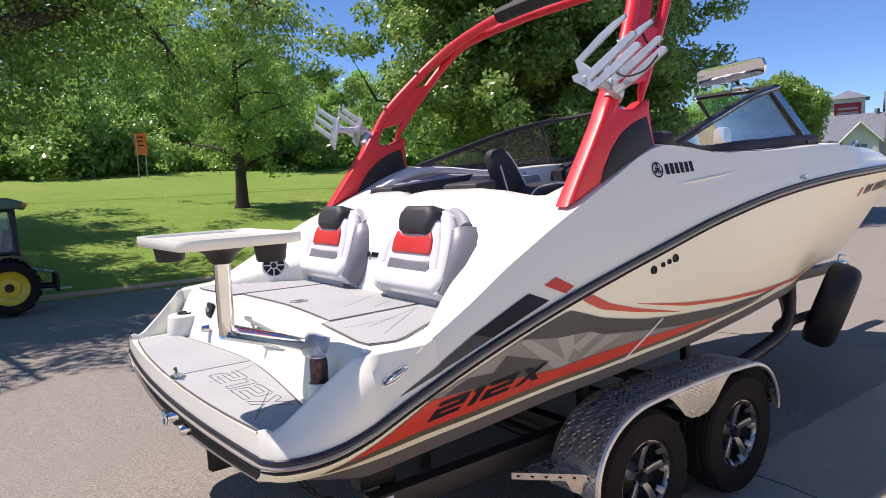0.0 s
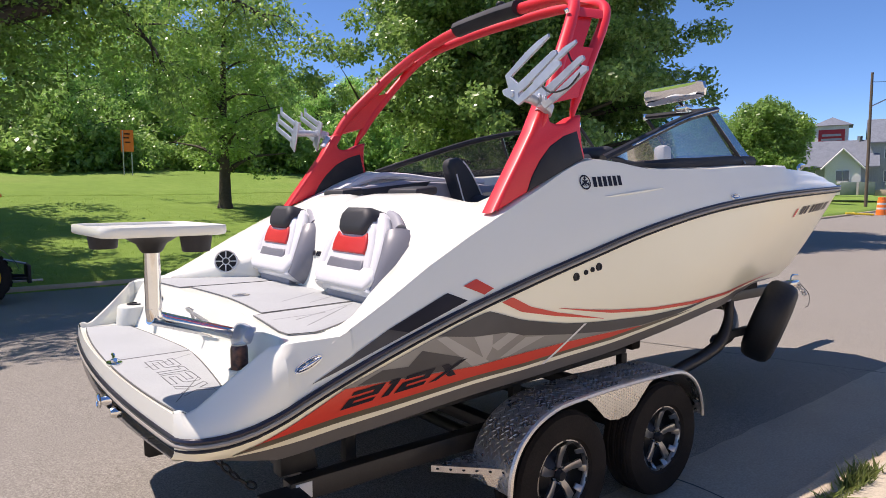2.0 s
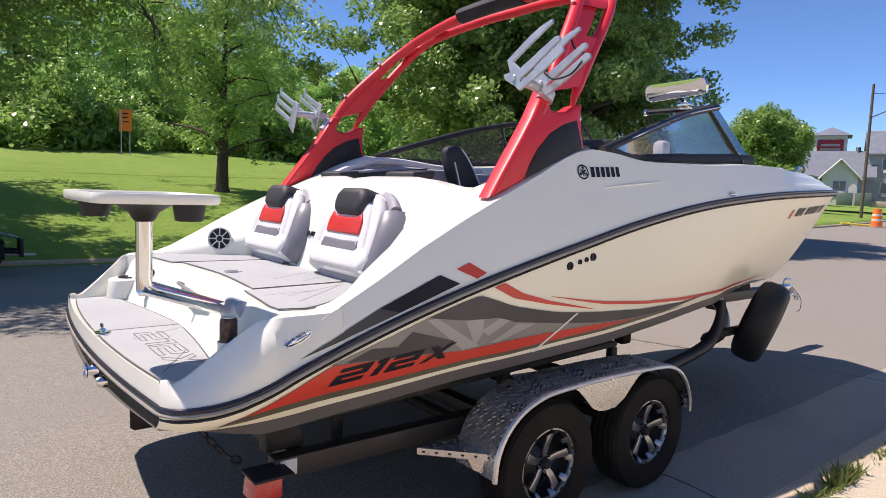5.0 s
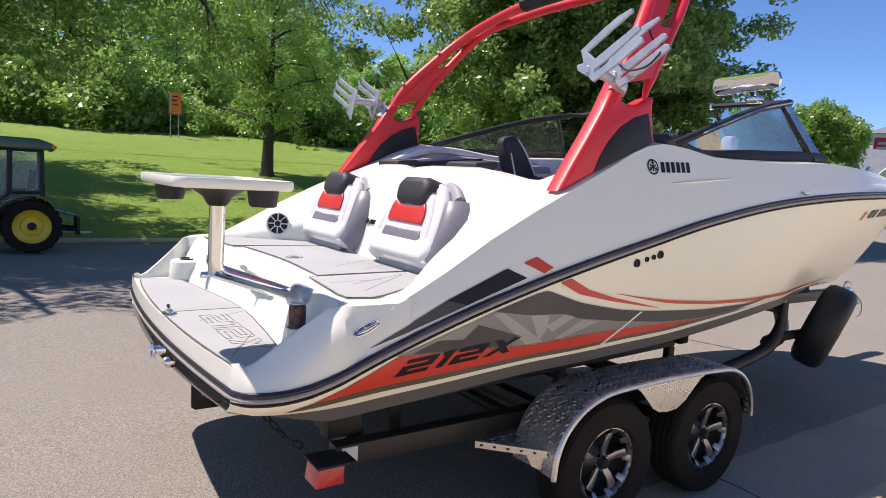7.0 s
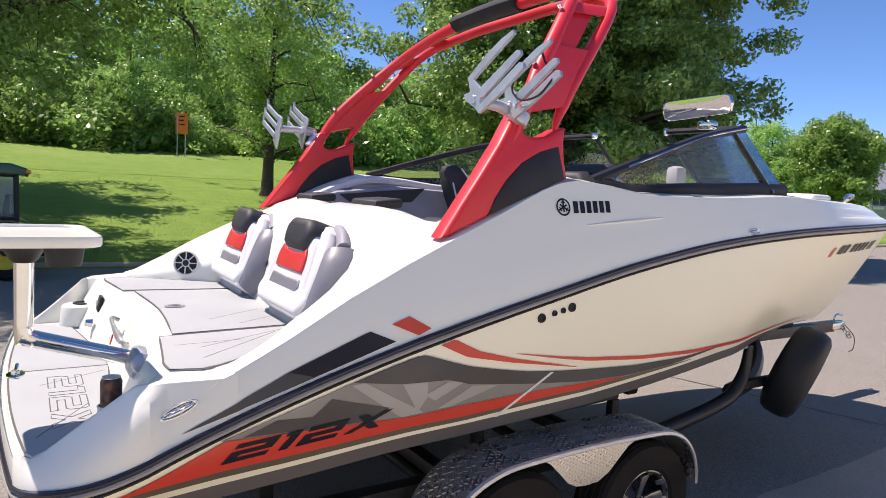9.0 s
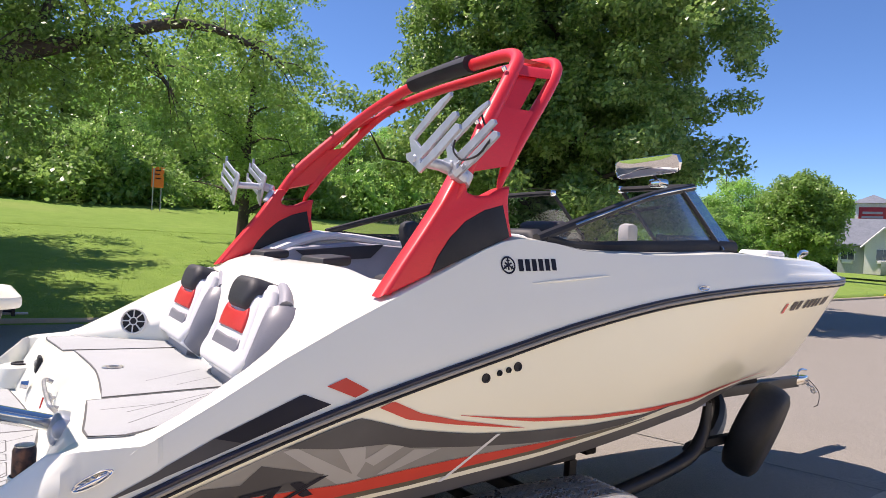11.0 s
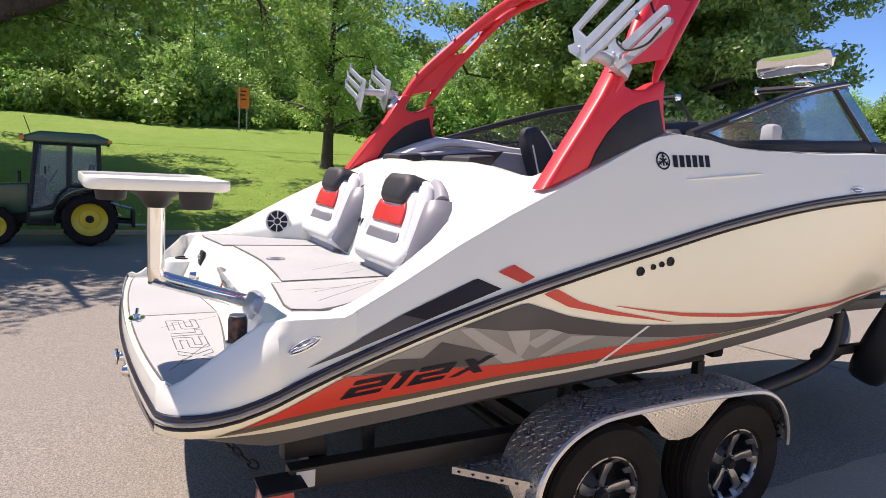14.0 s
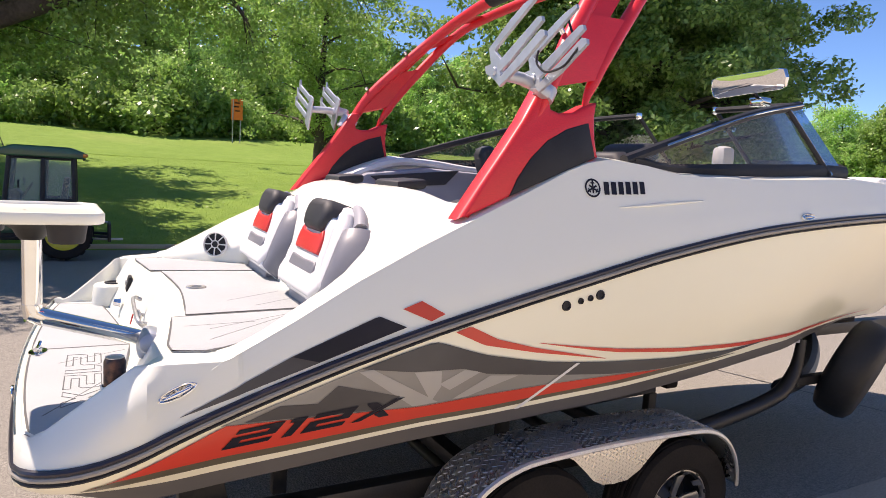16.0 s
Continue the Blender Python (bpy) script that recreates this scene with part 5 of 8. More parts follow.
# ---- windshield ----
TIP, CORNER, INNER, LOWF, LOWI = Vector((0.41, -1.15, 1.925)), Vector((1.80, -0.985, 2.31)), Vector((1.93, -0.335, 2.335)), Vector((2.08, -1.12, 1.955)), Vector((2.32, -0.35, 2.0))
top_edge = spline([TIP, (0.9, -1.10, 2.082), (1.35, -1.045, 2.215), CORNER], 6)
front_top = spline([CORNER, (1.88, -0.90, 2.322), (1.925, -0.65, 2.333), INNER], 5)
low_edge = [Vector((x, -(glass_y(x) - 0.012), edge_z(x) + 0.012)) for x in np.linspace(0.46, 2.08, 20)]
front_low = spline([low_edge[-1], (2.2, -0.98, 1.975), (2.29, -0.65, 1.99), LOWI], 5)
for sg in (1, -1):
    sc = Matrix.Diagonal((1, sg, 1, 1))
    mv = lambda pts: [sc @ Vector(p) for p in pts]
    ws = part("windshield_frame", tube(mv(top_edge), 0.024, 8), BLACKPLASTIC, boat, "black windshield frame")
    part("front_frame", tube(mv(front_top), 0.02, 8), BLACKPLASTIC, ws)
    part("top_trim", tube(mv([p + Vector((0, -0.022, 0.002)) for p in top_edge[3:]]), 0.006, 6), STEEL, ws, "thin bright trim")
    part("inner_post", tube(mv([INNER, LOWI]), 0.014, 8), BLACKPLASTIC, ws)
    up = [p + Vector((0, 0.004, 0.022 + 0.030 * min(1.0, i / 9))) for i, p in enumerate(low_edge)]
    bm = sheet([mv([a + Vector((0, -0.004, -0.012)), a.lerp(b, 0.5) + Vector((0, -0.012, 0)), b]) for a, b in zip(low_edge, up)])
    part("lower_trim", bm, BLACKPLASTIC, ws, "black lower trim")
    bm = sheet([mv([a + Vector((0, 0, -0.02)), a + Vector((0, 0.0, 0.05))]) for a in front_low])
    part("front_trim", bm, BLACKPLASTIC, ws)
    n = len(low_edge)
    tops = []
    for i in range(n):
        f = i / (n - 1)
        k = f * (len(top_edge) - 1)
        j = min(len(top_edge) - 2, int(k))
        tops.append(top_edge[j].lerp(top_edge[j + 1], k - j))
    cut = 17
    g1 = part("side_pane", sheet([mv([a, b]) for a, b in zip(low_edge[:cut + 1], tops[:cut + 1])]), GLASS, ws, "tinted side glass")
    g3 = part("corner_pane", sheet([mv([a, b]) for a, b in zip(low_edge[cut:], tops[cut:])]), BLUEGLASS, ws, "blue-tinted corner glass")
    pa, pb = tops[cut] + Vector((0, -0.004, 0)), low_edge[cut] + Vector((0, -0.006, 0))
    part("pillar", tube(mv([pa, pa.lerp(pb, 0.5), pb]), 0.014, 8, flat=0.8), BLACKPLASTIC, ws, "black pillar")
    part("pillar_trim", tube(mv([p_ + Vector((0.018, -0.004, 0)) for p_ in (pa, pa.lerp(pb, 0.5), pb)]), 0.006, 6), STEEL, ws, "thin bright pillar trim")
    m_ = len(front_top)
    g2 = part("front_pane", sheet([mv([a, b]) for a, b in zip(front_low, front_top)]), BLUEGLASS, ws, "blue-tinted front glass")
    for g in (g1, g2, g3):
        g.visible_shadow = False
    part("end_cap", box(sc @ INNER, (0.05, 0.03, 0.05), 0.012), CHROME, ws, "bright end cap")

# ---- rear-view mirror ----
mir = thing("rear_view_mirror", "wide chrome boat mirror on the windshield frame", "mirror", (1.80, -0.74, 2.34))
mm = Matrix.Translation((1.675, -0.74, 2.437)) @ Matrix.Rotation(radians(4), 4, "Z") @ Matrix.Rotation(radians(-13), 4, "Y") @ Matrix.Rotation(radians(-3), 4, "X")
outl = [(-0.235, 0.0), (-0.225, 0.045), (-0.19, 0.056), (0.19, 0.06), (0.222, 0.05), (0.235, 0.0), (0.225, -0.045), (0.19, -0.062), (-0.19, -0.058), (-0.222, -0.045)]
rows = []
for q, x in ((0.97, -0.008), (1.0, -0.004), (1.0, 0.010), (0.96, 0.028), (0.8, 0.04), (0.4, 0.046), (0.02, 0.047)):
    rows.append([mm @ Vector((x, a * q, b * q)) for a, b in outl + outl[:1]])
part("shell", sheet(rows), CHROME, mir, "chrome mirror shell", 60)
rows = [[mm @ Vector((-0.004 - 0.005 * (1 - q * q), a * 0.985 * q, b * 0.96 * q)) for a, b in outl + outl[:1]] for q in (1.0, 0.8, 0.6, 0.4, 0.2, 0.02)]
part("mirror_glass", sheet(rows), material("mirror_silver", (0.9, 0.9, 0.9), 0.01, 1.0), mir, "convex mirror glass", 80)
part("stalk", tube(spline([(1.70, -0.74, 2.44), (1.735, -0.74, 2.40), (1.79, -0.74, 2.36)], 5), 0.011, 8), BLACKPLASTIC, mir)
part("clamp", box((1.80, -0.74, 2.345), (0.09, 0.10, 0.055), 0.018, seg=3), STEEL, mir, "bright clamp")

# ---- wakeboard tower ----
tower = thing("wakeboard_tower", "glossy red wakeboard tower arching over the boat", "tower", (0, 0, 1.66))
RP = [(-0.345, -1.145, 1.662), (-0.075, -1.13, 2.02), (0.015, -1.115, 2.19), (0.115, -1.088, 2.39), (0.33, -0.985, 2.675), (0.455, -0.885, 2.815), (0.53, -0.70, 2.885), (0.60, -0.36, 2.925), (0.63, 0, 2.94)]
RPORT = [(-0.345, -1.145, 1.662), (-0.075, -1.13, 2.02), (0.025, -1.115, 2.18), (0.14, -1.088, 2.355), (0.365, -0.985, 2.605), (0.49, -0.885, 2.74), (0.56, -0.70, 2.835), (0.60, -0.36, 2.91), (0.63, 0, 2.94)]
FP = [(0.235, -1.14, 1.925), (0.20, -1.115, 2.11), (0.262, -1.09, 2.25), (0.36, -1.065, 2.40), (0.60, -0.985, 2.70), (0.715, -0.885, 2.835), (0.77, -0.70, 2.89), (0.815, -0.36, 2.93), (0.835, 0, 2.94)]


def full(pts, other):
    return pts + [(x, -y, z) for x, y, z in reversed(other[:-1])]


def at_index(pts, s, n=12):
    q = spline(pts, n)
    k = min(len(q) - 1.001, max(0, s * n))
    i = int(k)
    return q[i].lerp(q[i + 1], k - i)


RAD = [0.006, 0.010, 0.032, 0.036, 0.034, 0.034, 0.035, 0.036, 0.036]
rr = []
for i in range(len(RAD) - 1):
    rr += [RAD[i] + (RAD[i + 1] - RAD[i]) * k / 8 for k in range(8)]
rr = rr + [RAD[-1]]
rrf = rr + rr[-2::-1]
part("rear_tube", tube(spline(full(RP, RPORT), 8), rrf, 12), RED, tower)
part("front_tube", tube(spline(full(FP, FP), 8), [0.9 * q for q in rrf], 12), RED, tower)


def web(s0, s1, n, sg, th=0.022, name="web_plate", a0=0.0, a1=1.0):
    rows = []
    for s in np.linspace(s0, s1, n):
        a, b = at_index(RP if sg == 1 else RPORT, s), at_index(FP, s)
        rows.append([a.lerp(b, f) for f in np.linspace(a0, a1, 5)])
    rows = [[Vector((p.x, sg * -p.y * -1, p.z)) if sg == 1 else Vector((p.x, -p.y, p.z)) for p in row] for row in rows]
    nv = Vector((0.0, th, 0.02)) * (1 if sg == 1 else -1)
    return slab([[p - nv / 2 for p in row] for row in rows], (nv.x, nv.y, 0.01))


for sg in (1, -1):
    blade = [(-0.40, 1.652), (-0.385, 1.672), (-0.30, 1.79), (-0.20, 1.925), (-0.115, 2.045), (-0.025, 2.195), (0.02, 2.205), (0.048, 2.185), (0.012, 2.125), (0.02, 2.10), (0.06, 2.09), (0.13, 2.10), (0.20, 2.135), (0.255, 2.15), (0.245, 2.09), (0.25, 2.0), (0.268, 1.925), (0.195, 1.895), (-0.1, 1.775), (-0.33, 1.675)]
    part("leg_blade", prism(blade, lambda u, v, w: Vector((u, sg * (-1.175 + w + 0.085 * (v - 1.66)), v)), 0.09, 0.018, seg=3), RED, tower, "", 50)
    part("web_plate", web(2.03, 3.45, 9, sg, 0.05), RED, tower)
    part("web_plate", web(4.15, 4.6, 5, sg, 0.05), RED, tower)
    part("web_plate", web(5.7, 6.05, 4, sg, 0.05), RED, tower)
    part("slotted_plate", web(3.45, 4.15, 6, sg, 0.02, a0=0.0, a1=0.55), RED, tower)
    # black insert over the foot
    outl = [(-0.175, 1.748), (-0.14, 1.82), (-0.08, 1.90), (0.0, 1.975), (0.10, 2.03), (0.205, 2.062), (0.225, 1.99), (0.245, 1.922)]
    part("leg_insert", prism(outl, lambda u, v, w: Vector((u, sg * (-1.180 + w + 0.085 * (v - 1.66)), v)), 0.10, 0.006), BLACKPLASTIC, tower, "black textured leg insert")
    for s in (2.95, 4.0):
        c = at_index(RP if sg == 1 else RPORT, s)
        part("bolt", lathe([(0, 0.02), (0.012, 0.02), (0.012, 0), (0, 0)], 10, Matrix.Translation(Vector((c.x - 0.03, -sg * -c.y, c.z + 0.03))) @ Matrix.Rotation(radians(-40), 4, "Y")), STEEL, tower)
pad_path = [p for p in spline(full(RP, RPORT), 8) if abs(p.y) < 0.36]
part("light_bar", tube([p + Vector((-0.012, 0, 0.004)) for p in pad_path], 0.062, 10, flat=0.85), BLACKPLASTIC, tower, "black padded bar across the tower top")
part("tow_knob", lathe([(0, 0.10), (0.022, 0.10), (0.03, 0.09), (0.03, 0.075), (0.018, 0.06), (0.018, 0.03), (0.035, 0.02), (0.035, 0)], 18, Matrix.Translation((0.72, 0, 2.965))), BLACKPLASTIC, tower, "black tow knob")


# ---- board racks ----
def comb(o, ax, dr, prongs, th=0.014):
    """A flat comb: a base bar with long prongs."""
    n = ax.cross(dr).normalized()
    bm = bmesh.new()
    span = prongs[-1][0] + 0.028
    prism([(-0.045, -0.055), (span, -0.035), (span, 0.025), (-0.02, 0.03)], lambda a, b, c: o + ax * a + dr * b + n * (c - th / 2), th, 0.004, bm)
    for a0, ln in prongs:
        prism([(a0 - 0.019, 0.0), (a0 + 0.019, 0.0), (a0 + 0.017, ln - 0.01), (a0 + 0.045, ln + 0.012), (a0 + 0.04, ln + 0.025), (a0 - 0.018, ln + 0.004)], lambda a, b, c: o + ax * a + dr * b + n * (c - th / 2), th, 0.004, bm)
    return bm


def rack(sg):
    e = thing("board_rack", "satin aluminium board rack clamped to the tower", "board rack", (0.0, -sg * 1.17, 2.20), "board racks")

    def add(nm, bm, mat, label="", sharp=40):
        if sg == -1:
            bmesh.ops.scale(bm, vec=(1, -1, 1), verts=bm.verts)
            bmesh.ops.reverse_faces(bm, faces=bm.faces)
        return part(nm, bm, mat, e, label, sharp)

    fork = [(1.404, 2.425), (1.408, 2.411), (1.19, 2.287), (1.175, 2.275), (1.222, 2.239), (1.428, 2.349), (1.448, 2.348), (1.455, 2.332), (1.27, 2.217), (1.224, 2.196), (1.227, 2.177), (1.448, 2.305), (1.471, 2.299), (1.476, 2.282), (1.346, 2.202), (1.224, 2.142), (1.192, 2.166), (1.126, 2.199), (1.116, 2.224), (1.157, 2.229), (1.136, 2.287), (1.264, 2.367), (1.339, 2.405)]
    for x0, nm in ((-0.285, "outer_fork"), (-0.11, "inner_fork")):
        add(nm, prism(fork, lambda u, v, w: Vector((x0 + w - 0.007, -u, v)), 0.014, 0.0015), RACKALU, "flat forked plate", 20)
    add("arm", tube([(-0.275, -1.185, 2.195), (-0.17, -1.18, 2.19), (-0.05, -1.15, 2.17)], 0.024, 12), RACKALU)
    for x0 in (-0.285, -0.11):
        add("pivot", lathe([(0, 0.014), (0.012, 0.014), (0.016, 0.009), (0.016, -0.01), (0, -0.01)], 14, Matrix.Translation((x0, -1.185, 2.20)) @ Matrix.Rotation(radians(-90), 4, "Y")), RACKALU)
    add("clamp", tube([(-0.022, -1.122, 2.135), (0.002, -1.118, 2.18)], 0.043, 14), RACKALU)
    add("bracket", box((-0.08, -1.185, 2.16), (0.08, 0.05, 0.045), 0.012, Matrix.Rotation(radians(25), 4, "Y")), RACKALU)
    add("bungee_cord", tube(spline([(-0.125, -1.217, 2.293), (-0.13, -1.215, 2.257), (-0.13, -1.234, 2.231), (-0.13, -1.285, 2.207), (-0.13, -1.374, 2.216), (-0.125, -1.422, 2.253), (-0.10, -1.43, 2.30), (-0.095, -1.39, 2.325), (-0.09, -1.358, 2.346), (-0.10, -1.336, 2.407)], 6), 0.0045, 6), BLACKPLASTIC, "black bungee cord")


rack(1)


def port_rack():
    """The port rack is swung outwards."""
    e = thing("board_rack", "satin aluminium board rack swung out from the tower", "board rack", (0.0, 1.17, 2.20), "board racks")
    dr, ax = Vector((-0.05, 0.9, 0.43)).normalized(), Vector((0.03, -0.43, 0.9)).normalized()
    part("outer_comb", comb(Vector((-0.28, 1.22, 2.13)), ax, dr, ((0.02, 0.28), (0.085, 0.28), (0.15, 0.26))), RACKALU, e)
    part("inner_comb", comb(Vector((-0.10, 1.20, 2.14)), ax, dr, ((0.02, 0.28), (0.10, 0.28), (0.15, 0.24))), RACKALU, e)
    part("arm", tube([(-0.28, 1.22, 2.21), (-0.14, 1.20, 2.215), (-0.02, 1.15, 2.20)], 0.024, 10), RACKALU, e)
    part("clamp", tube([(-0.045, 1.125, 2.09), (0.0, 1.12, 2.17)], 0.058, 12), RACKALU, e)
    part("bracket", box((-0.06, 1.17, 2.21), (0.11, 0.06, 0.055), 0.015, Matrix.Rotation(radians(10), 4, "Y")), RACKALU, e)


port_rack()

# ---- pedestal table ----
table = thing("pedestal_table", "white moulded swivel table with cup holders on a chrome post", "table", (-1.36, -0.62, DECK))
tc, ta = Vector((-1.771, -0.742, 1.592)), radians(3)
tm = Matrix.Translation(tc) @ Matrix.Rotation(ta, 4, "Z")


def rounded(a, b, r, n=6, cut=0.0):
    out = []
    for cx, cy, a0 in ((a - r, b - r, 0), (-a + r, b - r, 90), (-a + r, -b + r, 180), (a - r, -b + r, 270)):
        out += [(cx + r * math.cos(radians(a0 + 90 * k / n)), cy + r * math.sin(radians(a0 + 90 * k / n))) for k in range(n + 1)]
    return out


base = rounded(0.219, 0.265, 0.06)
prof = [(0.95, 0.0), (0.985, 0.003), (1.0, 0.010), (1.0, 0.030), (0.99, 0.036), (0.965, 0.037), (0.95, 0.033), (0.94, 0.026), (0.5, 0.025), (0.02, 0.025)]
rows = [[tm @ Vector((x * q, y * q, h)) for x, y in base + base[:1]] for q, h in [(0.02, 0.0)] + prof]
part("tabletop", sheet(rows), GEL, table, "white moulded tabletop with raised rim", 50)
for u, v in ((-0.115, 0.185), (0.115, -0.185)):
    part("cup_holder", lathe([(0.0, -0.062), (0.045, -0.062), (0.05, -0.057), (0.058, 0.0)], 24, tm @ Matrix.Translation((u, v, 0.0))), BLACKPLASTIC, table, "black cup holder below the top")
part("socket", lathe([(0.032, -0.075), (0.042, -0.065), (0.055, -0.04), (0.10, -0.012), (0.13, 0.0)], 24, Matrix.Translation((-1.755, -0.715, 1.592))), DARKSTEEL, table, "dark flared socket")
part("post", tube([(-1.755, -0.715, 1.55), (-1.755, -0.715, 1.285)], 0.030, 20), STEEL, table, "polished steel post")
elbow = Vector((-1.755, -0.715, 1.262))
end = Vector((-1.335, -0.60, 1.105))
dv = (end - elbow).normalized()
part("arm", tube([elbow - dv * 0.015, elbow + dv * 0.2, end], 0.030, 20), STEEL, table, "polished steel arm")
part("elbow", tube([(-1.755, -0.715, 1.30), elbow + Vector((0, 0, 0.005)), elbow + dv * 0.035], 0.031, 20), STEEL, table)
part("clamp", box((-1.392, -0.70, 1.135), (0.075, 0.15, 0.105), 0.026, Matrix.Rotation(radians(18), 4, "Y"), seg=3), RACKALU, table, "satin clamp at the deck edge")
part("knob", lathe([(0, 0.03), (0.022, 0.03), (0.034, 0.022), (0.038, 0.008), (0.034, 0.0), (0.02, -0.03)], 20, Matrix.Translation((-1.398, -0.785, 1.155)) @ Matrix.Rotation(radians(75), 4, "X")), RACKALU, table, "round clamp knob")

can = thing("drink_can", "dark printed aluminium drink can", "can", (-1.513, -0.965, 1.048))
cm = Matrix.Translation((-1.513, -0.965, 1.048))
CANINK = varied("can_print", (0.03, 0.025, 0.03), (0.16, 0.08, 0.06), 38, 0.3, 0.6)
part("body", lathe([(0.024, 0.0), (0.033, 0.008), (0.033, 0.105), (0.028, 0.118)], 24, cm), CANINK, can)
part("top", lathe([(0.028, 0.118), (0.028, 0.121), (0.026, 0.121), (0.025, 0.117), (0, 0.117)], 24, cm), ALU, can)

# ---- trailer ----
trailer = thing("boat_trailer", "dark tandem-axle boat trailer with aluminium diamond-plate fenders", "trailer", (0.42, 0, 0.0))
WR = 0.331
for sg in (-1, 1):
    y = sg * 0.885
    part("side_rail", prism([(-1.30, 0.442), (1.40, 0.442), (1.40, 0.535), (-1.30, 0.535)], lambda u, v, w: Vector((u, y - 0.04 + w, v)), 0.08, 0.008), TRAILERPAINT, trailer)
    rows = [Vector((x, yy * sg, z)) for x, yy, z in ((2.15, 0.85, 0.64), (2.6, 0.70, 0.62), (3.1, 0.45, 0.63), (3.5, 0.2, 0.67), (3.65, 0.06, 0.70))]
    part("curved_rail", tube(spline([Vector((x, 0.88 * sg, z)) for x, z in ((1.36, 0.489), (1.6, 0.52), (1.93, 0.575), (2.13, 0.64), (2.235, 0.77), (2.262, 0.95))], 6), [0.045] * 20 + [0.045 - 0.0018 * k for k in range(11)], 10), TRAILERPAINT, trailer)
    part("converging_rail", tube(spline(rows, 5), 0.055, 8, flat=1.0), TRAILERPAINT, trailer)
    bk = part("bunk", box((0.05, sg * 0.70, 0.652), (2.3, 0.09, 0.036), 0.01, Matrix.Rotation(radians(-2.3), 4, "Y")), varied("grey_bunk_carpet", (0.04, 0.037, 0.034), (0.06, 0.055, 0.05), 8, 0.85, fine=200), trailer, "grey carpeted bunk board")
    for x in (-0.9, 0.2, 1.2):
        part("bunk_bracket", box((x, sg * 0.70, 0.565 + 0.02 * x), (0.06, 0.05, 0.16), 0.006), DARKSTEEL, trailer)
    part("guide_pad", box((1.42, sg * 0.62, 0.705), (0.10, 0.09, 0.11), 0.02), RUBBER, trailer, "black keel support pad")
for x in (-1.15, -0.05, 0.95):
    part("crossmember", box((x, 0, 0.475), (0.08, 1.75, 0.07), 0.008), TRAILERPAINT, trailer)
for x in (0.0, 0.838):
    part("axle", tube([(x, -1.15, WR), (x, 1.15, WR)], 0.035, 12), DARKSTEEL, trailer)
part("tongue", prism([(3.1, 0.60), (3.6, 0.66), (5.15, 0.66), (5.15, 0.76), (3.5, 0.76), (3.0, 0.68)], lambda u, v, w: Vector((u, -0.05 + w, v)), 0.10, 0.01), TRAILERPAINT, trailer)
part("winch_post", prism([(3.68, 0.60), (3.80, 0.60), (3.82, 0.80), (3.75, 0.86), (3.68, 0.80)], lambda u, v, w: Vector((u, -0.06 + w, v)), 0.12, 0.01), TRAILERPAINT, trailer)
part("bow_stop", prism([(3.95, 0.76), (4.35, 0.76), (4.30, 1.10), (4.22, 1.12), (4.0, 0.86)], lambda u, v, w: Vector((u, -0.06 + w, v)), 0.12, 0.02), RUBBER, trailer)
cp = part("coupler", prism([(5.1, -0.05), (5.22, -0.06), (5.35, -0.045), (5.40, 0.0), (5.35, 0.045), (5.22, 0.06), (5.1, 0.05)], lambda u, v, w: Vector((u, v, 0.67 + w)), 0.09, 0.02, seg=3), STEEL, trailer, "bright steel coupler")
part("lever", tube(spline([(5.22, 0, 0.77), (5.26, 0, 0.82), (5.38, 0, 0.81)], 5), 0.012, 8), STEEL, cp)


def chain(pts, r=0.012, name="safety_chain"):
    """Interlocking oval links along a line."""
    p = spline(pts, 12)
    bm = bmesh.new()
    ln, acc, side_ = 0.038, 0.0, 0
    q0 = p[0]
    for q in p[1:]:
        if (q - q0).length >= ln:
            d = (q - q0).normalized()
            u = d.orthogonal().normalized() if side_ % 2 else d.cross(d.orthogonal()).normalized()
            c = (q + q0) / 2
            tube([c + d * 0.026 * math.cos(a) + u * 0.015 * math.sin(a) for a in np.linspace(0, 2 * math.pi, 10, endpoint=False)], 0.0055, 5, bm, closed=True)
            q0, side_ = q, side_ + 1
    return bm


tagged(part("safety_chain", chain([(5.28, -0.05, 0.71), (5.38, -0.10, 0.61), (5.43, -0.06, 0.59), (5.44, 0.02, 0.67), (5.38, 0.03, 0.74)]), GALV, trailer, "galvanised safety chain"), kind="stuff")
part("breakaway_cable", tube(spline([(5.36, -0.03, 0.73), (5.50, -0.08, 0.59), (5.46, -0.1, 0.47), (5.38, -0.1, 0.45)], 8), 0.004, 5), DARKSTEEL, trailer)
tagged(part("tie_down_strap", chain([(-1.60, -0.62, 0.72), (-1.52, -0.64, 0.62), (-1.44, -0.70, 0.52), (-1.38, -0.78, 0.49)]), DARKSTEEL, trailer, "dark transom tie-down chain"), kind="stuff")


def tyre_part(parent, m, r, w, rim_r, mat=RUBBER):
    prof = [(rim_r, -w * 0.36), (rim_r + 0.02, -w * 0.46), (r * 0.82, -w * 0.5), (r * 0.95, -w * 0.46), (r * 0.99, -w * 0.36)]
    for k in range(4):
        a = -w * 0.36 + k * w * 0.18
        prof += [(r, a + 0.006), (r, a + w * 0.18 - 0.014), (r - 0.008, a + w * 0.18 - 0.010), (r - 0.008, a + w * 0.18 - 0.002)]
    prof += [(r * 0.99, w * 0.36), (r * 0.95, w * 0.46), (r * 0.82, w * 0.5), (rim_r + 0.02, w * 0.46), (rim_r, w * 0.36)]
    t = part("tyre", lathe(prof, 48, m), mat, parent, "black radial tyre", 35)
    return t


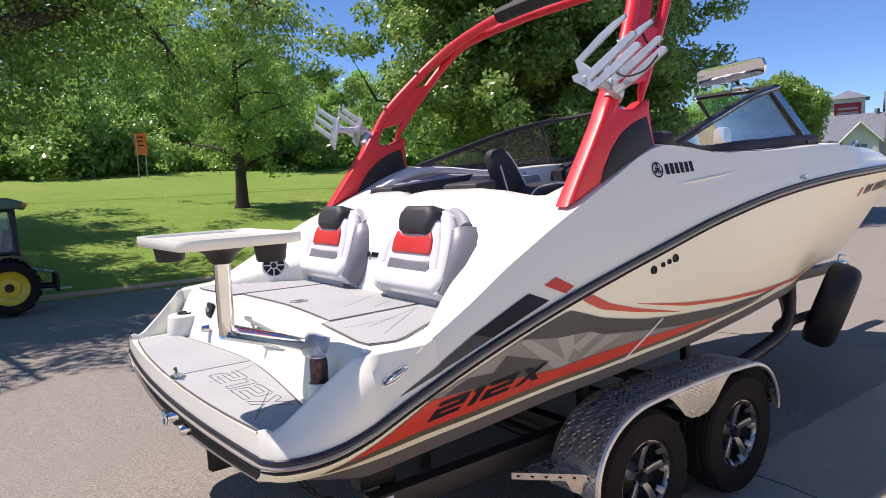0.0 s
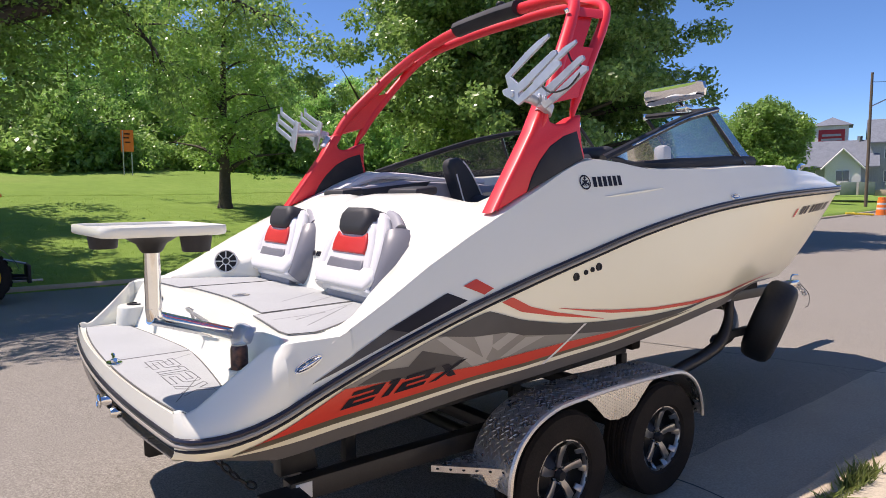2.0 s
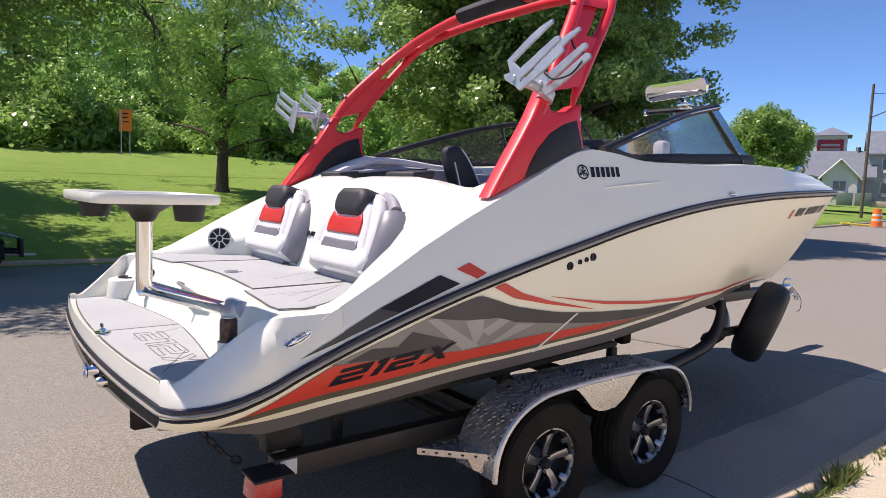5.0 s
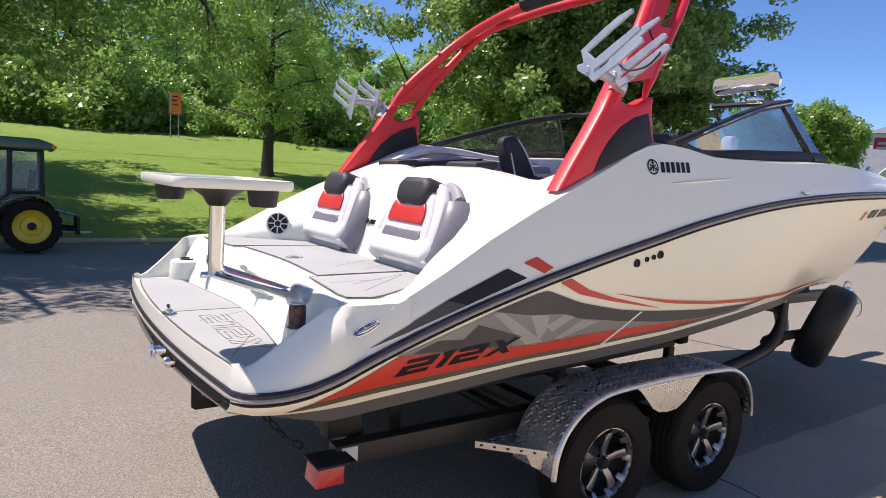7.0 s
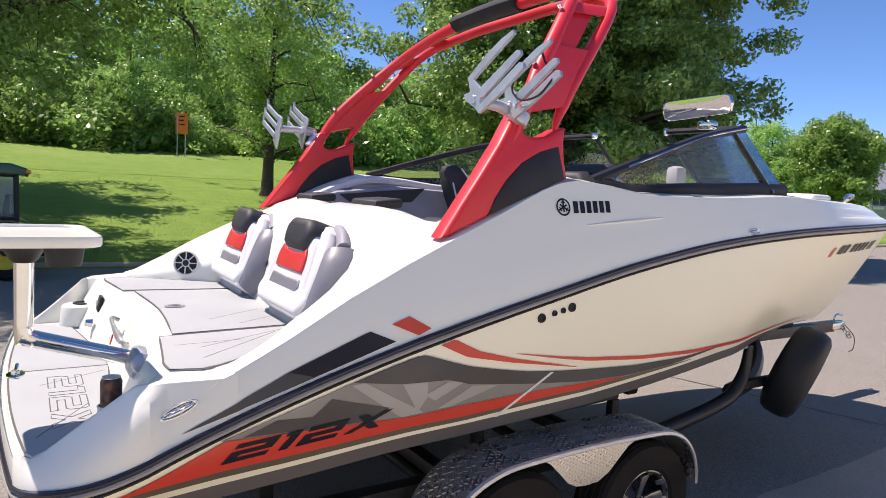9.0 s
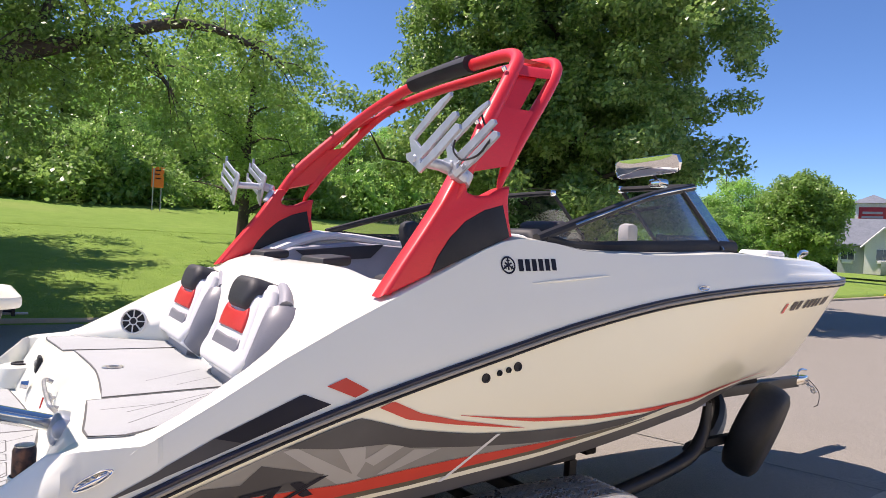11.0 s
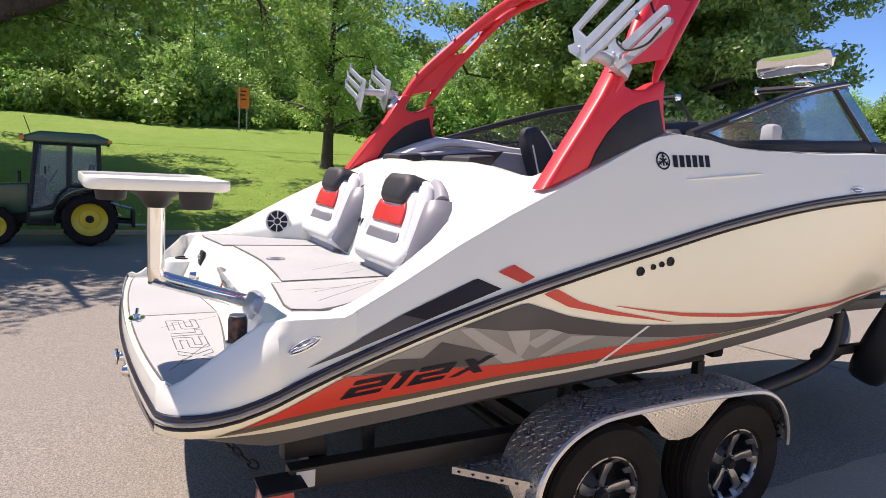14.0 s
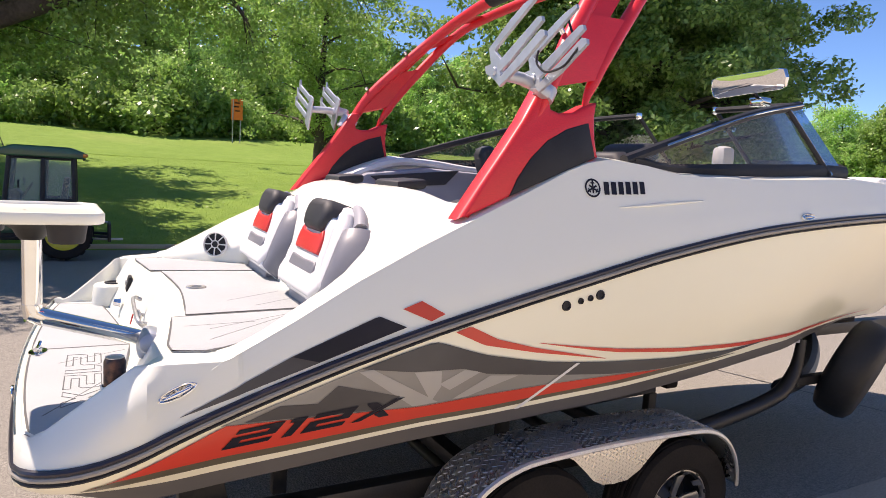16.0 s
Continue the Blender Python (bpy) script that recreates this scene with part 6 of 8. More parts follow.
RIMALU = varied("machined_alloy", (0.40, 0.385, 0.37), (0.50, 0.485, 0.465), 18, 0.3, 0.9)
RIMDARK = varied("black_machined_recess", (0.012, 0.012, 0.013), (0.02, 0.02, 0.02), 12, 0.35)


def wheel(c, sg, name="wheel"):
    """Trailer wheel: tyre, dark barrel, machined rim ring and five split spokes."""
    m = Matrix.Translation(c) @ Matrix.Rotation(radians(-90 * sg), 4, "X")
    wh = part(name, lathe([(0.0, 0.03), (0.05, 0.03), (0.055, 0.045), (0.07, 0.03), (0.15, -0.02), (0.165, 0.0), (0.168, 0.06), (0.168, -0.07)], 40, m), RIMDARK, trailer, "black and machined alloy wheel")
    tyre_part(wh, m, WR, 0.205, 0.182)
    part("rim", lathe([(0.172, 0.040), (0.176, 0.070), (0.181, 0.080), (0.189, 0.079), (0.192, 0.068), (0.184, 0.05)], 48, m), RIMALU, wh, "machined rim edge")
    for k in range(10):
        mk = m @ Matrix.Rotation(2 * math.pi * (k + 0.5) / 10 + 0.3, 4, "Z")
        part("rim_step", prism([(0.150, -0.015), (0.176, -0.019), (0.176, 0.019), (0.150, 0.015)], lambda u, v, w: mk @ Vector((u, v, 0.040 + 1.1 * (u - 0.150) + w)), 0.010, 0.003), RIMALU, wh)
        part("rim_notch", box((0, 0, 0), (0.012, 0.020, 0.006), 0.001, mk @ Matrix.Rotation(math.pi / 10, 4, "Z") @ Matrix.Translation((0.184, 0.0, 0.0785))), RIMDARK, wh)
    for k in range(5):
        a = 2 * math.pi * k / 5 + 0.3
        mk = m @ Matrix.Rotation(a, 4, "Z")
        part("spoke", prism([(0.030, -0.016), (0.09, -0.020), (0.150, -0.026), (0.157, 0.0), (0.150, 0.022), (0.09, 0.018), (0.030, 0.016)], lambda u, v, w: mk @ Vector((u, v - 1.6 * (u - 0.06) ** 2, 0.026 + 0.20 * (u - 0.030) + w)), 0.018, 0.004), RIMALU, wh)
        part("lug_nut", lathe([(0, 0.055), (0.008, 0.055), (0.010, 0.03)], 8, mk @ Matrix.Rotation(math.pi / 5, 4, "Z") @ Matrix.Translation((0.042, 0, 0.0))), CHROME, wh)
    part("hub_cap", lathe([(0, 0.075), (0.022, 0.074), (0.027, 0.066), (0.029, 0.03)], 20, m), BLACKPLASTIC, wh, "black hub cap")
    return wh


for sg in (-1, 1):
    for x in (0.0, 0.838):
        wheel((x, sg * 1.185, WR), sg)

# fenders
PLATE = [(-0.415, 0.37), (-0.405, 0.47), (-0.375, 0.55), (-0.325, 0.615), (-0.25, 0.672), (-0.15, 0.712), (-0.04, 0.732), (0.2, 0.742), (0.42, 0.745), (0.64, 0.742), (0.88, 0.732), (0.99, 0.705), (1.07, 0.655), (1.13, 0.58), (1.165, 0.49), (1.172, 0.42)]
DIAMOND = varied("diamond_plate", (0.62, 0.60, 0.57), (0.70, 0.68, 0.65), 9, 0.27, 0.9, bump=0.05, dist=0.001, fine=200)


def fender(sg):
    p = spline([(x, 0, z) for x, z in PLATE], 3)
    yo, yi = sg * 1.315, sg * 1.035
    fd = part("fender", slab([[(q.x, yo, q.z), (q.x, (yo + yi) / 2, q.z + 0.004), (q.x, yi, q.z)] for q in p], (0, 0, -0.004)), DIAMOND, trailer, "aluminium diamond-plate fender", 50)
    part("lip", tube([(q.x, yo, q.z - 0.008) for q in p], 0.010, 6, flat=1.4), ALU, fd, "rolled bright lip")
    dip = [(0.10, 0.722), (0.14, 0.70), (0.20, 0.645), (0.25, 0.595), (0.30, 0.570), (0.36, 0.562), (0.44, 0.566), (0.51, 0.600), (0.57, 0.655), (0.63, 0.705), (0.69, 0.728), (0.40, 0.742)]
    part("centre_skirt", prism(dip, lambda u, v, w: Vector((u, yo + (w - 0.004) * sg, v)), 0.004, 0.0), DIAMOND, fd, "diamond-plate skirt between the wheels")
    # raised lozenges on the top
    rng = random.Random(4)
    bm = bmesh.new()
    cum = [0.0]
    for a, b in zip(p, p[1:]):
        cum.append(cum[-1] + (b - a).length)

    def at(s):
        i = max(0, min(len(p) - 2, int(np.searchsorted(cum, s)) - 1))
        t = (s - cum[i]) / (cum[i + 1] - cum[i])
        d = (p[i + 1] - p[i]).normalized()
        return p[i].lerp(p[i + 1], t), d, Vector((-d.z, 0, d.x))

    s, row = 0.02, 0
    while s < cum[-1] - 0.02:
        for k in range(9):
            yy = 1.05 + 0.029 * k + (0.0145 if row % 2 else 0)
            q, d, nn = at(s)
            t = (1 if (k + row) % 2 else -1) * 0.75
            u = (d * math.cos(t) + Vector((0, sg, 0)) * math.sin(t))
            v = nn.cross(u)
            c = Vector((q.x, sg * yy, q.z)) + nn * 0.004
            if yy < 1.30:
                vs = [bm.verts.new(c + u * a + v * b + nn * h) for a, b, h in ((-0.013, 0, 0), (0, -0.004, 0), (0.013, 0, 0), (0, 0.004, 0), (0, 0, 0.0035))]
                for i in range(4):
                    bm.faces.new((vs[i], vs[(i + 1) % 4], vs[4]))
        s, row = s + 0.021, row + 1
    tagged(part("diamond_tread", bm, GALV, fd, "raised diamond tread", 80), kind="stuff")
    bm = bmesh.new()
    for i in range(30):
        for j in range(9):
            x, z = 0.12 + 0.019 * i, 0.575 + 0.018 * j + (0.009 if i % 2 else 0)
            lim = lerp([(0.10, 0.722), (0.20, 0.645), (0.30, 0.570), (0.44, 0.566), (0.57, 0.655), (0.69, 0.728)], x)
            if lim + 0.008 < z < 0.728:
                t = 0.75 if (i + j) % 2 else -0.75
                c = Vector((x, yo + sg * 0.001, z))
                u = Vector((math.cos(t), 0, math.sin(t)))
                v = Vector((-math.sin(t), 0, math.cos(t)))
                vs = [bm.verts.new(c + u * a + v * b + Vector((0, sg * h, 0))) for a, b, h in ((-0.009, 0, 0), (0, -0.003, 0), (0.009, 0, 0), (0, 0.003, 0), (0, 0, 0.002))]
                for k in range(4):
                    bm.faces.new((vs[k], vs[(k + 1) % 4], vs[4]))
    tagged(part("diamond_tread", bm, GALV, fd, "raised diamond tread", 80), kind="stuff")
    st = part("step", prism([(-0.633, sg * 1.015), (-0.378, sg * 1.275), (-0.36, sg * 1.275), (-0.32, sg * 1.02)], lambda u, v, w: Vector((u, v, 0.468 + w)), 0.006, 0.0), DIAMOND, fd, "diamond-plate step")
    e0, e1 = Vector((-0.635, sg * 1.013, 0.0)), Vector((-0.378, sg * 1.277, 0.0))
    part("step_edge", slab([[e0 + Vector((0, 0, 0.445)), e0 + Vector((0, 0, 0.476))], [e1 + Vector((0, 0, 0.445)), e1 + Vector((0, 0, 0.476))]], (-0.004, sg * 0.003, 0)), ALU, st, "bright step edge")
    for k in range(6):
        q = e0.lerp(e1, (k + 0.5) / 6)
        part("rivet", box((q.x - 0.006, q.y + sg * 0.005, 0.461), (0.012, 0.012, 0.006), 0.002), DARKSTEEL, st)
    part("step_bracket", slab([[e0.lerp(e1, 0.62) + Vector((0.01, 0, 0.445)), e0.lerp(e1, 0.70) + Vector((0.01, 0, 0.39))], [e1 + Vector((0.01, 0, 0.445)), e1 + Vector((0.01, 0, 0.36))]], (0.004, 0, 0)), DIAMOND, st)
    tread = bmesh.new()
    for i in range(9):
        for k in range(9):
            u, v = -0.61 + 0.03 * i + (0.015 if k % 2 else 0), 1.03 + 0.027 * k
            if v < 1.015 + (u + 0.633) * 1.02 - 0.01 and u < -0.36:
                t = 0.75 if (i + k) % 2 else -0.75
                c = Vector((u, sg * v, 0.4745))
                du, dv_ = Vector((math.cos(t), math.sin(t), 0)), Vector((-math.sin(t), math.cos(t), 0))
                vs = [tread.verts.new(c + du * p_ + dv_ * q_ + Vector((0, 0, h))) for p_, q_, h in ((-0.013, 0, 0), (0, -0.004, 0), (0.013, 0, 0), (0, 0.004, 0), (0, 0, 0.0035))]
                for n_ in range(4):
                    tread.faces.new((vs[n_], vs[(n_ + 1) % 4], vs[4]))
    tagged(part("diamond_tread", tread, GALV, st, "raised diamond tread", 80), kind="stuff")
    for i in range(4):
        part("rivet", lathe([(0, 0.004), (0.006, 0.003), (0.008, 0)], 8, Matrix.Translation((1.165 - 0.004 * i, sg * 1.29, 0.44 + 0.035 * i)) @ Matrix.Rotation(radians(90), 4, "Y")), ALU, fd)


fender(-1)
fender(1)
for sg in (-1, 1):
    tl = part("tail_lamp", prism([(-1.43, 0.425), (-1.31, 0.425), (-1.31, 0.505), (-1.42, 0.505)], lambda u, v, w: Vector((u, sg * (0.90 + w), v)), 0.13, 0.008), LAMPRED, trailer, "red block tail lamp")
    part("lamp_cover", box((-1.345, sg * 0.96, 0.51), (0.17, 0.15, 0.012), 0.004), BLACKPLASTIC, tl)
    part("label_plate", box((-1.24, sg * 0.928, 0.492), (0.075, 0.004, 0.07), 0.001), LABEL, trailer, "white sticker on the rail")
    part("frame_bracket", prism([(-1.30, 0.53), (-1.12, 0.53), (-1.14, 0.62), (-1.20, 0.66), (-1.30, 0.66)], lambda u, v, w: Vector((u, sg * (0.74 + w), v)), 0.09, 0.01), DARKSTEEL, trailer)

SPARE = Matrix.Translation((2.75, -0.945, 0.735)) @ Vector((0.30, -0.90, -0.32)).to_track_quat("Z", "Y").to_matrix().to_4x4()
COVER = varied("black_vinyl_cover", (0.008, 0.008, 0.009), (0.014, 0.014, 0.015), 6, 0.6, bump=0.2, dist=0.003, fine=30)
part("spare_wheel", lathe([(0.0, 0.115), (0.2, 0.118), (0.27, 0.112), (0.31, 0.09), (0.328, 0.05), (0.331, 0.0), (0.328, -0.06), (0.31, -0.095), (0.27, -0.112), (0.18, -0.112), (0.17, -0.04), (0.0, -0.04)], 40, SPARE), COVER, trailer, "spare wheel in a black vinyl cover", 60)
part("spare_bracket", box((2.45, -0.87, 0.68), (0.40, 0.05, 0.06), 0.01), DARKSTEEL, trailer)

# ---- tractor by the far kerb ----
TGREEN = varied("tractor_green", (0.010, 0.075, 0.032), (0.016, 0.095, 0.04), 5, 0.3, coat=0.4)
TYELLOW = varied("tractor_yellow", (0.80, 0.60, 0.03), (0.72, 0.53, 0.03), 5, 0.35, coat=0.3)
TX, TY, TZ = -2.03, 9.15, 0.03
trac = thing("compact_tractor", "green compact tractor with black-framed cab and yellow wheels", "tractor", (TX - 0.6, TY, TZ))


def tp(name, bm, mat, label="", par=None):
    bmesh.ops.scale(bm, vec=(0.87, 0.87, 0.87), verts=bm.verts)
    bmesh.ops.translate(bm, vec=(TX, TY, TZ), verts=bm.verts)
    return part(name, bm, mat, par or trac, label)


for sy in (-1, 1):
    for cx, r, w, rr_ in ((0.0, 0.50, 0.30, 0.315), (-1.55, 0.36, 0.22, 0.20)):
        m = Matrix.Translation((cx, 0.52 + sy * 0.52, r)) @ Matrix.Rotation(radians(-90 * sy), 4, "X")
        wl = tp("wheel", lathe([(0, 0.02), (0.07, 0.02), (0.08, 0.035), (rr_ * 0.55, 0.03), (rr_ * 0.6, 0.01), (rr_ * 0.85, 0.03), (rr_, 0.09), (rr_ + 0.01, 0.09), (rr_ + 0.01, -0.05)], 32, m), TYELLOW, "yellow wheel disc")
        tp("tyre", lathe([(rr_, -w / 2 + 0.03), (rr_ + 0.05, -w / 2), (r * 0.9, -w / 2), (r * 0.96, -w / 2 + 0.03), (r * 0.97, 0), (r * 0.96, w / 2 - 0.03), (r * 0.9, w / 2), (rr_ + 0.05, w / 2), (rr_, w / 2 - 0.03)], 40, m), RUBBER, "chunky black tractor tyre", wl)
        lug = bmesh.new()
        for k in range(22):
            a = 2 * math.pi * k / 22
            box((0, 0, 0), (0.035, 0.05, w * 0.42), 0.0, m @ Matrix.Rotation(a, 4, "Z") @ Matrix.Translation((r * 0.975, 0, (w * 0.22 if k % 2 else -w * 0.22))) @ Matrix.Rotation(0.5 if k % 2 else -0.5, 4, "X"), lug)
        tp("tread_lugs", lug, RUBBER, "", wl)
        tp("hub", lathe([(0, 0.06), (0.05, 0.06), (0.055, 0.03), (0.075, 0.03)], 20, m), DARKSTEEL, "dark wheel hub", wl)
    out = [(-0.62 * math.cos(a), 0.50 + 0.60 * math.sin(a)) for a in np.linspace(radians(-5), radians(165), 16)]
    rows = [[(x, 0.52 + sy * 0.36, z), (x, 0.52 + sy * 0.70, z)] for x, z in out]
    tp("rear_fender", slab(rows, (0, 0, -0.02)), TGREEN, "green rear fender")
    for x0_, z0_, x1_, z1_ in ((-0.98, 0.75, -0.86, 1.98), (0.18, 1.05, 0.16, 1.98), (-0.35, 1.1, -0.33, 1.98)):
        tp("cab_post", tube([(x0_, 0.52 + sy * 0.50, z0_), (x1_, 0.52 + sy * 0.46, z1_)], 0.042, 8), BLACKPLASTIC)
    g = tp("door_glass", sheet([[(-0.98, 0.52 + sy * 0.495, 0.62), (-0.86, 0.52 + sy * 0.46, 1.97)], [(-0.50, 0.52 + sy * 0.495, 0.85), (-0.33, 0.52 + sy * 0.46, 1.97)], [(0.17, 0.52 + sy * 0.495, 1.10), (0.16, 0.52 + sy * 0.46, 1.97)]]), CABGLASS, "cab glass with a painted pale green reflection")
    g.visible_shadow = False
    tp("door_frame", tube([(-0.97, 0.52 + sy * 0.505, 0.66), (-0.62, 0.52 + sy * 0.505, 0.70), (-0.52, 0.52 + sy * 0.505, 0.95), (-0.34, 0.52 + sy * 0.50, 1.13), (0.18, 0.52 + sy * 0.50, 1.13)], 0.03, 8), BLACKPLASTIC, "black door frame")
    tp("roof_rail", tube([(-0.88, 0.52 + sy * 0.465, 1.93), (0.17, 0.52 + sy * 0.465, 1.93)], 0.045, 8), BLACKPLASTIC)
    tp("side_panel", prism([(-1.05, 0.36), (-0.56, 0.36), (-0.62, 0.52), (-0.60, 0.66), (-1.03, 0.62)], lambda u, v, w: Vector((u, 0.52 + sy * (0.40 + w), v)), 0.06, 0.01), DARKSTEEL)
    tp("lower_door", prism([(-1.0, 0.50), (-0.62, 0.50), (-0.55, 0.66), (-0.57, 0.70), (-0.98, 0.62)], lambda u, v, w: Vector((u, 0.52 + sy * (0.47 + w), v)), 0.03, 0.005), TGREEN)
    tp("step", box((-0.85, 0.52 + sy * 0.52, 0.42), (0.30, 0.14, 0.03), 0.008), BLACKPLASTIC)
    tp("roof_lamp", box((-1.08, 0.52 + sy * 0.53, 2.0), (0.09, 0.10, 0.09), 0.02), LAMPAMBER, "amber marker lamp")
    tp("roof_lamp", box((0.36, 0.52 + sy * 0.53, 2.0), (0.08, 0.10, 0.07), 0.02), LAMPAMBER, "amber marker lamp")
    tp("work_lamp", lathe([(0, 0.03), (0.04, 0.03), (0.05, 0)], 14, Matrix.Translation((0.32, 0.52 + sy * 0.36, 1.95)) @ Matrix.Rotation(radians(90), 4, "Y")), BLACKPLASTIC)
    tp("side_mirror", box((-0.72, 0.52 + sy * 0.56, 1.42), (0.03, 0.07, 0.15), 0.01), BLACKPLASTIC)
tp("cab_roof", prism([(-1.06, 1.93), (-1.04, 2.05), (-0.8, 2.14), (0.1, 2.14), (0.34, 2.06), (0.37, 1.93)], lambda u, v, w: Vector((u, -0.04 + w, v)), 1.12, 0.03, seg=3), TGREEN, "dark green cab roof")
g = tp("rear_glass", sheet([[(0.175, 0.06, 1.1), (0.16, 0.06, 1.97)], [(0.175, 0.98, 1.1), (0.16, 0.98, 1.97)]]), CABGLASS, "cab glass with a painted pale green reflection")
g2 = tp("front_glass", sheet([[(-0.97, 0.06, 1.1), (-0.87, 0.06, 1.97)], [(-0.97, 0.98, 1.1), (-0.87, 0.98, 1.97)]]), CABGLASS, "cab glass with a painted pale green reflection")
g.visible_shadow = g2.visible_shadow = False
tp("bonnet", prism([(-2.25, 0.55), (-2.28, 0.95), (-2.15, 1.06), (-1.0, 1.16), (-1.0, 0.55)], lambda u, v, w: Vector((u, 0.27 + w, v)), 0.50, 0.04, seg=3), TGREEN, "green bonnet")
tp("chassis", box((-0.9, 0.52, 0.50), (2.3, 0.34, 0.26), 0.03), DARKSTEEL)
tp("axle", box((0, 0.52, 0.50), (0.2, 0.8, 0.18), 0.03), DARKSTEEL)
tp("front_axle", box((-1.55, 0.52, 0.36), (0.14, 0.9, 0.12), 0.02), DARKSTEEL)
tp("cab_floor", box((-0.42, 0.52, 0.80), (1.05, 0.86, 0.30), 0.03), DARKSTEEL, "dark cab floor and console")
tp("dash", prism([(-0.96, 0.9), (-0.78, 0.9), (-0.70, 1.22), (-0.80, 1.30), (-0.94, 1.28)], lambda u, v, w: Vector((u, 0.22 + w, v)), 0.60, 0.03), BLACKPLASTIC, "black dash")
tp("driver_seat", prism([(-0.45, 0.95), (0.02, 0.95), (0.10, 1.55), (0.0, 1.56), (-0.08, 1.10), (-0.45, 1.06)], lambda u, v, w: Vector((u, 0.30 + w, v)), 0.44, 0.03), BLACKPLASTIC, "black driver seat")
tp("steering_wheel", tube([Vector((-0.62 + 0.08 * math.sin(a), 0.52 + 0.17 * math.cos(a), 1.28 + 0.14 * math.sin(a))) for a in np.linspace(0, 2 * math.pi, 20, endpoint=False)], 0.014, 6, closed=True), BLACKPLASTIC)
for sy in (0.22, 0.82):
    tp("lower_link", tube([(0.2, sy, 0.45), (0.75, sy, 0.42)], 0.03, 8), DARKSTEEL)
tp("hitch_frame", box((0.78, 0.52, 0.50), (0.06, 0.75, 0.35), 0.01), DARKSTEEL)
tp("drawbar", box((0.72, 0.52, 0.34), (0.62, 0.08, 0.04), 0.006), GALV)
tp("top_link", tube([(0.15, 0.52, 0.85), (0.75, 0.52, 0.68)], 0.022, 8), GALV)
tp("exhaust", tube([(-1.2, 0.80, 1.0), (-1.2, 0.80, 1.35)], 0.03, 10), DARKSTEEL)
tp("antenna", tube([(-0.95, 0.1, 2.08), (-1.05, 0.1, 2.4)], 0.008, 6), BLACKPLASTIC)

# ---- work sign on the bank ----
sx, sy_ = 5.1, 33.0
sz = bank(sx, sy_)
ORANGE = varied("orange_sheeting", (1.0, 0.22, 0.03), (0.96, 0.20, 0.028), 4, 0.45)
sign = thing("road_work_sign", "orange upright rectangular work sign on two thin posts", "sign", (sx, sy_, sz))
for dx in (-0.2, 0.2):
    part("post", tube([(sx + dx, sy_ + 0.03, sz - 0.1), (sx + dx, sy_ + 0.03, sz + 2.28)], 0.028, 8), GALV, sign)
sd = Vector((0.94, -0.34, 0)).normalized()
sp_ = part("panel", slab([[Vector((sx, sy_, sz + z)) + sd * u for z in (1.22, 2.32)] for u in (-0.30, 0.30)], (0.006, 0.015, 0)), ORANGE, sign, "orange sign panel")
for z, a, b in ((2.12, -0.12, 0.14), (1.92, -0.16, 0.10), (1.70, -0.10, 0.15)):
    part("text_bar", slab([[Vector((sx, sy_, sz + q)) + sd * u + Vector((-0.004, -0.012, 0)) for q in (z - 0.03, z + 0.03)] for u in (a, b)], (0.001, 0.003, 0)), DECAL_BLACK, sp_)

# ---- trees ----


def leaf_mat(name, a, b, c):
    m = material(name, a, 0.32, spec=0.5)
    g = m.node_tree.nodes.new("ShaderNodeNewGeometry")
    oi = m.node_tree.nodes.new("ShaderNodeObjectInfo")
    col = ramp(m, g.outputs["Random Per Island"], [(0.0, a), (0.55, b), (1.0, c)])
    n = noise_node(m, 0.9, 3)
    col = mixed(m, 0.5, col, ramp(m, n, [(0.3, a), (0.7, c)]))
    hv = m.node_tree.nodes.new("ShaderNodeHueSaturation")
    r = m.node_tree.nodes.new("ShaderNodeMapRange")
    r.inputs["To Min"].default_value, r.inputs["To Max"].default_value = 0.75, 1.25
    m.node_tree.links.new(oi.outputs["Random"], r.inputs[0])
    m.node_tree.links.new(r.outputs[0], hv.inputs["Value"])
    m.node_tree.links.new(col, hv.inputs["Color"])
    colour_in(m, hv.outputs[0])
    n_, l_ = m.node_tree.nodes, m.node_tree.links
    tr, mx = n_.new("ShaderNodeBsdfTranslucent"), n_.new("ShaderNodeMixShader")
    l_.new(hv.outputs[0], tr.inputs[0])
    mx.inputs[0].default_value = 0.5
    l_.new(bsdf(m).outputs[0], mx.inputs[1]), l_.new(tr.outputs[0], mx.inputs[2])
    l_.new(mx.outputs[0], n_["Material Output"].inputs[0])
    return m


LEAF_A = leaf_mat("mid_green_leaves", (0.13, 0.31, 0.058), (0.26, 0.50, 0.10), (0.45, 0.67, 0.185))
LEAF_B = leaf_mat("yellow_green_leaves", (0.132, 0.253, 0.046), (0.218, 0.385, 0.075), (0.356, 0.517, 0.138))
LEAF_C = leaf_mat("deep_green_leaves", (0.09, 0.21, 0.048), (0.25, 0.47, 0.105), (0.58, 0.80, 0.24))
BARK = varied("dark_bark", (0.045, 0.034, 0.025), (0.09, 0.072, 0.055), 3, 0.9, bump=0.8, dist=0.03, fine=14, stretch=(1, 1, 0.25))


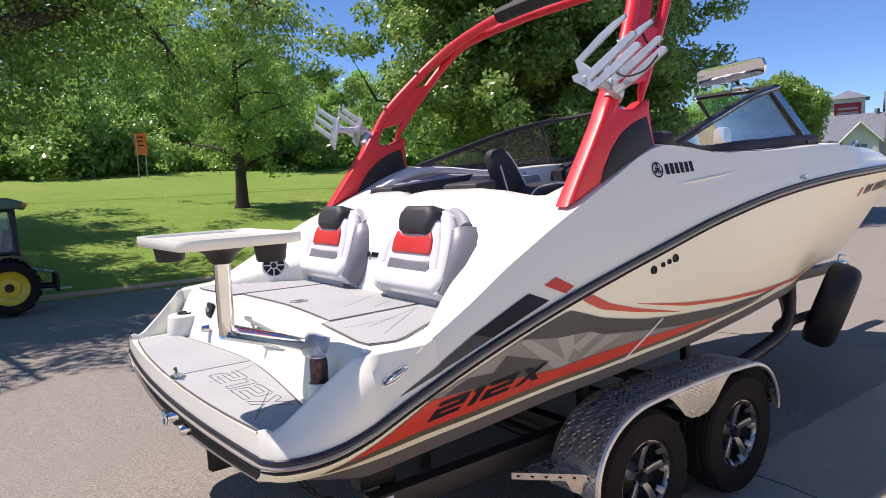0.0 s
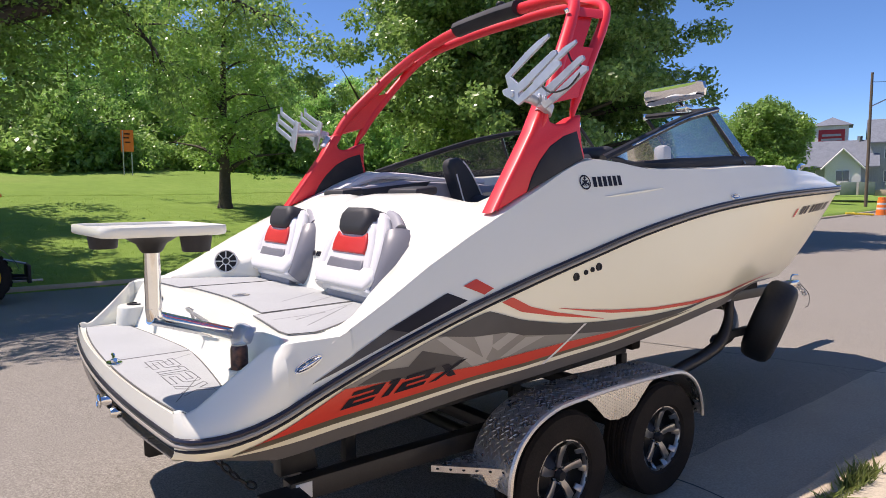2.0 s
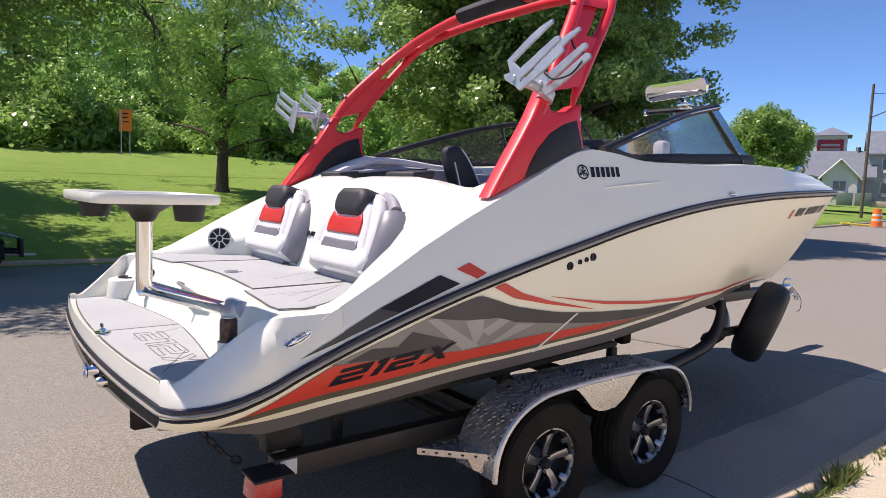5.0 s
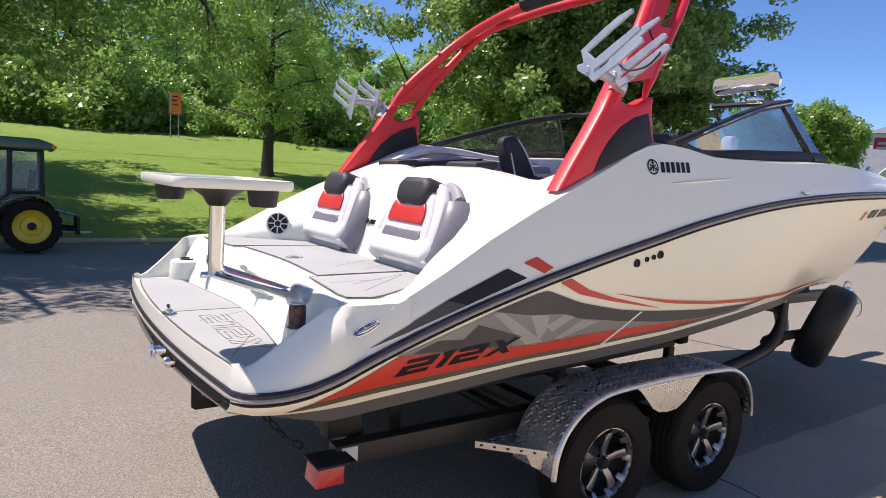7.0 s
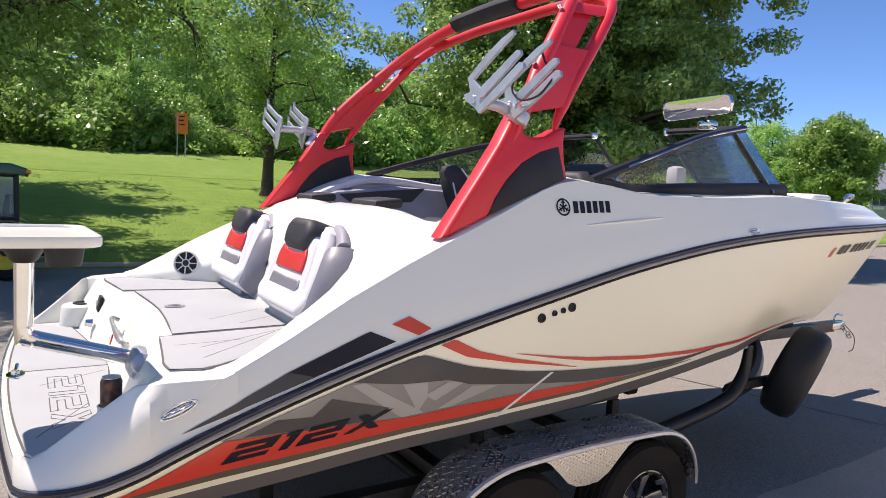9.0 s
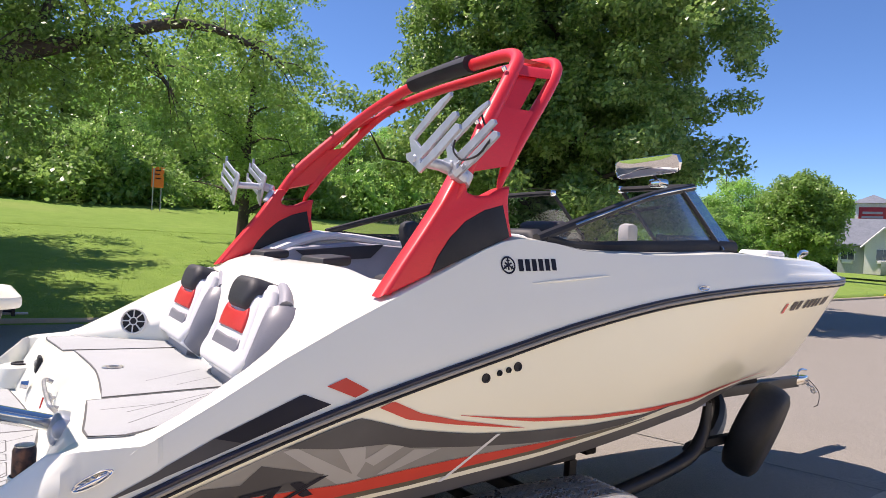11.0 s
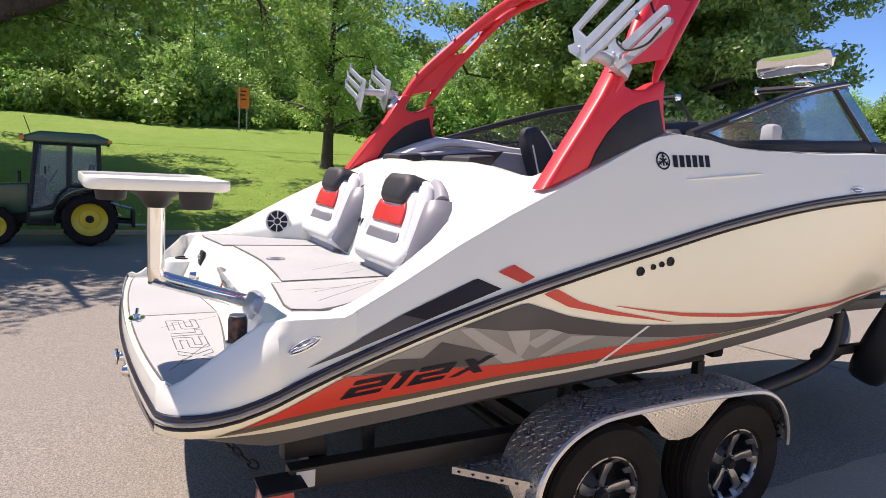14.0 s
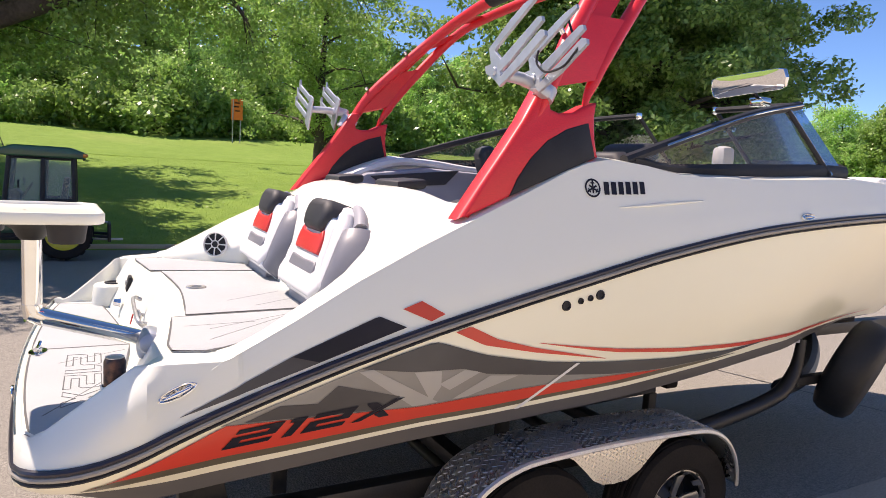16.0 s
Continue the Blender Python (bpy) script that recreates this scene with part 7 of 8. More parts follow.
def leaf_mesh(name, centres, per, spread, size, rng, mat, droop=0.0, up=0.8):
    """Small bent leaves scattered round the given clump centres; each leaf two triangles."""
    c = np.repeat(np.array(centres), per, axis=0)
    n = len(c)
    off = rng.normal(size=(n, 3))
    off *= (1.75 * spread * rng.random(n) ** 0.45 / np.linalg.norm(off, axis=1))[:, None]
    off[:, 2] *= 0.7
    off[:, 2] -= droop * np.abs(rng.normal(size=n))
    c = c + off
    nrm = 0.75 * rng.normal(size=(n, 3)) + np.array([-0.25, 0.0, 0.9 * up]) + 0.5 * off / np.linalg.norm(off, axis=1)[:, None]
    nrm /= np.linalg.norm(nrm, axis=1)[:, None]
    t = np.cross(nrm, rng.normal(size=(n, 3)))
    t /= np.linalg.norm(t, axis=1)[:, None]
    b = np.cross(nrm, t)
    s = size * (0.6 + 0.8 * rng.random(n))[:, None]
    v = np.stack([c - t * s, c + b * s * 0.55 + nrm * s * 0.12, c + t * s, c - b * s * 0.55 + nrm * s * 0.12], 1).reshape(-1, 3)
    me = bpy.data.meshes.new(name)
    me.vertices.add(4 * n)
    me.vertices.foreach_set("co", v.astype(np.float32).ravel())
    me.loops.add(4 * n)
    me.loops.foreach_set("vertex_index", np.arange(4 * n, dtype=np.int32))
    me.polygons.add(n)
    me.polygons.foreach_set("loop_start", np.arange(0, 4 * n, 4, dtype=np.int32))
    me.update(calc_edges=True)
    me.materials.append(mat)
    return me


def make_tree(name, label, base, height, spread_r, first, clumps, per, leaf, cl_spread, seed, mat, trunk_r, lean=(0, 0), gaps=0.0, limbs=9, shape=1.0, fill=0, round_r=1.0):
    """A tapered trunk with forking limbs and a crown of leaf clumps that follow the limbs."""
    rng, rnd = np.random.default_rng(seed), random.Random(seed)
    e = thing(name, label, "tree", base)
    bx, by, bz = base
    wood = bmesh.new()
    top = Vector((bx + lean[0], by + lean[1], bz + height * 0.86))
    mid = Vector((bx + lean[0] * 0.3 + rnd.uniform(-0.2, 0.2), by + lean[1] * 0.3, bz + height * 0.4))
    tr = spline([(bx, by, bz - 0.1), (bx + lean[0] * 0.1, by + lean[1] * 0.1, bz + height * 0.15), mid, top], 6)
    tube(tr, [trunk_r * (1.35 if i == 0 else 1.0) * (1 - 0.85 * i / (len(tr) - 1)) for i in range(len(tr))], 9, wood)
    ends = []
    for k in range(limbs):
        f = first + (0.95 - first) * (k + 0.5) / limbs
        i = f * (len(tr) - 1)
        o = tr[int(i)].lerp(tr[min(len(tr) - 1, int(i) + 1)], i % 1)
        a = k * 2.4 + rnd.uniform(-0.4, 0.4)
        g = (f - first) / (1 - first)
        reach = spread_r * (0.55 + 0.65 * math.sin(math.pi * min(1, 0.25 + 0.75 * g)) ** shape) * rnd.uniform(0.75, 1.1) * (1 - 0.45 * g ** 2)
        d = Vector((math.cos(a), math.sin(a), rnd.uniform(0.25, 0.7)))
        e1 = o + Vector((d.x, d.y, 0)) * reach + Vector((0, 0, d.z * reach * 0.7))
        pth = spline([o, o.lerp(e1, 0.4) + Vector((0, 0, 0.10 * reach)), e1], 5)
        r0 = trunk_r * (1 - 0.8 * f) * 0.6
        tube(pth, [max(0.012, r0 * (1 - 0.85 * j / (len(pth) - 1))) for j in range(len(pth))], 6, wood)
        for j in range(3, len(pth)):
            ends.append((pth[j], reach * 0.30))
        for _ in range(4):
            q = pth[rnd.randint(3, len(pth) - 1)]
            e2 = q + Vector((rnd.uniform(-1, 1), rnd.uniform(-1, 1), rnd.uniform(-0.3, 0.7))) * reach * 0.45
            tube([q, q.lerp(e2, 0.5) + Vector((0, 0, 0.05)), e2], [max(0.012, r0 * 0.3), 0.012, 0.008], 5, wood)
            ends.append((e2, reach * 0.22)), ends.append((q.lerp(e2, 0.6), reach * 0.22))
    ends.append((top, spread_r * 0.3))
    cen = []
    for _ in range(clumps):
        q, s = rnd.choice(ends)
        cen.append(q + Vector([max(-1.3, min(1.3, rnd.gauss(0, 1))) for _ in range(3)]) * s * 0.8)
    mid_z = bz + height * (first + 1.0) / 2
    for _ in range(fill):
        d = Vector((rnd.gauss(0, 1), rnd.gauss(0, 1), rnd.gauss(0, 1))).normalized()
        q = rnd.uniform(0.55, 1.0) * (1 + 0.28 * noise.noise(d * 2.3 + Vector((seed, 0, 0))))
        c = Vector((bx + lean[0] + d.x * q * round_r, by + lean[1] + d.y * q * round_r, mid_z + d.z * q * height * (1 - first) * 0.52))
        if noise.noise(c * 0.45) > -0.3:
            cen.append(c)
    part("trunk", wood, BARK, e, "dark furrowed trunk and limbs", 60)
    cr = new("crown", leaf_mesh("crown", [tuple(c) for c in cen], per, cl_spread, leaf, rng, mat))
    cr.parent, cr.matrix_parent_inverse = e, e.matrix_world.inverted()
    return e


make_tree("park_tree", "slender leafy tree with dark trunk on the grass bank", (5.75, 20.4, bank(5.75, 20.4)), 10.8, 2.2, 0.26, 230, 72, 0.056, 0.23, 11, LEAF_B, 0.25, (0.3, 0.2), limbs=16, fill=240, round_r=2.7)
make_tree("maple_tree", "large dense maple tree beside the street", (15.0, 14.2, bank(15.0, 14.2)), 15.5, 4.9, 0.13, 520, 230, 0.086, 0.37, 23, LEAF_C, 0.42, limbs=36, fill=1150, round_r=6.9)
make_tree("round_tree", "dense round-crowned tree beside the motel", (53.5, 24.0, bank(53.5, 24.0)), 8.4, 2.6, 0.34, 200, 90, 0.13, 0.45, 61, LEAF_B, 0.3, limbs=16, fill=420, round_r=3.2)
make_tree("young_tree", "young thin-stemmed tree at the wood's edge", (13.0, 36.0, bank(13.0, 36.0)), 8.0, 2.2, 0.35, 150, 35, 0.12, 0.4, 5, LEAF_A, 0.16)


make_tree("spreading_tree", "broad leafy tree on the grass bank", (-6.8, 20.5, bank(-6.8, 20.5)), 11.5, 5.6, 0.42, 460, 110, 0.085, 0.40, 37, LEAF_A, 0.36, limbs=15, fill=260, round_r=4.6)
# hanging tree by the far kerb
old = make_tree("overhanging_tree", "old spreading tree with drooping leafy limbs over the street", (-6.4, 14.0, bank(-6.4, 14.0)), 12.0, 5.6, 0.40, 480, 110, 0.075, 0.38, 31, LEAF_B, 0.42, (0.3, -0.2), limbs=15, fill=200, round_r=4.6)
wood = bmesh.new()
twigs = []
rd = random.Random(12)
for pts, r in (([(-5.5, 13.0, 3.2), (-4.0, 12.2, 3.9), (-2.4, 11.5, 4.62), (-1.14, 11.3, 5.2), (0.0, 11.1, 5.65), (1.1, 10.8, 6.1), (2.1, 10.6, 6.1), (3.2, 10.4, 5.7)], 0.27), ([(-1.7, 11.4, 4.95), (-1.2, 11.2, 5.6), (-1.0, 11.05, 6.2), (-0.9, 10.9, 7.0)], 0.13), ([(0.3, 11.05, 5.75), (0.9, 11.3, 5.3), (1.3, 11.2, 4.7)], 0.05), ([(-4.6, 12.6, 3.6), (-3.6, 12.0, 5.2), (-2.6, 11.6, 6.6), (-1.6, 11.2, 7.6)], 0.20)):
    p = spline(pts, 6)
    tube(p, [r * (1 - 0.82 * i / (len(p) - 1)) for i in range(len(p))], 9, wood)
    twigs += p[len(p) // 3:]
cen = []
for q in twigs:
    for _ in range(2):
        if rd.random() < 0.35:
            continue
        e2 = q + Vector((rd.uniform(-0.9, 0.9), rd.uniform(-0.9, 0.9), rd.uniform(-1.1, 0.7)))
        tube([q, q.lerp(e2, 0.5) + Vector((0, 0, 0.12)), e2], [0.022, 0.014, 0.006], 5, wood)
        for f in (0.75, 1.0, 1.2):
            cen.append(tuple(q.lerp(e2, f) + Vector((rd.gauss(0, 0.22), rd.gauss(0, 0.22), rd.gauss(-0.1, 0.2)))))
for _ in range(470):
    c_ = Vector((rd.uniform(-9.5, -2.4), rd.uniform(6.5, 13.0), rd.uniform(5.6, 8.4)))
    if noise.noise(c_ * 0.5) > -0.2:
        cen.append(tuple(c_))
for pts in ([(-6.2, 13.6, 5.0), (-5.6, 11.5, 6.4), (-5.0, 9.0, 7.0), (-4.6, 7.0, 6.9)], [(-6.3, 13.6, 5.2), (-7.0, 11.0, 6.6), (-7.6, 8.5, 7.0)]):
    p = spline(pts, 6)
    tube(p, [0.16 * (1 - 0.8 * i / (len(p) - 1)) for i in range(len(p))], 8, wood)
part("limb", wood, BARK, old, "dark drooping limbs", 60)
lo_ = new("hanging_foliage", leaf_mesh("hanging_foliage", cen, 80, 0.27, 0.05, np.random.default_rng(5), LEAF_B, droop=0.12))
lo_.parent, lo_.matrix_parent_inverse = old, old.matrix_world.inverted()

# woods behind the grass: a few grown once, then repeated
kinds = []
for k, (h, r, mt, cl) in enumerate(((11, 4.2, LEAF_A, 260), (13, 4.6, LEAF_C, 280), (9, 3.8, LEAF_B, 240), (12, 4.4, LEAF_A, 270))):
    kinds.append(make_tree("woodland_tree", "leafy woodland tree on the bank", (-30 + 9 * k, 52 + k, bank(0, 50) - 0.2), h, r, 0.10, cl + 30, 44, 0.13, 0.42, 50 + k, mt, 0.22, limbs=14))
    tagged(kinds[-1], group="woodland trees")
rnd = random.Random(77)
k = 0
for row, (d0, step, sc) in enumerate(((38.5, 4.2, 0.50), (43, 4.6, 0.66), (49, 5.2, 1.0), (58, 6.2, 1.3))):
    x = -34.0
    while x < 62:
        y = d0 + rnd.uniform(-1.4, 1.4)
        if not (row == 0 and 8 < x < 11):
            f = sc * rnd.uniform(0.8, 1.2) * (1.0 if x < 12 else max(0.6, 1.0 - 0.012 * (x - 12)))
            z = bank(x, y) - 0.3
            c = copy_thing(kinds[k % 4], Matrix.Translation((x, y, z)) @ Matrix.Rotation(rnd.uniform(0, 6.28), 4, "Z"))
            c.scale = (f, f, f * rnd.uniform(0.85, 1.15))
            k += 1
        x += step * rnd.uniform(0.75, 1.25)


# bushes along the edge of the wood
def bush(name, base, r, h, seed, mat):
    rng, rd = np.random.default_rng(seed), random.Random(seed)
    e = thing(name, "dense leafy bush at the edge of the wood", "bush", base, "bushes at the wood's edge")
    cen = []
    for _ in range(90):
        a, q = rd.uniform(0, 6.28), rd.random() ** 0.5
        cen.append((base[0] + r * q * math.cos(a), base[1] + r * q * math.sin(a), base[2] + h * rd.random() * (1 - 0.6 * q * q)))
    stems = bmesh.new()
    for c in cen[:12]:
        tube([(base[0], base[1], base[2] - 0.1), ((base[0] + c[0]) / 2, (base[1] + c[1]) / 2, base[2] + 0.5 * (c[2] - base[2]) + 0.1), c], [0.04, 0.025, 0.01], 5, stems)
    part("stems", stems, BARK, e)
    cr = new("foliage", leaf_mesh("foliage", cen, 38, 0.34, 0.13, rng, mat))
    cr.parent, cr.matrix_parent_inverse = e, e.matrix_world.inverted()
    return e


bs = [bush("bush", (-20 + 3 * i, 37, bank(-20 + 3 * i, 37) - 0.1), 1.9, 2.4, 90 + i, m_) for i, m_ in enumerate((LEAF_A, LEAF_C, LEAF_B))]
x, k = -32.0, 0
while x < 50:
    y = 36.6 + rnd.uniform(-0.7, 0.9)
    if not (7.5 < x < 9):
        c = copy_thing(bs[k % 3], Matrix.Translation((x, y, bank(x, y) - 0.12)) @ Matrix.Rotation(rnd.uniform(0, 6.28), 4, "Z"))
        f = rnd.uniform(0.7, 1.35)
        c.scale = (f, f, f * rnd.uniform(0.8, 1.3))
        k += 1
    x += rnd.uniform(1.5, 2.6)

# far wooded hill down the street
for a, dist, n_, hh in ((24.5, 118, 7, 1.15), (28, 112, 6, 1.05), (31, 100, 6, 1.0), (34, 84, 6, 0.9)):
    for j in range(n_):
        aa = radians(a + rnd.uniform(-2.0, 2.0))
        dd = dist + rnd.uniform(-9, 9)
        px, py = -2.3 + dd * math.cos(aa), -3.4 + dd * math.sin(aa)
        c = copy_thing(kinds[j % 4], Matrix.Translation((px, py, bank(px, py) - 0.4)) @ Matrix.Rotation(rnd.uniform(0, 6.28), 4, "Z"))
        f = hh * rnd.uniform(0.8, 1.15)
        c.scale = (f * 1.15, f * 1.15, f)

# ---- grass tufts near the far kerb ----
rng = np.random.default_rng(8)
n = 14000
gx, gd = rng.uniform(-9, 15, n), rng.random(n) ** 1.5 * 13 + 0.1
base_ = np.array([(x, kerb_far(x) + d, bank(x, kerb_far(x) + d)) for x, d in zip(gx, gd)])
# a ragged unmown line along the crease of the bank
m = 5200
lx = rng.uniform(-14, 15, m)
ly = 24.4 + 0.10 * np.sin(lx * 0.9) + rng.normal(0, 0.07, m)
base_ = np.concatenate([base_, np.array([(x, y, bank(x, y)) for x, y in zip(lx, ly)])])
n += m
hgt, ang = np.concatenate([rng.uniform(0.02, 0.045, n - m), rng.uniform(0.02, 0.065, m)]), rng.uniform(0, 6.28, n)
dx, dy = np.cos(ang) * 0.012, np.sin(ang) * 0.012
tip = base_ + np.stack([rng.normal(0, 0.03, n), rng.normal(0, 0.03, n), hgt], 1)
va = base_ + np.stack([dx, dy, np.zeros(n)], 1)
vb = base_ - np.stack([dx, dy, np.zeros(n)], 1)
me = bpy.data.meshes.new("grass_tufts")
me.from_pydata(np.stack([va, vb, tip], 1).reshape(-1, 3).tolist(), [], np.arange(3 * n).reshape(-1, 3).tolist())
me.materials.append(leaf_mat("grass_blade", (0.17, 0.31, 0.035), (0.24, 0.38, 0.05), (0.33, 0.44, 0.09)))
WEED = leaf_mat("weed_blade", (0.10, 0.16, 0.03), (0.16, 0.22, 0.05), (0.30, 0.32, 0.12))
tagged(new("grass_tufts", me), "short uneven grass blades on the bank", "grass", kind="stuff")

# weeds in the joint behind the near kerb
rng = np.random.default_rng(15)
for wx, n, hh in ((1.62, 260, 0.11), (1.30, 90, 0.06), (2.3, 70, 0.05), (0.75, 60, 0.05)):
    wy = KERB_NEAR - 0.15
    root = np.stack([wx + rng.normal(0, 0.10, n), wy + rng.normal(0, 0.025, n), np.full(n, rise(wx) + 0.125)], 1)
    tip = root + np.stack([rng.normal(0, 0.035, n), rng.normal(0, 0.04, n), hh * (0.4 + 0.6 * rng.random(n))], 1)
    wd = np.stack([rng.normal(0, 0.006, n), rng.normal(0, 0.006, n), np.zeros(n)], 1)
    me = bpy.data.meshes.new("weed_tuft")
    me.from_pydata(np.stack([root + wd, root - wd, tip], 1).reshape(-1, 3).tolist(), [], np.arange(3 * n).reshape(-1, 3).tolist())
    me.materials.append(WEED)
    tagged(new("weed_tuft", me), "green weeds growing in the kerb joint", "weed", "weeds along the kerb")

# ---- buildings, pole and barrel down the street ----
SIDING = varied("pale_siding", (0.66, 0.66, 0.60), (0.72, 0.72, 0.66), 0.6, 0.7, fine=14)
SIDING2 = varied("blue_grey_siding", (0.30, 0.33, 0.34), (0.36, 0.39, 0.40), 0.6, 0.7, fine=14)
ROOFM = varied("grey_shingles", (0.13, 0.15, 0.18), (0.18, 0.20, 0.235), 2.0, 0.85, fine=10)
TRIMW = varied("white_trim", (0.72, 0.72, 0.70), (0.66, 0.66, 0.64), 2, 0.6)
WINGLASS = material("window_glass", (0.03, 0.04, 0.05), 0.08, spec=0.8)
SIGNRED = varied("red_sign_face", (0.50, 0.03, 0.03), (0.42, 0.02, 0.025), 3, 0.5)

BA = radians(20.9)
BO = Vector((-2.3 + 72 * math.cos(BA), -3.4 + 72 * math.sin(BA), 0))
BZ = 1.75
bf = Matrix.Translation((BO.x, BO.y, BZ)) @ Matrix.Rotation(BA - radians(90), 4, "Z") @ Matrix.Diagonal((0.63, 0.75, 0.79, 1))
motel = thing("motel_building", "pale grey two-storey building with grey gabled roofs and red sign tower", "building", (BO.x, BO.y, BZ))


def bp(name, bm, mat, label="", par=None):
    bmesh.ops.transform(bm, matrix=bf, verts=bm.verts)
    return part(name, bm, mat, par or motel, label)


def gable(x0, x1, y0, y1, z0, zr_, over=0.4, axis="y"):
    """A pitched roof slab over a rectangle; the ridge runs along the axis."""
    bm = bmesh.new()
    if axis == "y":
        xm = (x0 + x1) / 2
        for a in (x0 - over, x1 + over):
            slab([[(a, y0 - over, z0 - over * (zr_ - z0) / (xm - x0)), (xm, y0 - over, zr_)], [(a, y1, z0 - over * (zr_ - z0) / (xm - x0)), (xm, y1, zr_)]], (0, 0, 0.15), bm)
    else:
        ym = (y0 + y1) / 2
        for a in (y0 - over, y1 + over):
            slab([[(x0 - over, a, z0 - over * (zr_ - z0) / (ym - y0)), (x0 - over, ym, zr_)], [(x1 + over, a, z0 - over * (zr_ - z0) / (ym - y0)), (x1 + over, ym, zr_)]], (0, 0, 0.15), bm)
    return bm


def window(x, y, z, w, h, par=None):
    f = bp("window", box((x, y - 0.04, z), (w + 0.16, 0.08, h + 0.16), 0.0), TRIMW, "white-framed window")
    for s in (-1, 1):
        bp("pane", box((x + s * w * 0.25, y - 0.085, z), (w * 0.46, 0.03, h), 0.0), WINGLASS, "", f)
    bp("air_conditioner", box((x, y - 0.12, z - h / 2 - 0.28), (w * 0.8, 0.18, 0.35), 0.02), TRIMW, "", f)


# front wing with a gable, long wing behind, sign tower
bp("wall", box((-1.0, 4.0, 1.8), (9.0, 8.0, 3.6)), SIDING2)
bp("gable_wall", prism([(-2.2, 0), (2.4, 0), (2.4, 3.5), (0.1, 5.4), (-2.2, 3.5)], lambda u, v, w: Vector((u, -0.8 + w, v)), 5.0), SIDING, "pale green gable wall")
bp("roof", gable(-6, 4.2, -0.2, 8.2, 3.6, 6.6, 0.5, "x"), ROOFM)
bp("gable_roof", gable(-2.2, 2.4, -0.8, 5, 3.5, 5.4, 0.5, "y"), ROOFM)
for s in (-1, 1):
    bp("barge_board", tube([(0.1 + s * 2.8, -1.28, 3.05), (0.1, -1.28, 5.45)], 0.13, 6), TRIMW)
bp("tower", box((-1.6, 7.0, 6.0), (4.6, 4.0, 6.0)), SIDING, "square sign tower")
pyr = [(-4.5, 4.4), (1.3, 4.4), (1.3, 9.6), (-4.5, 9.6)]
bm = bmesh.new()
vs = [bm.verts.new((a, b, 8.75)) for a, b in pyr]
vt = bm.verts.new((-1.6, 7.0, 10.0))
for i in range(4):
    bm.faces.new((vs[i], vs[(i + 1) % 4], vt))
bm.faces.new(vs[::-1])
bp("tower_roof", bm, ROOFM)
sg_ = bp("sign_panel", box((-1.6, 4.93, 7.4), (3.6, 0.12, 1.7), 0.02), SIGNRED, "red sign panel")
for z, w_ in ((7.55, 2.6), (7.0, 2.8)):
    bp("text_bar", box((-1.6, 4.85, z), (w_, 0.04, 0.28)), DECAL_LIGHT, "", sg_)
bp("long_wing", box((9.0, 6.0, 3.2), (11.0, 9.0, 6.4)), SIDING2)
bp("long_roof", gable(3.6, 14.6, 1.4, 10.6, 6.4, 9.2, 0.5, "x"), ROOFM)
bp("end_wing", box((11.5, 1.5, 3.4), (5.0, 5.0, 6.8)), SIDING)
bp("end_roof", gable(9.0, 14.0, -1.2, 6.0, 6.8, 9.2, 0.5, "y"), ROOFM)
for x, y, z in ((-4.3, 0.0, 2.2), (0.1, -0.8, 2.3), (6.2, 1.5, 2.2), (6.2, 1.5, 5.0), (11.5, -1.0, 2.3), (11.5, -1.0, 5.2)):
    window(x, y, z, 1.7, 1.2)
for x in (0.9, 3.2):
    bp("utility_cabinet", box((x, -2.0, 0.75), (2.0, 1.0, 1.5), 0.05), varied("cabinet_green", (0.12, 0.17, 0.14), (0.15, 0.2, 0.17), 3, 0.6))
bp("chimney", tube([(2.2, 4.0, 5.8), (2.2, 4.0, 7.2)], 0.35, 10), GALV)
bp("retaining_wall", box((8.5, -1.6, 0.25), (9.0, 0.4, 0.7), 0.05), CONCRETE)

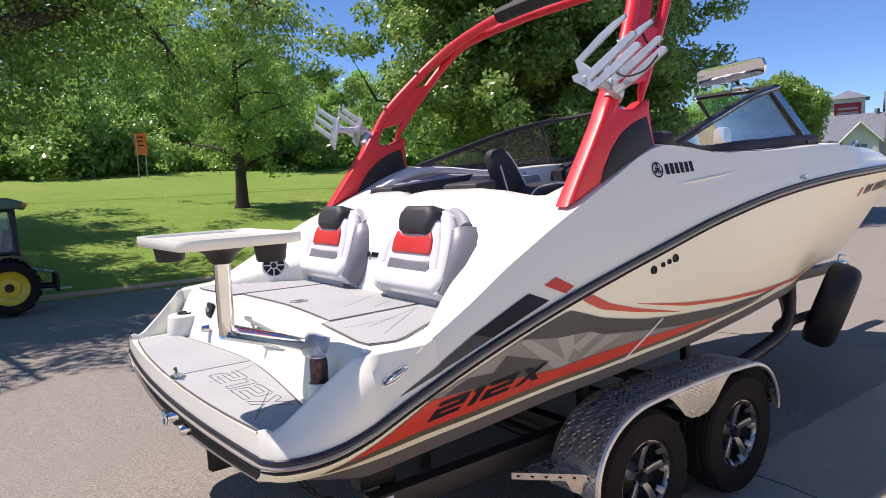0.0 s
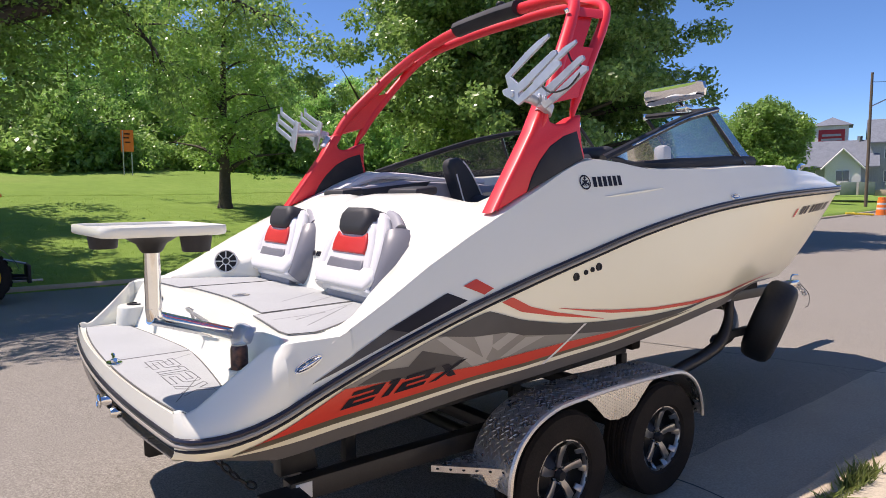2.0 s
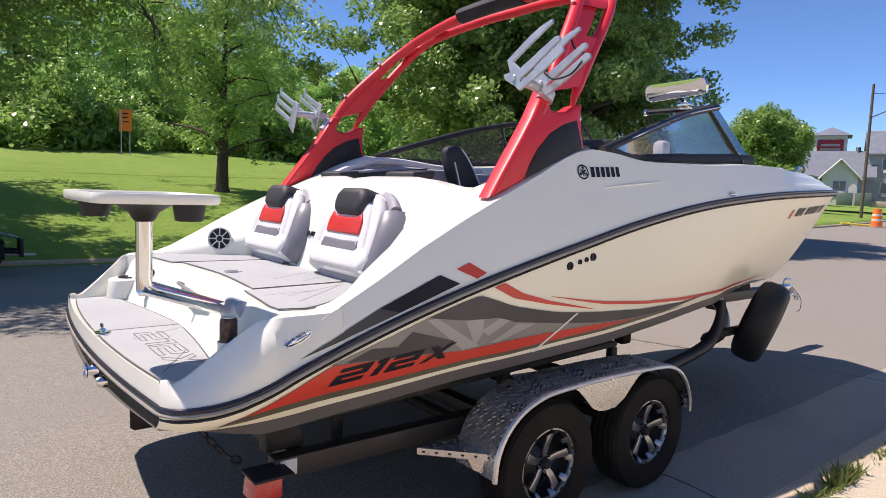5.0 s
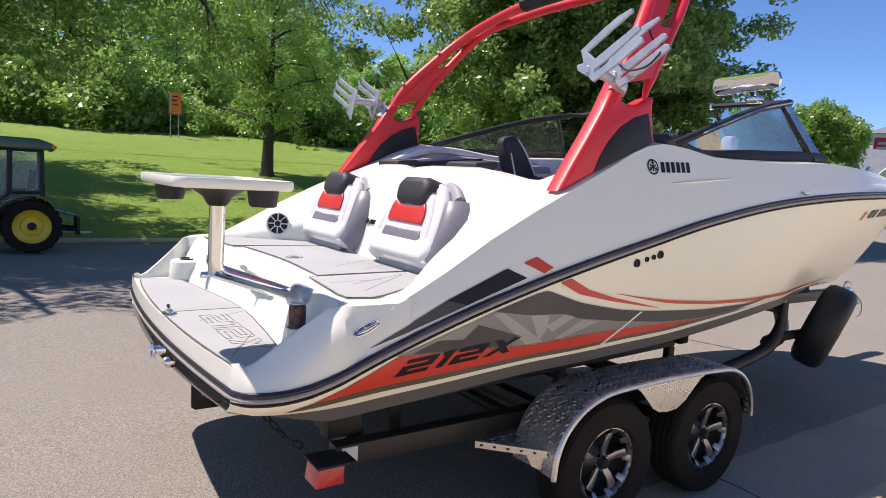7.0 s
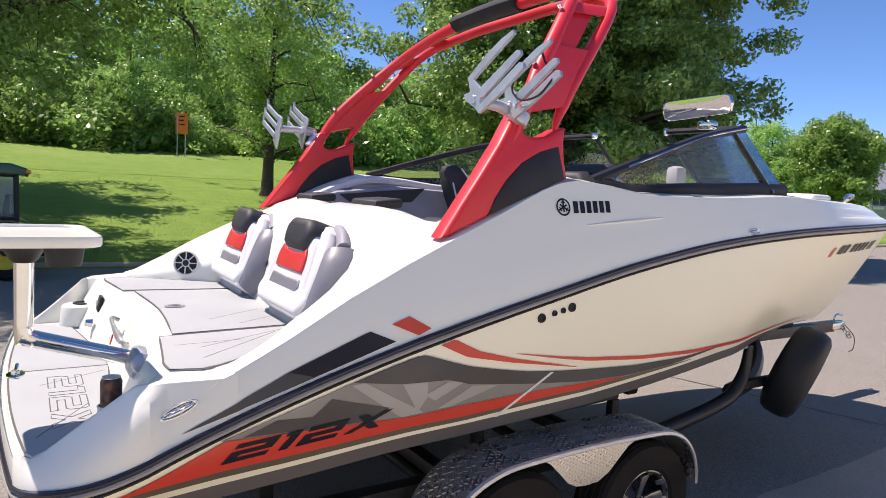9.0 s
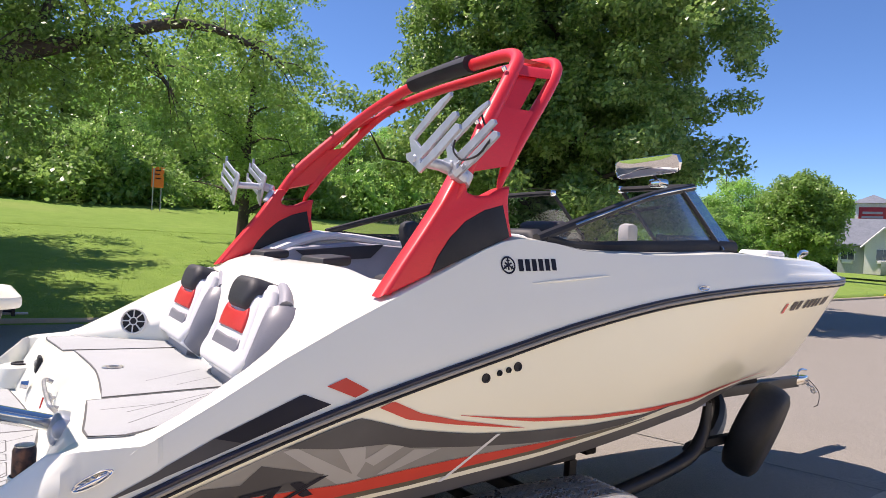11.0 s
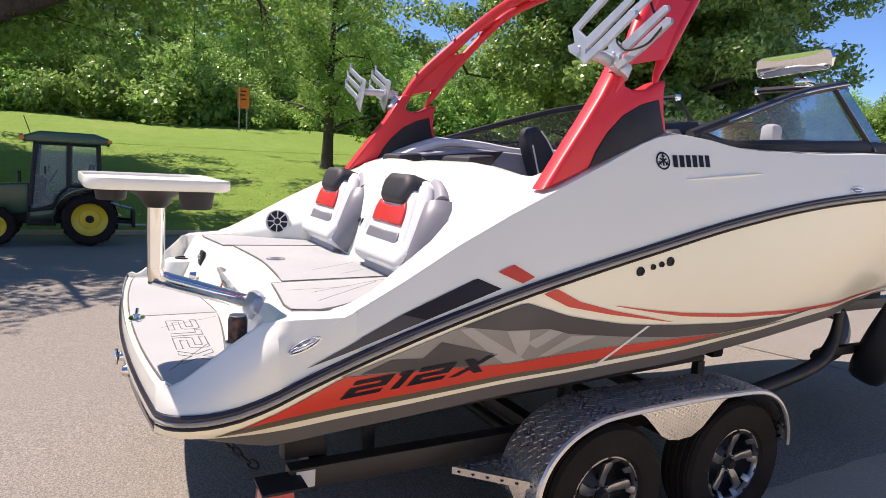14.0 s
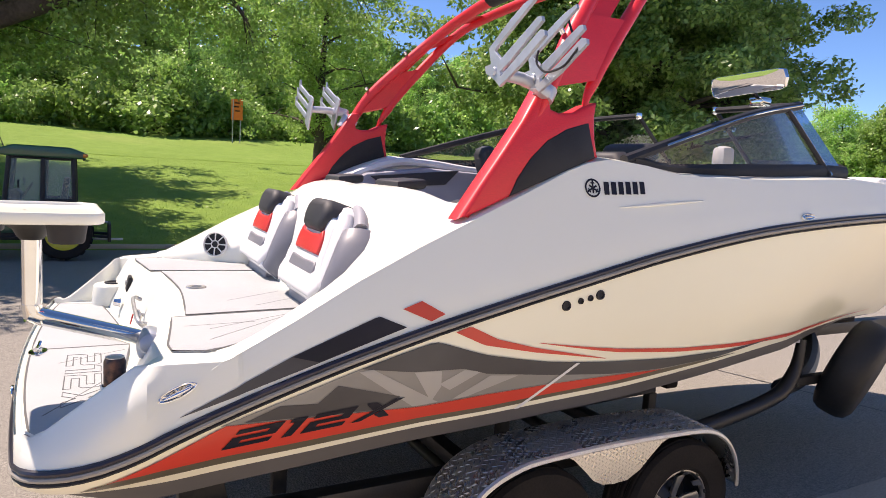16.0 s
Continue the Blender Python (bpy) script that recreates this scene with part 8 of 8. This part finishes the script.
PA = radians(19.3)
pz = 0.9
pp = Vector((-2.3 + 58 * math.cos(PA), -3.4 + 58 * math.sin(PA), pz))
pole = thing("utility_pole", "weathered brown wooden utility pole with wires", "utility pole", pp)
WOODP = varied("pole_wood", (0.10, 0.07, 0.05), (0.15, 0.11, 0.08), 3, 0.85, fine=20)
part("pole", tube([pp + Vector((0, 0, -0.2)), pp + Vector((0.05, 0, 9.9))], [0.12, 0.09], 10), WOODP, pole)
part("lamp_arm", tube(spline([pp + Vector((0, 0, 7.4)), pp + Vector((1.4, -1.2, 8.2)), pp + Vector((2.6, -2.4, 8.4))], 5), 0.05, 6), GALV, pole)
part("lamp_head", box(pp + Vector((2.9, -2.7, 8.35)), (0.7, 0.3, 0.16), 0.05), GALV, pole)
part("wire", tube([pp + Vector((0, 0, 9.2)), pp + Vector((14, -16, 8.8)), pp + Vector((30, -34, 9.4))], 0.02, 5), DARKSTEEL, pole)

bz_ = 0.55
bp0 = Vector((-2.3 + 46 * math.cos(radians(18.3)), -3.4 + 46 * math.sin(radians(18.3)), bz_))
barrel = thing("traffic_barrel", "orange and white traffic barrel by the pole", "barrel", bp0)
part("drum", lathe([(0, 0), (0.30, 0), (0.30, 0.30), (0.27, 0.31), (0.27, 0.58), (0.25, 0.59), (0.25, 0.85), (0.22, 0.86), (0.22, 1.05), (0, 1.06)], 20, Matrix.Translation(bp0)), ORANGE, barrel)
for z0, z1, r in ((0.34, 0.45, 0.275), (0.62, 0.73, 0.255)):
    part("white_band", lathe([(r, z0), (r, z1)], 20, Matrix.Translation(bp0)), TRIMW, barrel)
lp = Vector((77.7, 37.5, 1.0))
lamp = thing("street_lamp", "grey curved-arm street lamp on the far verge", "street lamp", lp)
part("mast", tube(spline([lp, lp + Vector((0, 0, 6.0)), lp + Vector((0.15, -0.25, 7.6)), lp + Vector((0.6, -1.1, 8.4)), lp + Vector((1.1, -2.0, 8.5))], 5), 0.065, 8), GALV, lamp)
part("head", box(lp + Vector((1.25, -2.3, 8.48)), (0.5, 0.7, 0.16), 0.05), GALV, lamp)

for a_, b_ in (((39.6, 12.3), (41.2, 11.4)), ((40.0, 11.9), (40.9, 12.4))):
    pb_ = thing("yellow_pole", "yellow painted pole lying on the grass", "pole", (a_[0], a_[1], 0.62), "yellow poles by the kerb")
    part("tube", tube([(a_[0], a_[1], bank(a_[0], a_[1]) + 0.08), (b_[0], b_[1], bank(b_[0], b_[1]) + 0.08)], 0.06, 8), TYELLOW, pb_)
